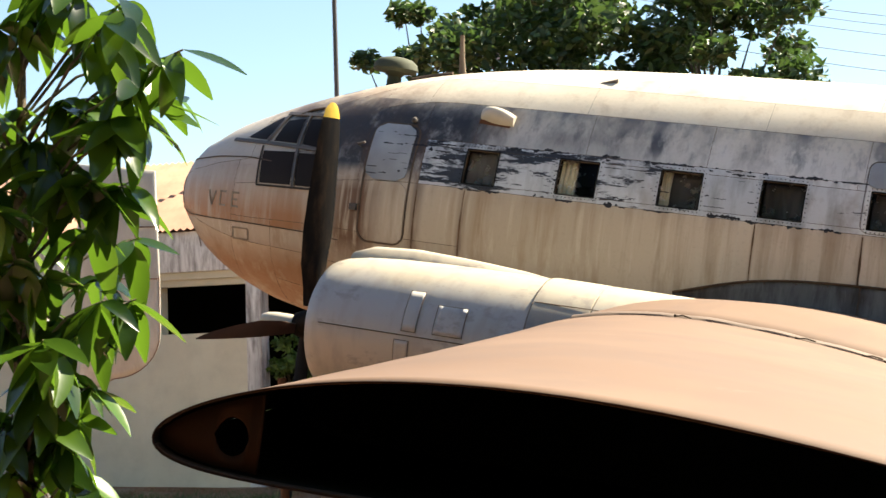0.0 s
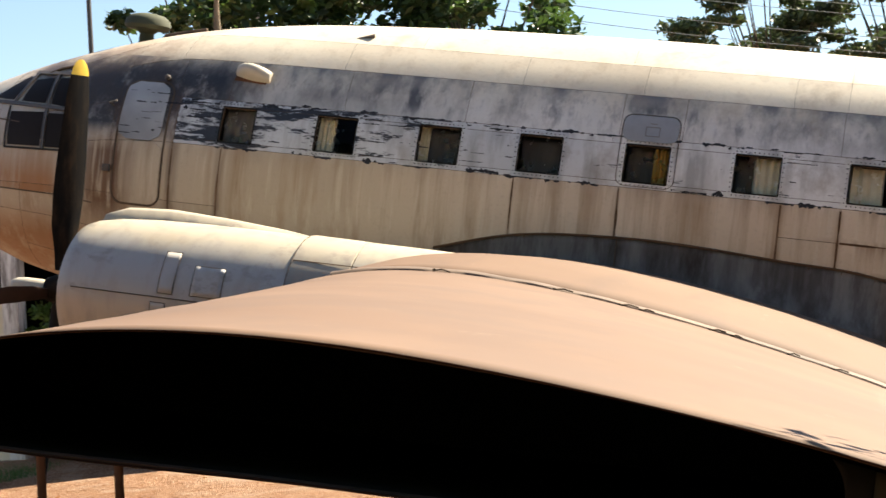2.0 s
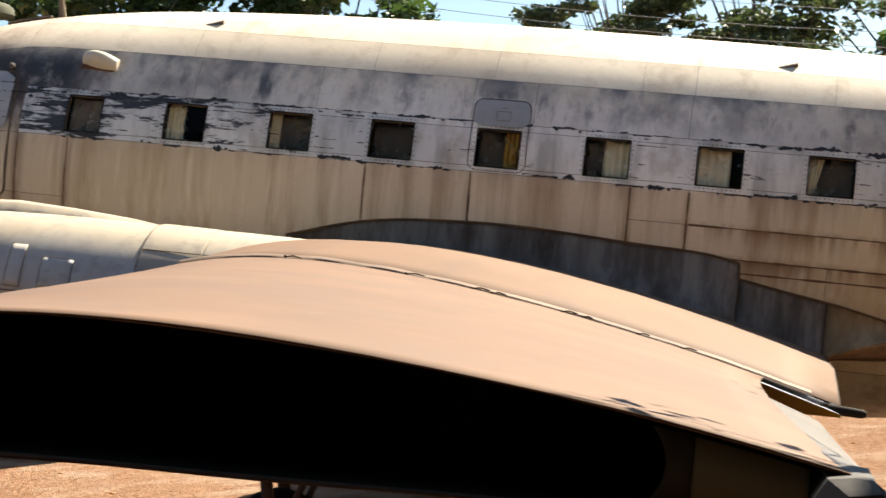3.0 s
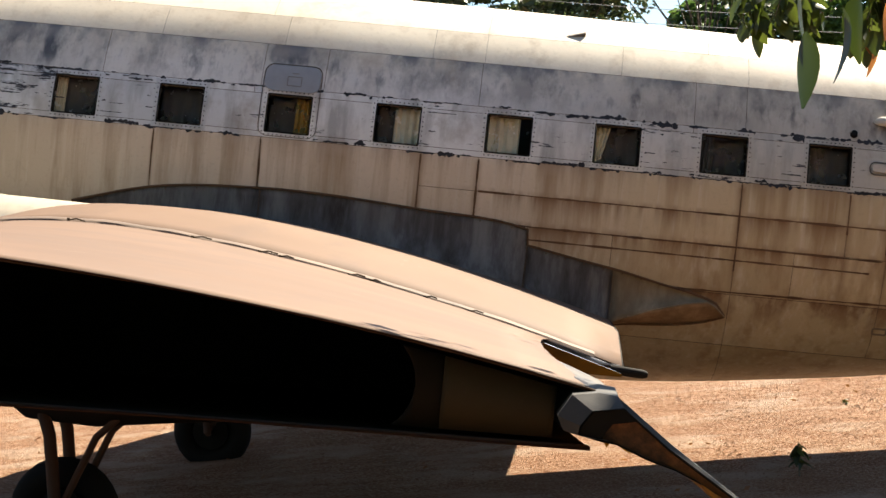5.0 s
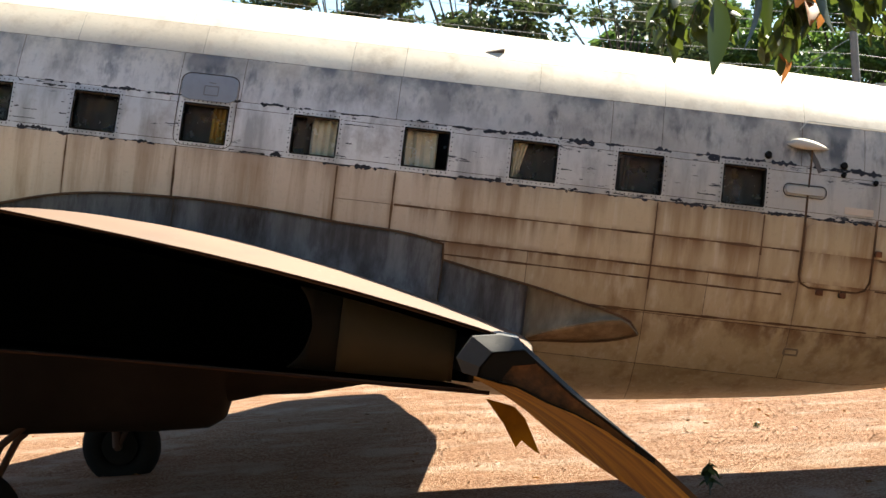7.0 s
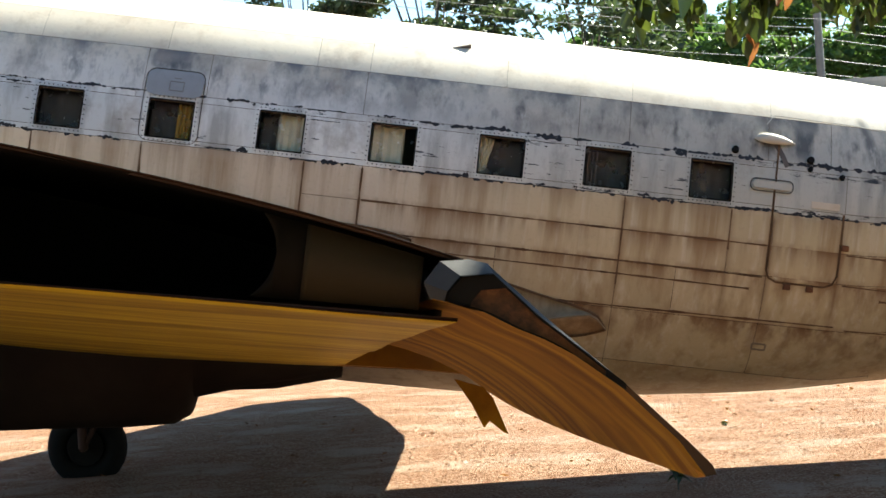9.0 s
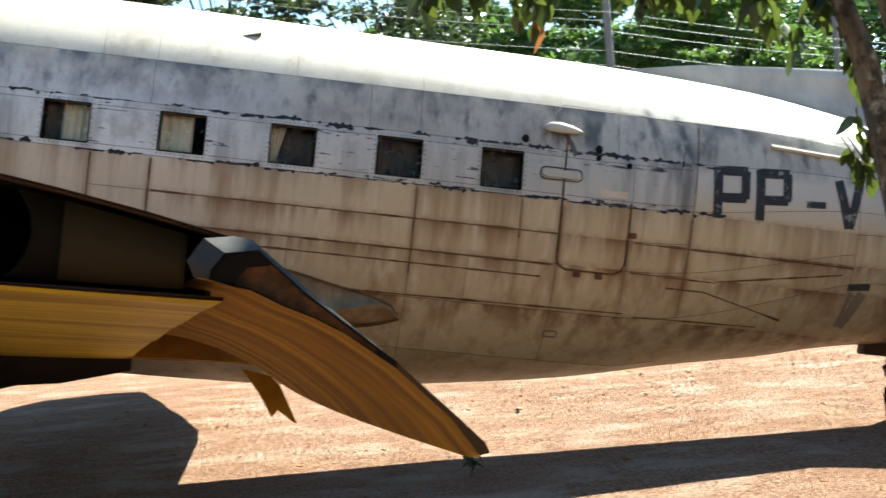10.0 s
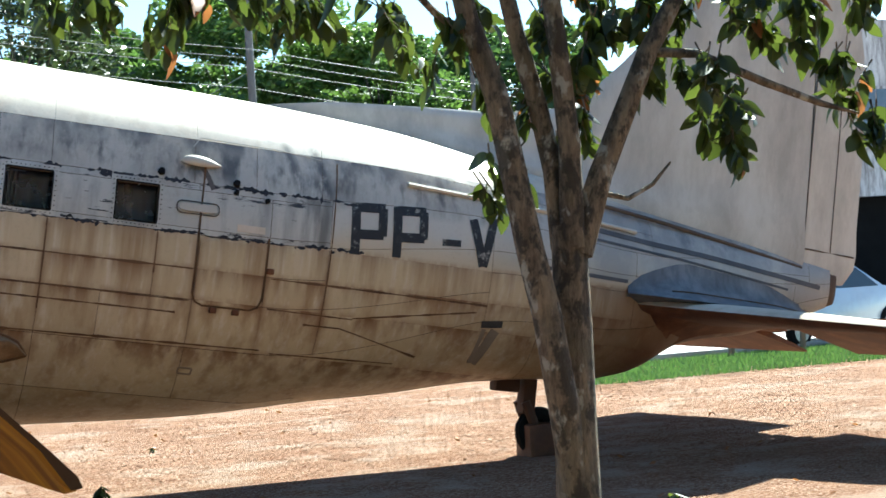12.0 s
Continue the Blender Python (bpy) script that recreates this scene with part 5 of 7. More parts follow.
# ---- tail ----
def build_tail():
    fin = new("tail_fin")
    fin.parent = AIR
    tagged(fin, "tall pale grey tail fin and rudder with dorsal ridge")
    bm = bmesh.new()
    # dorsal ridge rising into the fin: leading edge (u, w)
    lead = [(12.95, 5.74), (13.6, 5.86), (14.4, 5.93), (15.2, 5.99), (15.9, 6.12), (16.4, 6.5), (16.9, 7.1), (17.5, 7.8), (18.0, 8.35), (18.6, 8.5)]
    rows = []
    for u, w in lead:
        base = TOP(u) - 0.15
        end = max(u + 0.05, 18.75)
        half = 0.02 + 0.10 * min(1, max(0, (u - 12.95) / 4))
        rows.append((u, w, base, half))
    # side sheets as a grid between the leading edge and the rudder post
    for s in (-1, 1):
        g = []
        for i in range(25):
            u = 12.95 + (18.72 - 12.95) * i / 24
            wt = float(np.interp(u, [p[0] for p in lead], [p[1] for p in lead]))
            wb = TOP(u) - 0.2
            col = []
            for j in range(13):
                f = j / 12
                w = wb + (wt - wb) * f
                th = 0.13 * min(1, (u - 12.9) / 2.5) * (1 - 0.55 * max(0, (w - 5.3) / 3.2)) * math.sqrt(max(0, 1 - f**3))
                flare = 0.10 * math.exp(-((w - TOP(u)) / 0.12) ** 2) * min(1, (u - 12.9) / 2)
                col.append(Vector((u, s * (th + flare + 0.004), w)))
            g.append(col)
        loft(bm, g, closed=False, caps=False)
    part("fin_skin", bm, FINPAINT, fin, "pale grey fin skin", 60)
    bm = bmesh.new()
    rings = []
    for w, u1 in ((4.72, 19.3), (4.9, 19.42), (5.06, 19.44), (5.3, 19.42), (6.2, 19.42), (7.2, 19.34), (8.0, 19.15), (8.45, 18.9)):
        u0 = 18.74
        rings.append([Vector((u0, -0.11, w)), Vector(((u0 + u1) / 2, -0.07, w)), Vector((u1, 0, w)), Vector(((u0 + u1) / 2, 0.07, w)), Vector((u0, 0.11, w))])
    loft(bm, rings)
    part("rudder", bm, FINPAINT, fin, "pale grey rudder", 50)
    bm = bmesh.new()
    tube(bm, [Vector((18.735, -0.118, 4.7 + 0.4 * i)) for i in range(10)], 0.006, 5)
    tube(bm, [Vector((18.76, -0.112, 5.05)), Vector((19.4, -0.012, 5.03))], 0.010, 5)
    tube(bm, [Vector((19.08, -0.075, 5.05)), Vector((19.08, -0.072, 6.3)), Vector((19.06, -0.07, 8.0))], 0.005, 5)
    part("seam", bm, HULL, fin)
    # ridge strake along the fin's foot, seen as a pale line
    bm = bmesh.new()
    pts = [skin(u, w, 0.02) for u, w in ((14.12, 5.05), (14.6, 5.03), (15.2, 5.01), (15.9, 4.98), (16.6, 4.93))]
    tube(bm, pts, 0.022, 6)
    part("side_rail", bm, CREAM, AIR, "pale rail along the rear side")
    bm = bmesh.new()
    for off, ww in ((0.0, 0.02), (0.10, 0.014)):
        pts = [Vector((u, -HALF(u) * 0.62 - 0.03, w - off)) for u, w in ((16.1, 5.18), (17.0, 5.08), (18.0, 4.94), (18.7, 4.84))]
        tube(bm, pts, ww, 6)
    part("fin_root_fairing_edge", bm, HULL, AIR)
    # stabiliser root fairing and stabilisers
    for s in (-1, 1):
        st = new("stabiliser")
        st.parent = AIR
        bm = bmesh.new()
        rings = []
        for v, u0, u1, th in ((0.2, 16.3, 18.6, 0.17), (0.55, 16.5, 18.55, 0.15), (1.0, 16.95, 18.5, 0.10), (2.2, 17.3, 18.4, 0.085), (3.4, 17.65, 18.3, 0.06), (3.95, 17.95, 18.25, 0.03)):
            w = 4.27 - 0.035 * v
            n = 16
            ring = []
            for k in range(n):
                a = math.tau * k / n
                x = 0.5 * (1 - math.cos(a))
                y = th * math.sin(a) * (1.1 - 0.5 * x)
                ring.append(Vector((u0 + (u1 - u0) * x, s * v, w + y)))
            rings.append(ring)
        loft(bm, [[*r[:9]] for r in rings], closed=False, caps=False)
        part("upper_skin", bm, STABTOP, st, "pale dusty upper skin of the tailplane", 50)
        # underside apart from the top, its shade and earth bounce painted red-brown
        bm = bmesh.new()
        loft(bm, [[*r[8:], r[0]] for r in rings], closed=False, caps=False)
        bm.faces.new([bm.verts.new(p) for p in rings[-1]])
        part("lower_skin", bm, REDBROWN, st, "tailplane underside, ground bounce and shade painted red-brown", 50)
        bm = bmesh.new()
        rows = []
        for v in (0.5, 1.6, 2.8, 3.8):
            k = 1 - 0.35 * (v / 4) ** 2
            rows.append([Vector((18.5 - 0.05 * v, s * v, 4.29)), Vector((18.5 + 0.75 * k, s * v, 4.03)), Vector((18.5 + 0.75 * k, s * v, 4.01)), Vector((18.5 - 0.05 * v, s * v, 4.19))])
        loft(bm, rows)
        part("elevator", bm, REDBROWN, st, "red-brown drooping elevator")
        bm = bmesh.new()
        rows = []
        for u in [16.50 + 2.45 * i / 17 for i in range(18)]:
            g = min(1, max(0, (u - 16.50) / 0.65)) ** 0.6 * (1 - 0.55 * max(0, (u - 18.2) / 0.75))
            top = skin(u, min(4.40 + 0.30 * g - 0.09 * max(0, u - 17.2), TOP(u) - 0.10), 0.006)
            v0 = -skin(u, 4.34, 0.0).y
            foot = Vector((u, -(v0 + 0.03 + 0.52 * g), 4.335 - 0.02 * g))
            mid = Vector((u, -(v0 + 0.04), 4.36 + 0.03 * g))
            under = Vector((u, -(v0 - 0.05), 4.24))
            row = [(1 - q) ** 2 * top + 2 * q * (1 - q) * mid + q * q * foot for q in [i / 8 for i in range(9)]] + [under]
            rows.append([Vector((p.x, -s * p.y, p.z)) for p in row])
        loft(bm, rows, closed=False, caps=False)
        bmesh.ops.recalc_face_normals(bm, faces=bm.faces)
        part("root_fairing", bm, FILLET2, st, "blue-grey flared root fairing", 60)
        bm = bmesh.new()
        tube(bm, [r[5] + Vector((0, s * 0.006, 0.006)) for r in rows[3:]], 0.007, 5)
        part("seam", bm, HULL, st)
        # fairing below the tailplane, shade included in its red-brown
        bm = bmesh.new()
        rows = []
        for u in [16.75 + 2.1 * i / 13 for i in range(14)]:
            g = min(1, max(0, (u - 16.75) / 0.6)) ** 0.6
            low = skin(u, max(4.25 - 0.42 * g, BOT(u) + 0.06), 0.008)
            v0 = -skin(u, 4.24, 0.0).y
            tip = Vector((u, -(v0 + 0.04 + 0.55 * g), 4.20 - 0.02 * g))
            mid = Vector((u, -(v0 + 0.02), 4.16))
            row = [(1 - q) ** 2 * low + 2 * q * (1 - q) * mid + q * q * tip for q in [i / 6 for i in range(7)]]
            rows.append([Vector((p.x, -s * p.y, p.z)) for p in row])
        loft(bm, rows, closed=False, caps=False)
        bmesh.ops.recalc_face_normals(bm, faces=bm.faces)
        part("lower_fairing", bm, REDBROWN, st, "red-brown lower root fairing with the tailplane's shade in its colour", 60)
    # grimy stripes along the foot of the fin
    bm = bmesh.new()
    for line, half in (([(16.1, 4.905), (16.77, 4.847), (17.44, 4.80), (18.23, 4.724), (18.95, 4.66)], 0.024), ([(16.1, 4.81), (17.09, 4.735), (17.79, 4.66), (18.5, 4.59)], 0.012), ([(15.6, 4.47), (16.1, 4.455), (16.5, 4.445)], 0.018)):
        skin_strip(bm, [(u + (p[0] - u) * j / 8, w + (p[1] - w) * j / 8) for (u, w), p in zip(line, line[1:]) for j in range(9 if p == line[-1] else 8)], half, 0.0075, 0.003)
    tagged(part("grime_stripe", bm, STRIPE, AIR, "blackened stripes along the fin's foot"), kind="stuff")
    # tail wheel
    tw = new("tail_wheel")
    tw.parent = AIR
    bm = bmesh.new()
    box(bm, 15.80, 15.93, -0.10, 0.10, 3.08, 3.55, 0.02)
    tube(bm, [(15.82, -0.1, 3.2), (16.0, -0.12, 2.85)], 0.05)
    tube(bm, [(15.82, 0.1, 3.2), (16.0, 0.12, 2.85)], 0.05)
    box(bm, 15.5, 15.75, -0.10, 0.10, 3.28, 3.46, 0.02)
    part("fork", bm, DARKRUST, tw, "dark rusty tail-wheel fork")
    bm = bmesh.new()
    rings = []
    for i in range(24):
        a = math.tau * i / 24
        rings.append([Vector((16.02 + (0.17 + 0.075 * math.cos(b)) * math.cos(a), 0.075 * math.sin(b), 2.92 + (0.17 + 0.075 * math.cos(b)) * math.sin(a))) for b in np.linspace(0, math.tau, 9)[:-1]])
    vr = [[bm.verts.new(p) for p in r] for r in rings]
    for r0, r1 in zip(vr, vr[1:] + vr[:1]):
        for k in range(8):
            bm.faces.new((r0[k], r0[(k + 1) % 8], r1[(k + 1) % 8], r1[k]))
    part("tyre", bm, RUBBER, tw, "perished black tyre")


FINPAINT = streaked("pale_fin_paint", (0.38, 0.35, 0.30), (0.52, 0.49, 0.425), (0.58, 0.55, 0.49), 2.2, 2.2, 0.7, 0.6)
STABTOP = streaked("pale_tailplane_paint", (0.42, 0.34, 0.25), (0.55, 0.46, 0.35), (0.60, 0.52, 0.42), 2, 2, 2, 0.75, 0.15)
REDBROWN = streaked("red_brown_paint_and_shade", (0.07, 0.026, 0.012), (0.13, 0.052, 0.022), (0.20, 0.09, 0.04), 3, 3, 2, 0.7)
FILLET2 = streaked("blue_grey_tail_paint", (0.10, 0.103, 0.112), (0.165, 0.172, 0.185), (0.22, 0.226, 0.235), 4, 4, 0.7, 0.75, 0.15)
STRIPE = plain("blackened_stripe", (0.07, 0.07, 0.078), 0.7, 0, 12, 0.5)
build_tail()


# ---- undercarriage and tail stand ----
def wheel(bm_t, c, R, r, n=28, m=10):
    rings = []
    for i in range(n):
        a = math.tau * i / n
        rings.append([bm_t.verts.new((c[0] + (R + r * math.cos(b)) * math.cos(a), c[1] + 1.1 * r * math.sin(b), c[2] + (R + r * math.cos(b)) * math.sin(a))) for b in np.linspace(0, math.tau, m + 1)[:-1]])
    for r0, r1 in zip(rings, rings[1:] + rings[:1]):
        for k in range(m):
            bm_t.faces.new((r0[k], r0[(k + 1) % m], r1[(k + 1) % m], r1[k]))


def build_gear():
    inv = plane_pose().inverted()
    for s in (-1, 1):
        g = new("main_wheel")
        g.parent = AIR
        g.matrix_basis = inv
        c = (6.38, s * 2.9, 0.26)
        bm = bmesh.new()
        wheel(bm, c, 0.31, 0.13)
        part("tyre", bm, RUBBER, g, "remains of a black tyre")
        # hub and struts carry the shade under the wing in their colour
        bm = bmesh.new()
        tube(bm, [(c[0], c[1] - 0.13, c[2]), (c[0], c[1] + 0.13, c[2])], 0.20, 20)
        part("hub", bm, BLACKISH, g, "wheel hub with the shade round it painted near-black")
        bm = bmesh.new()
        for dv in (-0.24, 0.24):
            tube(bm, [(c[0], c[1] + dv, c[2]), (c[0] + 0.0, c[1] + dv, 0.9), (c[0] - 0.15, c[1] + dv, 1.6)], 0.05, 10)
            tube(bm, [(c[0], c[1] + dv, c[2]), (c[0] + 0.36, c[1] + dv, 0.85), (c[0] + 0.9, c[1] + dv, 1.25)], 0.03, 8)
        tube(bm, [(c[0], c[1] - 0.26, c[2]), (c[0], c[1] + 0.26, c[2])], 0.04, 8)
        part("strut", bm, DARKRUST, g, "rusty landing-gear struts, colour darkened for the shade there")
    for x in (3.04, 3.76):
        pr = empty("support_post", pose(x, -2.9, 0), "thin dark steel post propping the engine", "post", "engine props")
        bm = bmesh.new()
        tube(bm, [(0, 0, -0.03), (0, 0, 2.1)], 0.04, 10)
        part("shaft", bm, RUSTY, pr)
        bm = bmesh.new()
        box(bm, -0.12, 0.12, -0.12, 0.12, -0.03, 0.02, 0.005)
        part("foot_plate", bm, RUSTY, pr)
    g = new("tail_support_block")
    bm = bmesh.new()
    box(bm, 16.55, 16.88, -0.2, 0.2, -0.12, 0.24, 0.03)
    part("block", bm, REDBROWN, g)
    tagged(g, "rust-red block under the tail wheel", "support block")


build_gear()


# ---- shed, wall, roof ----
def build_shed():
    shed = empty("shed", pose(0, 0, 0), "low cream shed with orange roof and dark openings", "building")
    y = 8.0
    bm = bmesh.new()
    box(bm, -22, -3.40, y, y + 0.2, 0.0, 2.75)
    part("wall", bm, PLASTER, shed, "dirty cream plaster wall")
    bm = bmesh.new()
    box(bm, -22, -5.0, y, y + 0.2, 2.75, 3.53)
    part("side_wall", bm, PLASTER, shed)
    bm = bmesh.new()
    box(bm, -22, -3.40, y, y + 0.2, 3.53, 3.64)
    part("lintel", bm, PLASTER, shed)
    bm = bmesh.new()
    box(bm, -22, 0.4, y - 0.14, y + 0.12, 3.76, 4.42, 0.01)
    part("fascia", bm, WHITEWASH, shed, "stained white fascia")
    bm = bmesh.new()
    box(bm, -22, 0.4, y - 0.07, y + 0.22, 3.64, 3.76)
    part("beam", bm, PLASTER, shed)
    for x in (-3.40, 0.1):
        bm = bmesh.new()
        box(bm, x, x + 0.27, y - 0.02, y + 0.25, 0.0, 3.66, 0.01)
        part("post", bm, WHITEWASH, shed, "whitewashed post")
    # linings of the bay, its shade put into their colour
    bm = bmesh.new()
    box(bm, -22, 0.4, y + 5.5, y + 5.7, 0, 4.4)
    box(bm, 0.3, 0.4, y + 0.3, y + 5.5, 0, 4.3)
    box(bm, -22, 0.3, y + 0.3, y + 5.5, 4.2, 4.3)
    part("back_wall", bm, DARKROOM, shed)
    # corrugated roof sheet
    bm = bmesh.new()
    cols = []
    n = 340
    for i in range(n + 1):
        x = -22 + 22.6 * i / n
        dz = 0.022 * math.cos(i * math.pi)
        cols.append([Vector((x, y - 0.25, 4.44 + dz)), Vector((x, y + 2.8, 5.95 + dz)), Vector((x, y + 5.8, 4.44 + dz))])
    loft(bm, cols, closed=False, caps=False)
    bmesh.ops.recalc_face_normals(bm, faces=bm.faces)
    r = part("roof", bm, ROOF, shed, "orange corrugated roof sheets", 0)
    md = r.modifiers.new("sheet", "SOLIDIFY")
    md.thickness = 0.012


build_shed()


# ---- trees ----
def leaf_cloud(name, centres, count, size, mat, parent, seed, flat=0.7):
    rng = np.random.default_rng(seed)
    cs = np.array(centres, float)
    wts = cs[:, 3] ** 2
    idx = rng.choice(len(cs), count, p=wts / wts.sum())
    d = rng.normal(size=(count, 3))
    d /= np.linalg.norm(d, axis=1)[:, None]
    rad = rng.random(count) ** 0.45
    p = cs[idx, :3] + d * (rad * cs[idx, 3])[:, None] * np.array([1, 1, flat])
    a = rng.normal(size=(count, 3))
    a[:, 2] *= 0.6
    a[:, 2] -= 0.25
    a /= np.linalg.norm(a, axis=1)[:, None]
    b = np.cross(a, rng.normal(size=(count, 3)))
    b /= np.linalg.norm(b, axis=1)[:, None]
    nrm = np.cross(a, b)
    s = size * rng.uniform(0.6, 1.3, count)[:, None]
    v = np.stack([p - a * s * 0.5, p + b * s * 0.24 + nrm * s * 0.06, p + a * s * 0.5, p - b * s * 0.24 + nrm * s * 0.06], 1).reshape(-1, 3)
    me = bpy.data.meshes.new(name)
    me.vertices.add(len(v))
    me.vertices.foreach_set("co", v.ravel())
    tri = (np.arange(count)[:, None] * 4 + np.array([0, 1, 2, 0, 2, 3])).ravel()
    me.loops.add(len(tri))
    me.loops.foreach_set("vertex_index", tri)
    me.polygons.add(count * 2)
    me.polygons.foreach_set("loop_start", np.arange(count * 2) * 3)
    me.update(calc_edges=True)
    me.validate()
    me.materials.append(mat)
    ob = new(name, me)
    ob.parent = parent
    return ob


def far_tree(x, y, h, spread, seed, mat, label, n=9000, size=0.28, trunk=0.2, z0=0.0, crown0=0.35, clumps=26, flat=0.7, group="trees behind the aircraft"):
    rnd = random.Random(seed)
    t = empty("tree", pose(x, y, z0), label, "tree", group)
    bm = bmesh.new()
    cl = []
    top = Vector((rnd.uniform(-0.3, 0.3), rnd.uniform(-0.3, 0.3), h * 0.8))
    tube(bm, [(0, 0, -0.2), top * 0.3 + Vector((rnd.uniform(-0.2, 0.2), 0, 0)), top * 0.65, top], [trunk, trunk * 0.75, trunk * 0.45, trunk * 0.12], 9)
    for i in range(clumps):
        a = math.tau * (i * 0.382 + rnd.random() * 0.1)
        f = crown0 + (1 - crown0) * ((i + 0.5) / clumps)
        env = math.sin(math.pi * min(0.97, 0.16 + 0.80 * (f - crown0) / (1 - crown0))) ** 0.6
        r = spread * env * rnd.uniform(0.45, 1.0)
        c = Vector((math.cos(a) * r, math.sin(a) * r, h * f + rnd.uniform(-0.4, 0.4)))
        cl.append((c.x, c.y, c.z, spread * rnd.uniform(0.2, 0.36)))
        s = top * min(0.95, f * 0.8)
        tube(bm, [s, s.lerp(c, 0.5) + Vector((0, 0, -0.1)), c], [trunk * 0.28, trunk * 0.16, trunk * 0.05], 5)
    part("trunk", bm, FARBARK, t, "bare branching trunk")
    leaf_cloud("crown", cl, n, size, mat, t, seed, flat)
    return t


far_tree(-1.7, 18.5, 10.6, 2.9, 3, LEAFSHED, "dense dark green tree behind the shed", 13000, 0.27, crown0=0.56)
far_tree(1.7, 19.5, 10.4, 2.5, 4, LEAFSHED, "leafy green tree with spreading limbs", 9000, 0.27, crown0=0.55)
far_tree(-4.4, 18.0, 9.6, 1.5, 5, LEAFSHED, "small green tree beside the shed", 5500, 0.25, crown0=0.62)
far_tree(6.6, 36.0, 12.2, 2.9, 6, LEAFPINE, "dusky tree with an open spreading crown", 7000, 0.26, crown0=0.74, flat=0.3)
far_tree(10.6, 37.0, 12.4, 3.2, 16, LEAFPINE, "dusky tree with tiered open foliage", 7000, 0.26, crown0=0.68, flat=0.3)
far_tree(15.5, 38.0, 11.8, 4.6, 7, LEAFPINE, "dusky tree with thin upright limbs", 8000, 0.28, crown0=0.5, flat=0.4)
far_tree(22.5, 38.0, 10.8, 5.2, 8, LEAFBRIGHT, "broad light green tree beyond the wires", 34000, 0.25, crown0=0.35, flat=0.5)
far_tree(26.5, 36.0, 9.4, 4.0, 9, LEAFBRIGHT, "light green feathery tree", 28000, 0.24, crown0=0.35, flat=0.5)
far_tree(32.0, 39.0, 10.0, 5.5, 10, LEAFDARK, "dark green shade tree", 22000, 0.36, crown0=0.2)
far_tree(18.5, 42.0, 10.3, 5.0, 11, LEAFDARK, "dark green tree in the back row", 26000, 0.40, crown0=0.3)
far_tree(28.5, 44.0, 9.6, 6.0, 12, LEAFDARK, "dark green tree in the back row", 26000, 0.40, crown0=0.2)
far_tree(-2.7, 8.4, 2.7, 0.7, 14, LEAFBRIGHT, "light green bush in the shed's open bay", 3000, 0.12, trunk=0.05, crown0=0.2)


# an unseen row of trees added behind the camera to cut the sky's fill
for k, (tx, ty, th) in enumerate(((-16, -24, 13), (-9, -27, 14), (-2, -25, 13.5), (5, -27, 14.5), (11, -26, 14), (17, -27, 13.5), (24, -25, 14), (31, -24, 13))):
    far_tree(tx, ty, th, 5.2, 40 + k, LEAFDARK, "unseen dark green tree added to block sky light", 4200, 0.75, trunk=0.3, crown0=0.12, flat=0.8, group="trees along the yard's edge")


# ---- poles and wires ----
POLEGREY = plain("grimy_pole_concrete", (0.15, 0.155, 0.155), 0.9, 0, 8, 0.3)


def pole(x, y, h, r, mat, label, arm=0.0):
    p = empty("utility_pole" if arm else "flag_pole", pose(x, y, 0), label, "pole")
    bm = bmesh.new()
    tube(bm, [(0, 0, -0.1), (0, 0, h * 0.5), (0, 0, h)], [r, r * 0.85, r * 0.7], 10)
    part("shaft", bm, mat, p)
    if arm:
        bm = bmesh.new()
        box(bm, -0.07, 0.07, -arm, arm, h - 0.45, h - 0.33, 0.01)
        part("crossarm", bm, WOODPOST, p)
    return p


pole(-3.33, 11.4, 11.5, 0.055, WIRE, "thin dark steel pole behind the cockpit")
pole(20.55, 28.3, 11.0, 0.13, POLEGREY, "grey utility pole carrying wires", 0.9)
pole(27.4, 30.1, 8.6, 0.10, POLEGREY, "grey short utility pole", 0.6)
pole(-6.0, 27.0, 13.4, 0.13, CONCRETE, "grey utility pole carrying wires", 0.9)


def wire(a, b, sag, r=0.009):
    w = empty("overhead_wire", pose(0, 0, 0), "thin overhead wire between the poles", "wire", "overhead wires")
    a, b = Vector(a), Vector(b)
    bm = bmesh.new()
    pts = [a.lerp(b, i / 14) - Vector((0, 0, sag * 4 * (i / 14) * (1 - i / 14))) for i in range(15)]
    tube(bm, pts, r, 5)
    part("cable", bm, WIREPALE, w)


WIREPALE = plain("sunlit_cable", (0.17, 0.18, 0.18), 0.6)
for k, (dz, dy) in enumerate(((0, -0.7), (-0.12, 0.0), (-0.28, 0.6), (-0.9, 0.1), (-1.3, 0.0))):
    wire((-6, 27 + dy, 13.0 + dz), (20.55, 28.3 + dy, 7.85 + dz), 0.7)
    wire((20.55, 28.3 + dy, 7.85 + dz), (36, 31.5 + dy, 6.3 + dz), 0.25)
wire((20.55, 28.3, 7.4), (14.2, 27.5, 4.0), 0.0)

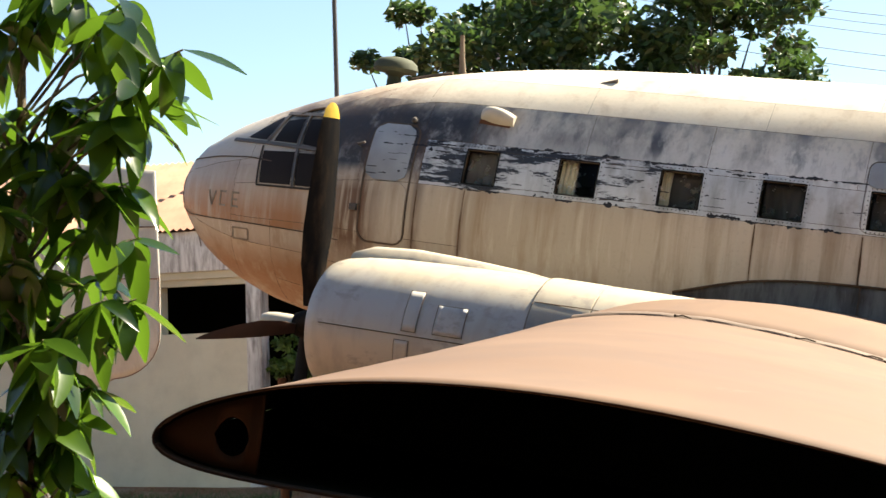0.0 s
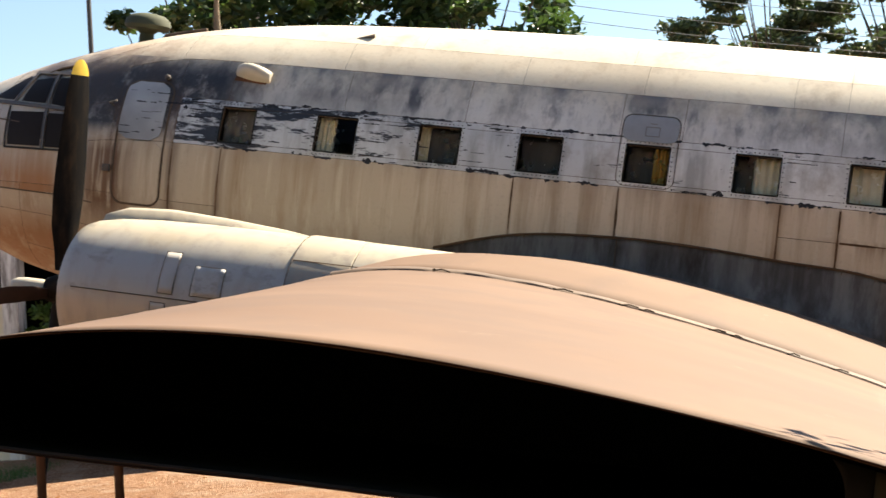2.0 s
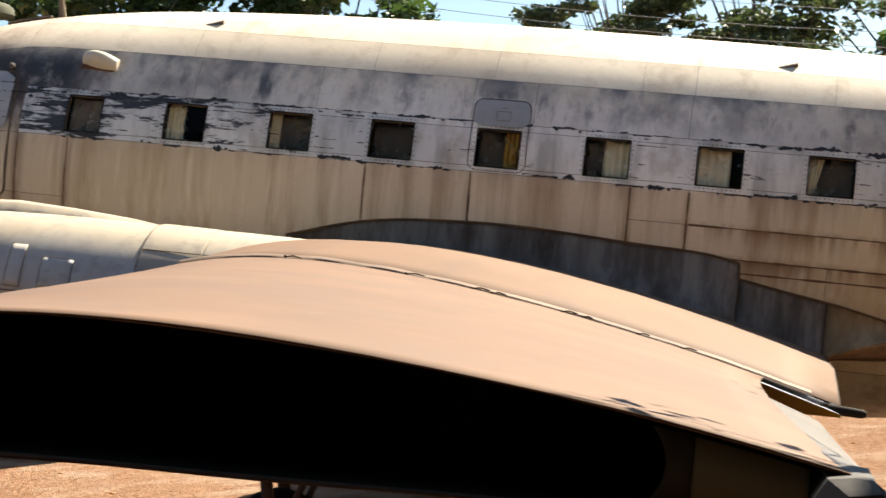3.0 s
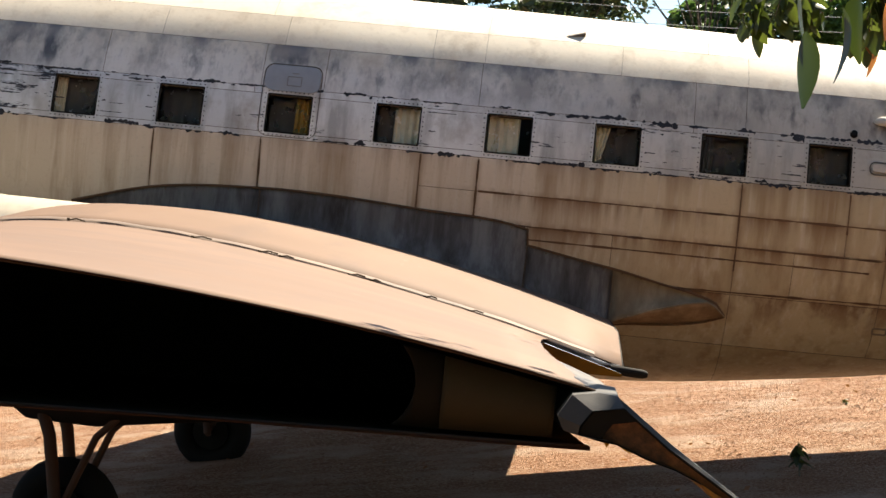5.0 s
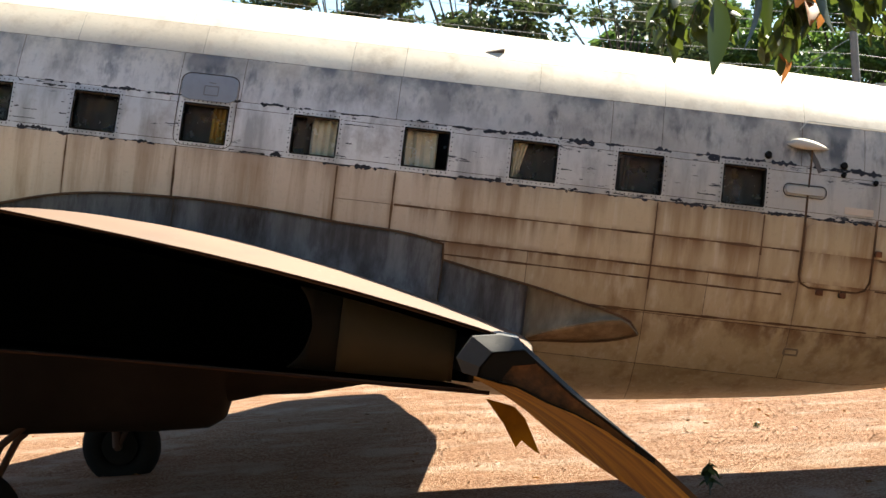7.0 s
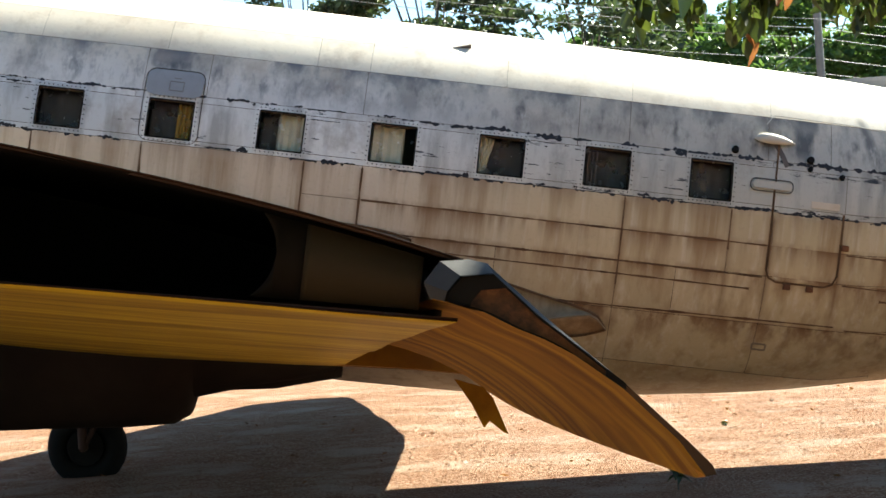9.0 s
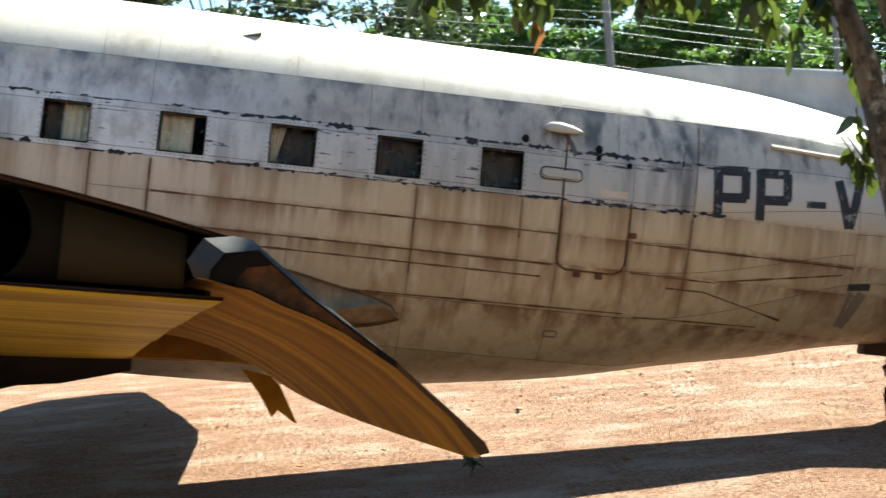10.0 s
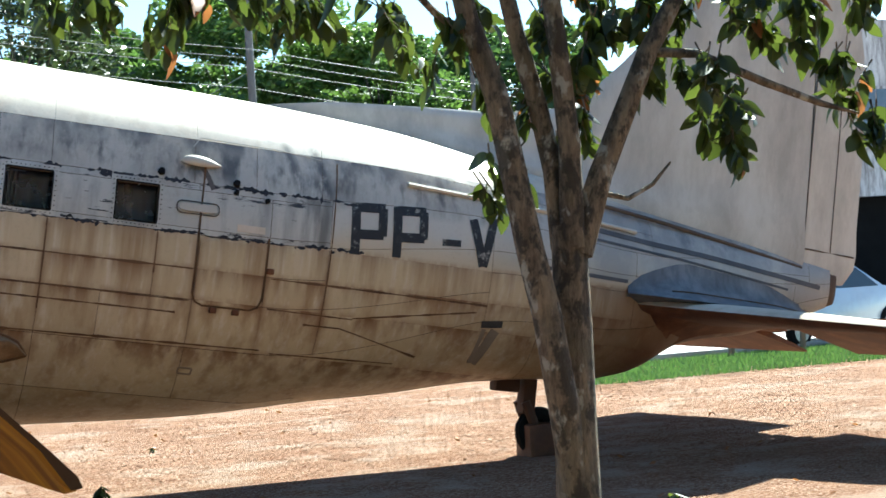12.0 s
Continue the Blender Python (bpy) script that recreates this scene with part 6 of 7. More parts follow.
# ---- near leaves and the multi-stemmed tree ----
def leaf_mesh(name, L, W, mat, droop=0.25, fold=0.25, n=6):
    """A pointed leaf along +x with a folded midrib and a drooping tip."""
    verts, faces = [], []
    for i in range(n + 1):
        s = i / n
        w = W * 0.5 * math.sin(math.pi * min(1, s**0.8)) ** 0.75 if 0 < i < n else 0.004
        x = L * s
        z = -droop * L * s * s
        verts += [(x, -w, z + fold * w), (x, 0, z), (x, w, z + fold * w)]
    for i in range(n):
        a = 3 * i
        faces += [(a, a + 3, a + 4, a + 1), (a + 1, a + 4, a + 5, a + 2)]
    me = bpy.data.meshes.new(name)
    me.from_pydata(verts, [], faces)
    me.materials.append(mat)
    for p in me.polygons:
        p.use_smooth = True
    return me


LEAF_A = [leaf_mesh("leaf", 0.215, 0.085, LEAFNEAR, d, f) for d, f in ((0.2, 0.25), (0.45, 0.35), (0.1, 0.15))]
LEAF_B = [leaf_mesh("leaf", 0.115, 0.068, LEAFTREE, d, f) for d, f in ((0.25, 0.25), (0.55, 0.4), (0.1, -0.3))]
LEAF_D = [leaf_mesh("leaf", 0.17, 0.068, LEAFSHADE, d, f) for d, f in ((0.15, 0.25), (0.3, 0.45))]
LEAF_C = [leaf_mesh("leaf", 0.13, 0.075, LEAFDRY, 0.5, 0.5)]


def put_leaf(parent, meshes, p, yaw, pitch, roll, scale, rnd):
    ob = new("leaf", rnd.choice(meshes))
    ob.parent = parent
    ob.matrix_basis = Matrix.LocRotScale(p, Euler((radians(roll), radians(pitch), radians(yaw))), (scale,) * 3)
    return ob


def spray(parent, bm, rnd, a, b, count, meshes, scale, droop=25, spread=360, r=0.004):
    """A twig from a to b with leaves along it, thicker towards its end."""
    a, b = Vector(a), Vector(b)
    mid = a.lerp(b, 0.5) + Vector((0, 0, 0.08 * (b - a).length))
    tube(bm, [a, mid, b], [r, r * 0.7, r * 0.3], 5)
    for i in range(count):
        f = 0.25 + 0.75 * (i + 0.5) / count
        p = (1 - f) ** 2 * a + 2 * f * (1 - f) * mid + f * f * b
        put_leaf(parent, meshes, p, rnd.uniform(0, spread), droop + rnd.uniform(-45, 42), rnd.uniform(-60, 60), scale * rnd.uniform(0.55, 1.2), rnd)


def near_shrub():
    rnd = random.Random(21)
    sh = empty("young_tree", pose(0, 0, 0), "leafy young tree with glossy drooping leaves", "tree")
    bm = bmesh.new()
    base = Vector((6.95, -11.95, 0))
    tube(bm, [base, base + Vector((0.03, 0, 1.3)), base + Vector((-0.02, 0.05, 2.6)), base + Vector((0.05, 0, 3.5))], [0.04, 0.034, 0.024, 0.006], 9)
    # whorls of long leaves at the twigs' ends: (offset along x, height)
    heads = [(0.16, 3.42), (0.34, 3.38), (0.46, 3.30), (0.58, 3.22), (0.50, 3.10), (0.30, 3.24), (0.10, 3.28), (0.20, 3.10), (0.34, 3.04), (0.46, 2.95), (0.04, 3.05),
             (0.12, 2.92), (0.26, 2.86), (0.36, 2.80), (0.02, 2.80), (0.14, 2.72), (0.28, 2.66), (0.05, 2.60), (0.17, 2.54), (0.26, 2.48), (0.02, 2.44), (0.12, 2.38), (0.24, 2.32),
             (0.05, 2.26), (0.17, 2.22), (0.08, 2.12), (0.02, 2.02), (0.12, 2.0), (0.06, 1.9), (-0.1, 3.3), (-0.12, 3.0), (-0.1, 2.7), (-0.12, 2.4), (-0.1, 2.1), (-0.25, 3.1), (-0.25, 2.6), (-0.25, 2.2)]
    for hx, hz in heads:
        for rep in range(2):
            dy = rnd.uniform(-0.30, 0.30) if rep else rnd.uniform(-0.1, 0.1)
            e = base + Vector((hx + rnd.uniform(-0.05, 0.05), dy, hz + rnd.uniform(-0.04, 0.05)))
            s = base + Vector((0.02, 0, hz - 0.16 - 0.25 * abs(hx)))
            mid = s.lerp(e, 0.55) + Vector((0, 0, 0.04))
            tube(bm, [s, mid, e], [0.006, 0.005, 0.003], 5)
            turn = rnd.uniform(0, 360)
            for i in range(rnd.randint(6, 8)):
                q = e.lerp(mid, 0.05 * i)
                put_leaf(sh, LEAF_A, q, turn + i * 137.5 + rnd.uniform(-15, 15), rnd.uniform(5, 62), rnd.uniform(-35, 35), rnd.uniform(0.65, 1.1), rnd)
    part("trunk", bm, BARK, sh, "thin stem with twigs")


near_shrub()


def stem_tree():
    rnd = random.Random(8)
    t = empty("multi_stemmed_tree", pose(0, 0, 0), "small tree with mottled forking stems and drooping leaves", "tree")
    y = -8.5
    stems = STEMS
    bm = bmesh.new()
    for pts, rad in stems:
        tube(bm, [Vector((x, y + dy, z)) for x, dy, z in pts], rad, 12)
    part("trunk", bm, BARK, t, "mottled grey-brown forking stems")
    bm = bmesh.new()
    for a, b, k in TWIGS:
        spray(t, bm, rnd, a, b, k, LEAF_B if rnd.random() < 0.88 else LEAF_B + LEAF_B + LEAF_C, 1.0, 50, 360, 0.005)
    tagged(part("twig", bm, BARK, t), kind="stuff")
    return t


STEMS = [
    ([(13.50, 0, -0.05), (13.52, 0, 0.5), (13.53, 0, 1.0), (13.55, 0, 1.5), (13.57, 0.02, 1.95)], [0.125, 0.105, 0.098, 0.09, 0.08]),
    ([(13.49, -0.04, 0.75), (13.45, -0.07, 1.13), (13.40, -0.07, 1.54), (13.34, -0.06, 1.86), (13.28, -0.05, 2.27), (13.23, -0.05, 2.56), (13.14, 0, 2.9), (13.0, 0, 3.6), (12.9, 0, 4.6)], [0.06, 0.072, 0.07, 0.066, 0.062, 0.056, 0.05, 0.04, 0.015]),
    ([(13.55, 0.05, 1.85), (13.53, 0.06, 2.21), (13.48, 0.08, 2.52), (13.41, 0.1, 2.84), (13.3, 0.2, 3.6), (13.2, 0.3, 4.6)], [0.06, 0.05, 0.046, 0.042, 0.03, 0.015]),
    ([(13.57, -0.02, 1.85), (13.58, -0.03, 2.34), (13.56, -0.03, 2.68), (13.53, -0.05, 2.99), (13.5, -0.1, 3.8), (13.5, -0.2, 4.8)], [0.06, 0.05, 0.048, 0.043, 0.035, 0.015]),
    ([(13.60, 0.0, 1.82), (13.74, 0.0, 2.18), (13.88, 0.0, 2.46), (14.01, 0.0, 2.72), (14.18, 0.0, 2.99), (14.4, 0.1, 3.6), (14.6, 0.1, 4.6)], [0.07, 0.058, 0.052, 0.048, 0.042, 0.03, 0.012]),
    ([(14.02, 0, 2.74), (14.25, -0.05, 2.72), (14.57, -0.1, 2.57), (14.87, -0.1, 2.46), (15.06, -0.1, 2.41)], [0.025, 0.022, 0.02, 0.016, 0.006]),
    ([(13.70, 0, 2.1), (13.87, 0, 2.06), (14.0, 0, 2.12), (14.1, 0, 2.22)], [0.014, 0.012, 0.01, 0.005]),
    ([(13.16, 0, 2.84), (13.01, -0.02, 2.9), (12.88, -0.05, 3.02), (12.4, -0.1, 3.15), (11.8, -0.1, 3.12)], [0.024, 0.02, 0.016, 0.012, 0.006]),
]
# where the foliage hangs: x, z, leaves
CLUMPS = [(11.34, 3.02, 8), (11.62, 2.97, 8), (11.81, 2.92, 9), (11.96, 2.98, 6), (12.28, 2.95, 9), (12.4, 2.93, 8), (12.6, 2.86, 9), (12.74, 2.82, 8), (12.85, 2.86, 8), (13.03, 2.76, 7), (11.8, 2.84, 7), (11.45, 2.98, 7), (12.05, 3.0, 7), (12.5, 2.98, 7), (13.0, 2.68, 6), (13.62, 2.92, 10), (13.9, 2.82, 10), (13.5, 2.78, 9), (13.66, 2.62, 9), (13.8, 2.75, 12), (14.05, 2.88, 12), (13.42, 2.55, 7), (13.35, 2.92, 9), (14.1, 2.72, 10), (13.95, 2.95, 11), (14.44, 2.2, 9), (14.84, 2.87, 9), (14.95, 2.75, 8), (15.19, 2.2, 9), (14.62, 2.93, 8),
          (13.39, 2.02, 7), (13.42, 2.15, 6), (13.36, 2.4, 8), (13.72, 2.52, 12), (13.78, 2.35, 9), (13.91, 2.60, 12), (13.7, 2.2, 7), (14.15, 2.64, 14), (14.25, 2.55, 12), (14.40, 2.58, 13),
          (14.42, 2.34, 13), (14.5, 2.45, 9), (14.64, 2.34, 6), (14.70, 2.75, 9), (14.89, 2.75, 8), (15.0, 2.55, 8), (15.22, 2.48, 10), (15.23, 2.26, 10), (15.19, 2.89, 10), (15.05, 2.9, 8), (14.3, 2.85, 10), (14.55, 2.9, 9)]
TWIGS = []
_r = random.Random(77)
for x, z, k in CLUMPS:
    dy = _r.uniform(-0.1, 0.5)
    for _ in range(3):
        TWIGS.append(((x + _r.uniform(-0.15, 0.15), -8.5 + dy, z + 0.22), (x + _r.uniform(-0.08, 0.08), -8.5 + dy + _r.uniform(-0.1, 0.1), z + _r.uniform(-0.05, 0.08)), k))
for _ in range(60):
    a = _r.uniform(0, math.tau)
    z = _r.uniform(3.3, 4.8)
    r = _r.uniform(0.5, 1.9)
    s = (13.4 + 0.3 * math.cos(a), -8.5 + 0.3 * math.sin(a), z - 0.35)
    e = (13.4 + r * math.cos(a), -8.5 + r * math.sin(a), z + _r.uniform(-0.25, 0.2))
    TWIGS.append((s, e, _r.randint(4, 8)))
stem_tree()


# hanging spray close to the camera
def hanging_spray():
    rnd = random.Random(4)
    t = empty("overhanging_branch", pose(0, 0, 0), "drooping branch with large green leaves above", "branch")
    bm = bmesh.new()
    p = Vector((10.93, -12.6, 2.52))
    tube(bm, [(13.30, -8.6, 3.7), (12.9, -9.8, 4.0), (12.4, -11.2, 3.85), (11.9, -12.1, 3.3), (11.4, -12.5, 2.85), p], [0.035, 0.03, 0.026, 0.02, 0.014, 0.006], 6)
    for k in range(13):
        a = Vector((12.6, -10.7, 3.93)).lerp(Vector((12.2, -11.6, 3.68)), rnd.random())
        e = Vector((12.05, -12.22, 3.88)) + Vector((rnd.uniform(-0.3, 0.5), rnd.uniform(-0.22, 0.22), rnd.uniform(-0.15, 0.35)))
        spray(t, bm, rnd, a, e, 9, LEAF_A, 0.9, 40)
    for k in range(22):
        foot = plane_pose() @ Vector((rnd.uniform(9.0, 9.55), rnd.uniform(-13.5, -13.05), 3.53))
        put_leaf(t, LEAF_D, foot + Vector((0.72, 0.74, 1.0)) * rnd.uniform(1.02, 1.3), rnd.uniform(0, 360), rnd.uniform(10, 60), rnd.uniform(-50, 50), rnd.uniform(0.5, 0.9), rnd)
    tube(bm, [(11.9, -12.1, 3.3), (11.3, -12.3, 3.22), (10.75, -12.55, 3.08)], [0.012, 0.008, 0.003], 5)
    tube(bm, [(11.4, -12.5, 2.85), (11.36, -12.6, 2.55), (11.35, -12.6, 2.38)], [0.01, 0.006, 0.003], 5)
    part("twig", bm, BARK, t)
    for x, z, yaw, pitch, roll, k, kind in ((10.88, 2.56, 180, 82, 10, 0.85, LEAF_D), (10.875, 2.46, 100, 88, 60, 0.9, LEAF_D), (10.95, 2.50, 20, 84, 25, 0.85, LEAF_D), (10.99, 2.53, 200, 74, -20, 0.8, LEAF_D),
                                             (11.05, 2.52, 60, 85, 10, 0.7, LEAF_C), (11.10, 2.50, 170, 80, 30, 0.7, LEAF_D), (11.31, 2.42, 150, 85, 0, 0.8, LEAF_D), (11.36, 2.40, 40, 85, 30, 0.85, LEAF_D), (11.42, 2.42, 90, 80, 0, 0.7, LEAF_D)):
        put_leaf(t, kind, Vector((x, -12.6 + rnd.uniform(-0.03, 0.03), z)), yaw, pitch, roll, k, rnd)


hanging_spray()


# ---- detached rudder standing by the shed ----
def old_rudder():
    r = empty("spare_rudder", pose(0, 0, 0), "weathered grey aircraft rudder propped before the shed", "rudder")
    y = 4.0
    out = [(-3.85, 5.14), (-2.55, 4.95), (-2.515, 3.48), (-2.52, 2.83)]
    for i in range(9):
        a = radians(90 * i / 8)
        out.append((-3.28 + 0.76 * math.cos(a), 2.70 - 0.62 * math.sin(a)))
    out += [(-3.68, 1.91), (-3.85, 1.94)]
    bm = bmesh.new()
    mx, mz = -3.2, 3.5
    loft(bm, [[Vector((mx + (x - mx) * k, y + dy, mz + (z - mz) * k)) for x, z in out] for dy, k in ((-0.045, 0.93), (-0.012, 0.995), (0.0, 1.0), (0.012, 0.995), (0.045, 0.93))])
    part("panel", bm, FINPAINT, r, "pale grey skin with rounded lower corner")
    bm = bmesh.new()
    for (a, b) in (((-2.86, 4.98), (-2.875, 3.48)), ((-3.83, 3.50), (-2.52, 3.44)), ((-2.87, 4.18), (-2.52, 4.16))):
        tube(bm, [Vector((a[0], y - 0.052, a[1])), Vector((b[0], y - 0.052, b[1]))], 0.008, 5)
    tube(bm, [Vector((x, y - 0.015, z)) for x, z in out[2:]], 0.006, 6)
    part("seam", bm, RUSTY, r)
    bm = bmesh.new()
    tube(bm, [Vector((-4.5, y + 0.1, 0.0)), Vector((-4.5, y + 0.1, 4.9))], 0.05, 8)
    for z in (2.5, 4.5):
        tube(bm, [Vector((-4.5, y + 0.1, z)), Vector((-3.6, y + 0.06, z))], 0.03, 8)
    part("stand", bm, CONCRETE, r, "pale post holding the rudder")


old_rudder()


# ---- car, grass, fence by the road ----
def build_car():
    c = empty("parked_car", pose(27.2, 12.3, 0, 0, 0, 200), "silver parked car with large windscreen", "car")
    side = [(-2.0, 0.35), (-2.05, 0.7), (-1.9, 0.92), (-1.2, 1.0), (-0.55, 1.42), (0.7, 1.45), (1.5, 1.08), (1.95, 0.95), (2.05, 0.6), (2.0, 0.35)]
    bm = bmesh.new()
    rings = []
    for y, k in ((-0.82, 0.93), (-0.78, 1.0), (0.0, 1.02), (0.78, 1.0), (0.82, 0.93)):
        rings.append([Vector((x * (0.97 if abs(y) > 0.8 else 1), y * (0.80 if z > 1.2 else 1), z * (k if z > 0.5 else 1))) for x, z in side])
    loft(bm, rings)
    part("body", bm, CARPAINT, c, "silver body")
    bm = bmesh.new()
    for q in ([(-1.22, -0.66, 1.02), (-1.22, 0.66, 1.02), (-0.62, 0.58, 1.41), (-0.62, -0.58, 1.41)], [(0.78, -0.58, 1.43), (0.78, 0.58, 1.43), (1.45, 0.66, 1.12), (1.45, -0.66, 1.12)]):
        bm.faces.new([bm.verts.new(Vector(p) + Vector((0, 0, 0.012))) for p in q])
    for s in (-1, 1):
        bm.faces.new([bm.verts.new((x, s * y, z)) for x, y, z in ((-1.05, 0.80, 1.0), (1.3, 0.80, 1.02), (0.75, 0.70, 1.36), (-0.55, 0.70, 1.36))])
    part("window", bm, CARGLASS, c, "dark glazing")
    for x in (-1.3, 1.3):
        for s in (-1, 1):
            bm = bmesh.new()
            wheel(bm, (x, s * 0.78, 0.31), 0.23, 0.085, 20, 8)
            w = part("wheel", bm, RUBBER, c, "black tyre")
            bm = bmesh.new()
            tube(bm, [(x, s * 0.74, 0.31), (x, s * 0.86, 0.31)], 0.2, 16)
            part("rim", bm, ALLOY, w, "alloy rim")


build_car()


def grass_strip(name, x0, x1, y0, y1, n, seed, z=0.0, h=0.09):
    rng = np.random.default_rng(seed)
    p = np.stack([rng.uniform(x0, x1, n), rng.uniform(y0, y1, n), np.full(n, z)], 1)
    a = rng.uniform(0, math.tau, n)
    hh = h * rng.uniform(0.5, 1.2, n)
    side = np.stack([np.cos(a), np.sin(a), np.zeros(n)], 1) * 0.008
    lean = np.stack([np.cos(a + 1.3), np.sin(a + 1.3), np.zeros(n)], 1) * (hh * 0.5)[:, None]
    tip = p + lean + np.stack([np.zeros(n), np.zeros(n), hh], 1)
    v = np.stack([p - side, p + side, tip], 1).reshape(-1, 3)
    f = np.arange(3 * n).reshape(-1, 3)
    ob = from_arrays(name, v, f, GRASS, None, "", 0)
    return tagged(ob, "strip of short green grass", "grass", kind="stuff")


grass_strip("grass", 20.5, 34, 7.0, 11.0, 42000, 2)
grass_strip("grass", -16, -2.2, 4.0, 7.9, 22000, 3, 0.12, 0.14)


def road_edge():
    bm = bmesh.new()
    box(bm, 18, 60, 11.0, 11.2, 0.0, 0.12, 0.01)
    k = part("kerb", bm, CONCRETE, None)
    tagged(k, "pale concrete kerb beside the road", "kerb", kind="structure")
    bm = bmesh.new()
    box(bm, 17, 80, 11.2, 24, -0.04, 0.03)
    k = part("road", bm, PAVING, None)
    tagged(k, "pale sunlit paved road", "road", kind="structure")
    f = empty("low_fence", pose(0, 0, 0), "row of short wooden posts along the grass", "fence")
    for x in (22.6, 24.6, 26.0, 27.4, 29.0, 31.0):
        bm = bmesh.new()
        tube(bm, [(x, 10.6, 0), (x + 0.02, 10.6, 0.42)], [0.06, 0.055], 8)
        part("post", bm, WOODPOST, f)


PAVING = plain("pale_paving", (0.42, 0.40, 0.37), 0.9, 0, 4, 0.2)
road_edge()


def far_building():
    b = empty("office_building", pose(0, 0, 0), "pale building with dark ground floor and blue-grey windows", "building")
    x0, x1, y = 34.0, 60.0, 22.0
    bm = bmesh.new()
    box(bm, x0, x1, y, y + 9, 3.0, 7.5)
    part("wall", bm, WHITEWASH, b, "pale wall")
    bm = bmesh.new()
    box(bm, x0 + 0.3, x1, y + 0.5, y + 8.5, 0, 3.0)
    part("ground_floor", bm, DARKROOM, b, "solid near-black block for the shaded open ground floor")
    for i in range(12):
        x = x0 + 0.6 + i * 2.1
        w = new("window")
        w.parent = b
        bm = bmesh.new()
        box(bm, x, x + 1.4, y - 0.06, y + 0.02, 4.2, 5.8, 0.01)
        part("window_frame", bm, WHITEWASH, w)
        for j in range(2):
            bm = bmesh.new()
            box(bm, x + 0.08 + 0.64 * j, x + 0.68 + 0.64 * j, y - 0.07, y - 0.05, 4.28, 5.72)
            part("pane", bm, BLUEGLASS, w, "blue-grey pane")


BLUEGLASS = plain("blue_grey_glass", (0.10, 0.14, 0.20), 0.15, 0, 5, 0.2, 0.0)
far_building()

# ---- fuselage details ----
def stroke(bm, pts, half, off=0.0075, thick=0.002):
    skin_strip(bm, dense(pts, 0.06), half, off, thick)


def broken_line(name, w, u0, u1, half, seed, dens, label, off=0.0065, parent=None):
    """Ragged remains of a painted line along the side."""
    rnd = random.Random(seed)
    u = u0
    bm = bmesh.new()
    while u < u1:
        L = rnd.choice((0.03, 0.05, 0.08, 0.14, 0.24)) * rnd.uniform(0.7, 1.3)
        if rnd.random() < dens:
            h = half * rnd.uniform(0.4, 1.3)
            dz = rnd.uniform(-0.016, 0.016)
            n = max(3, int(L / 0.013))
            rows = []
            for i in range(n + 1):
                uu = u + L * i / n
                t = h * (0.15 + 1.1 * abs(noise.noise((uu * 31, w * 7, seed)))) * (0.3 if i in (0, n) else 1)
                b = h * (0.15 + 1.1 * abs(noise.noise((uu * 27, w * 7, seed + 9)))) * (0.3 if i in (0, n) else 1)
                rows.append([skin(uu, w + dz + t, off), skin(uu, w + dz - b, off)])
            loft(bm, rows, closed=False, caps=False)
        u += L + rnd.uniform(-0.01, 0.05)
    return tagged(part(name, bm, SCAB, parent or AIR, label), kind="stuff")


SCAB = plain("black_paint_remains", (0.018, 0.019, 0.026), 0.8, 0, 30, 0.5)
broken_line("cheat_line", 4.365, 3.0, 13.5, 0.030, 1, 0.9, "ragged black line under the windows")
broken_line("cheat_line", 4.795, 2.6, 13.6, 0.026, 2, 0.7, "ragged black line over the windows")
broken_line("cheat_line", 4.79, 9.4, 13.4, 0.036, 12, 0.6, "ragged black line over the windows", 0.0072)
broken_line("cheat_line", 4.37, 8.6, 13.4, 0.030, 13, 0.6, "ragged black line under the windows", 0.0072)
broken_line("paint_scab", 4.775, 2.6, 5.9, 0.024, 6, 0.75, "flaked dark paint")
broken_line("paint_scab", 4.70, 2.6, 3.0, 0.03, 3, 0.9, "flaked dark paint")
broken_line("paint_scab", 4.62, 2.6, 3.0, 0.02, 8, 0.9, "flaked dark paint")
for k, u0, u1 in ((1, 3.4, 3.95), (2, 4.38, 4.93), (3, 5.36, 5.86), (6, 8.18, 8.72), (8, 10.08, 10.56), (9, 10.99, 11.47)):
    for j, w in enumerate((4.46, 4.54, 4.62, 4.70)):
        broken_line("paint_scab", w + 0.01 * math.sin(k * 3 + j), u0, u1, 0.011, 20 + 5 * k + j, 0.55 if k < 5 else 0.3, "flaked dark paint")


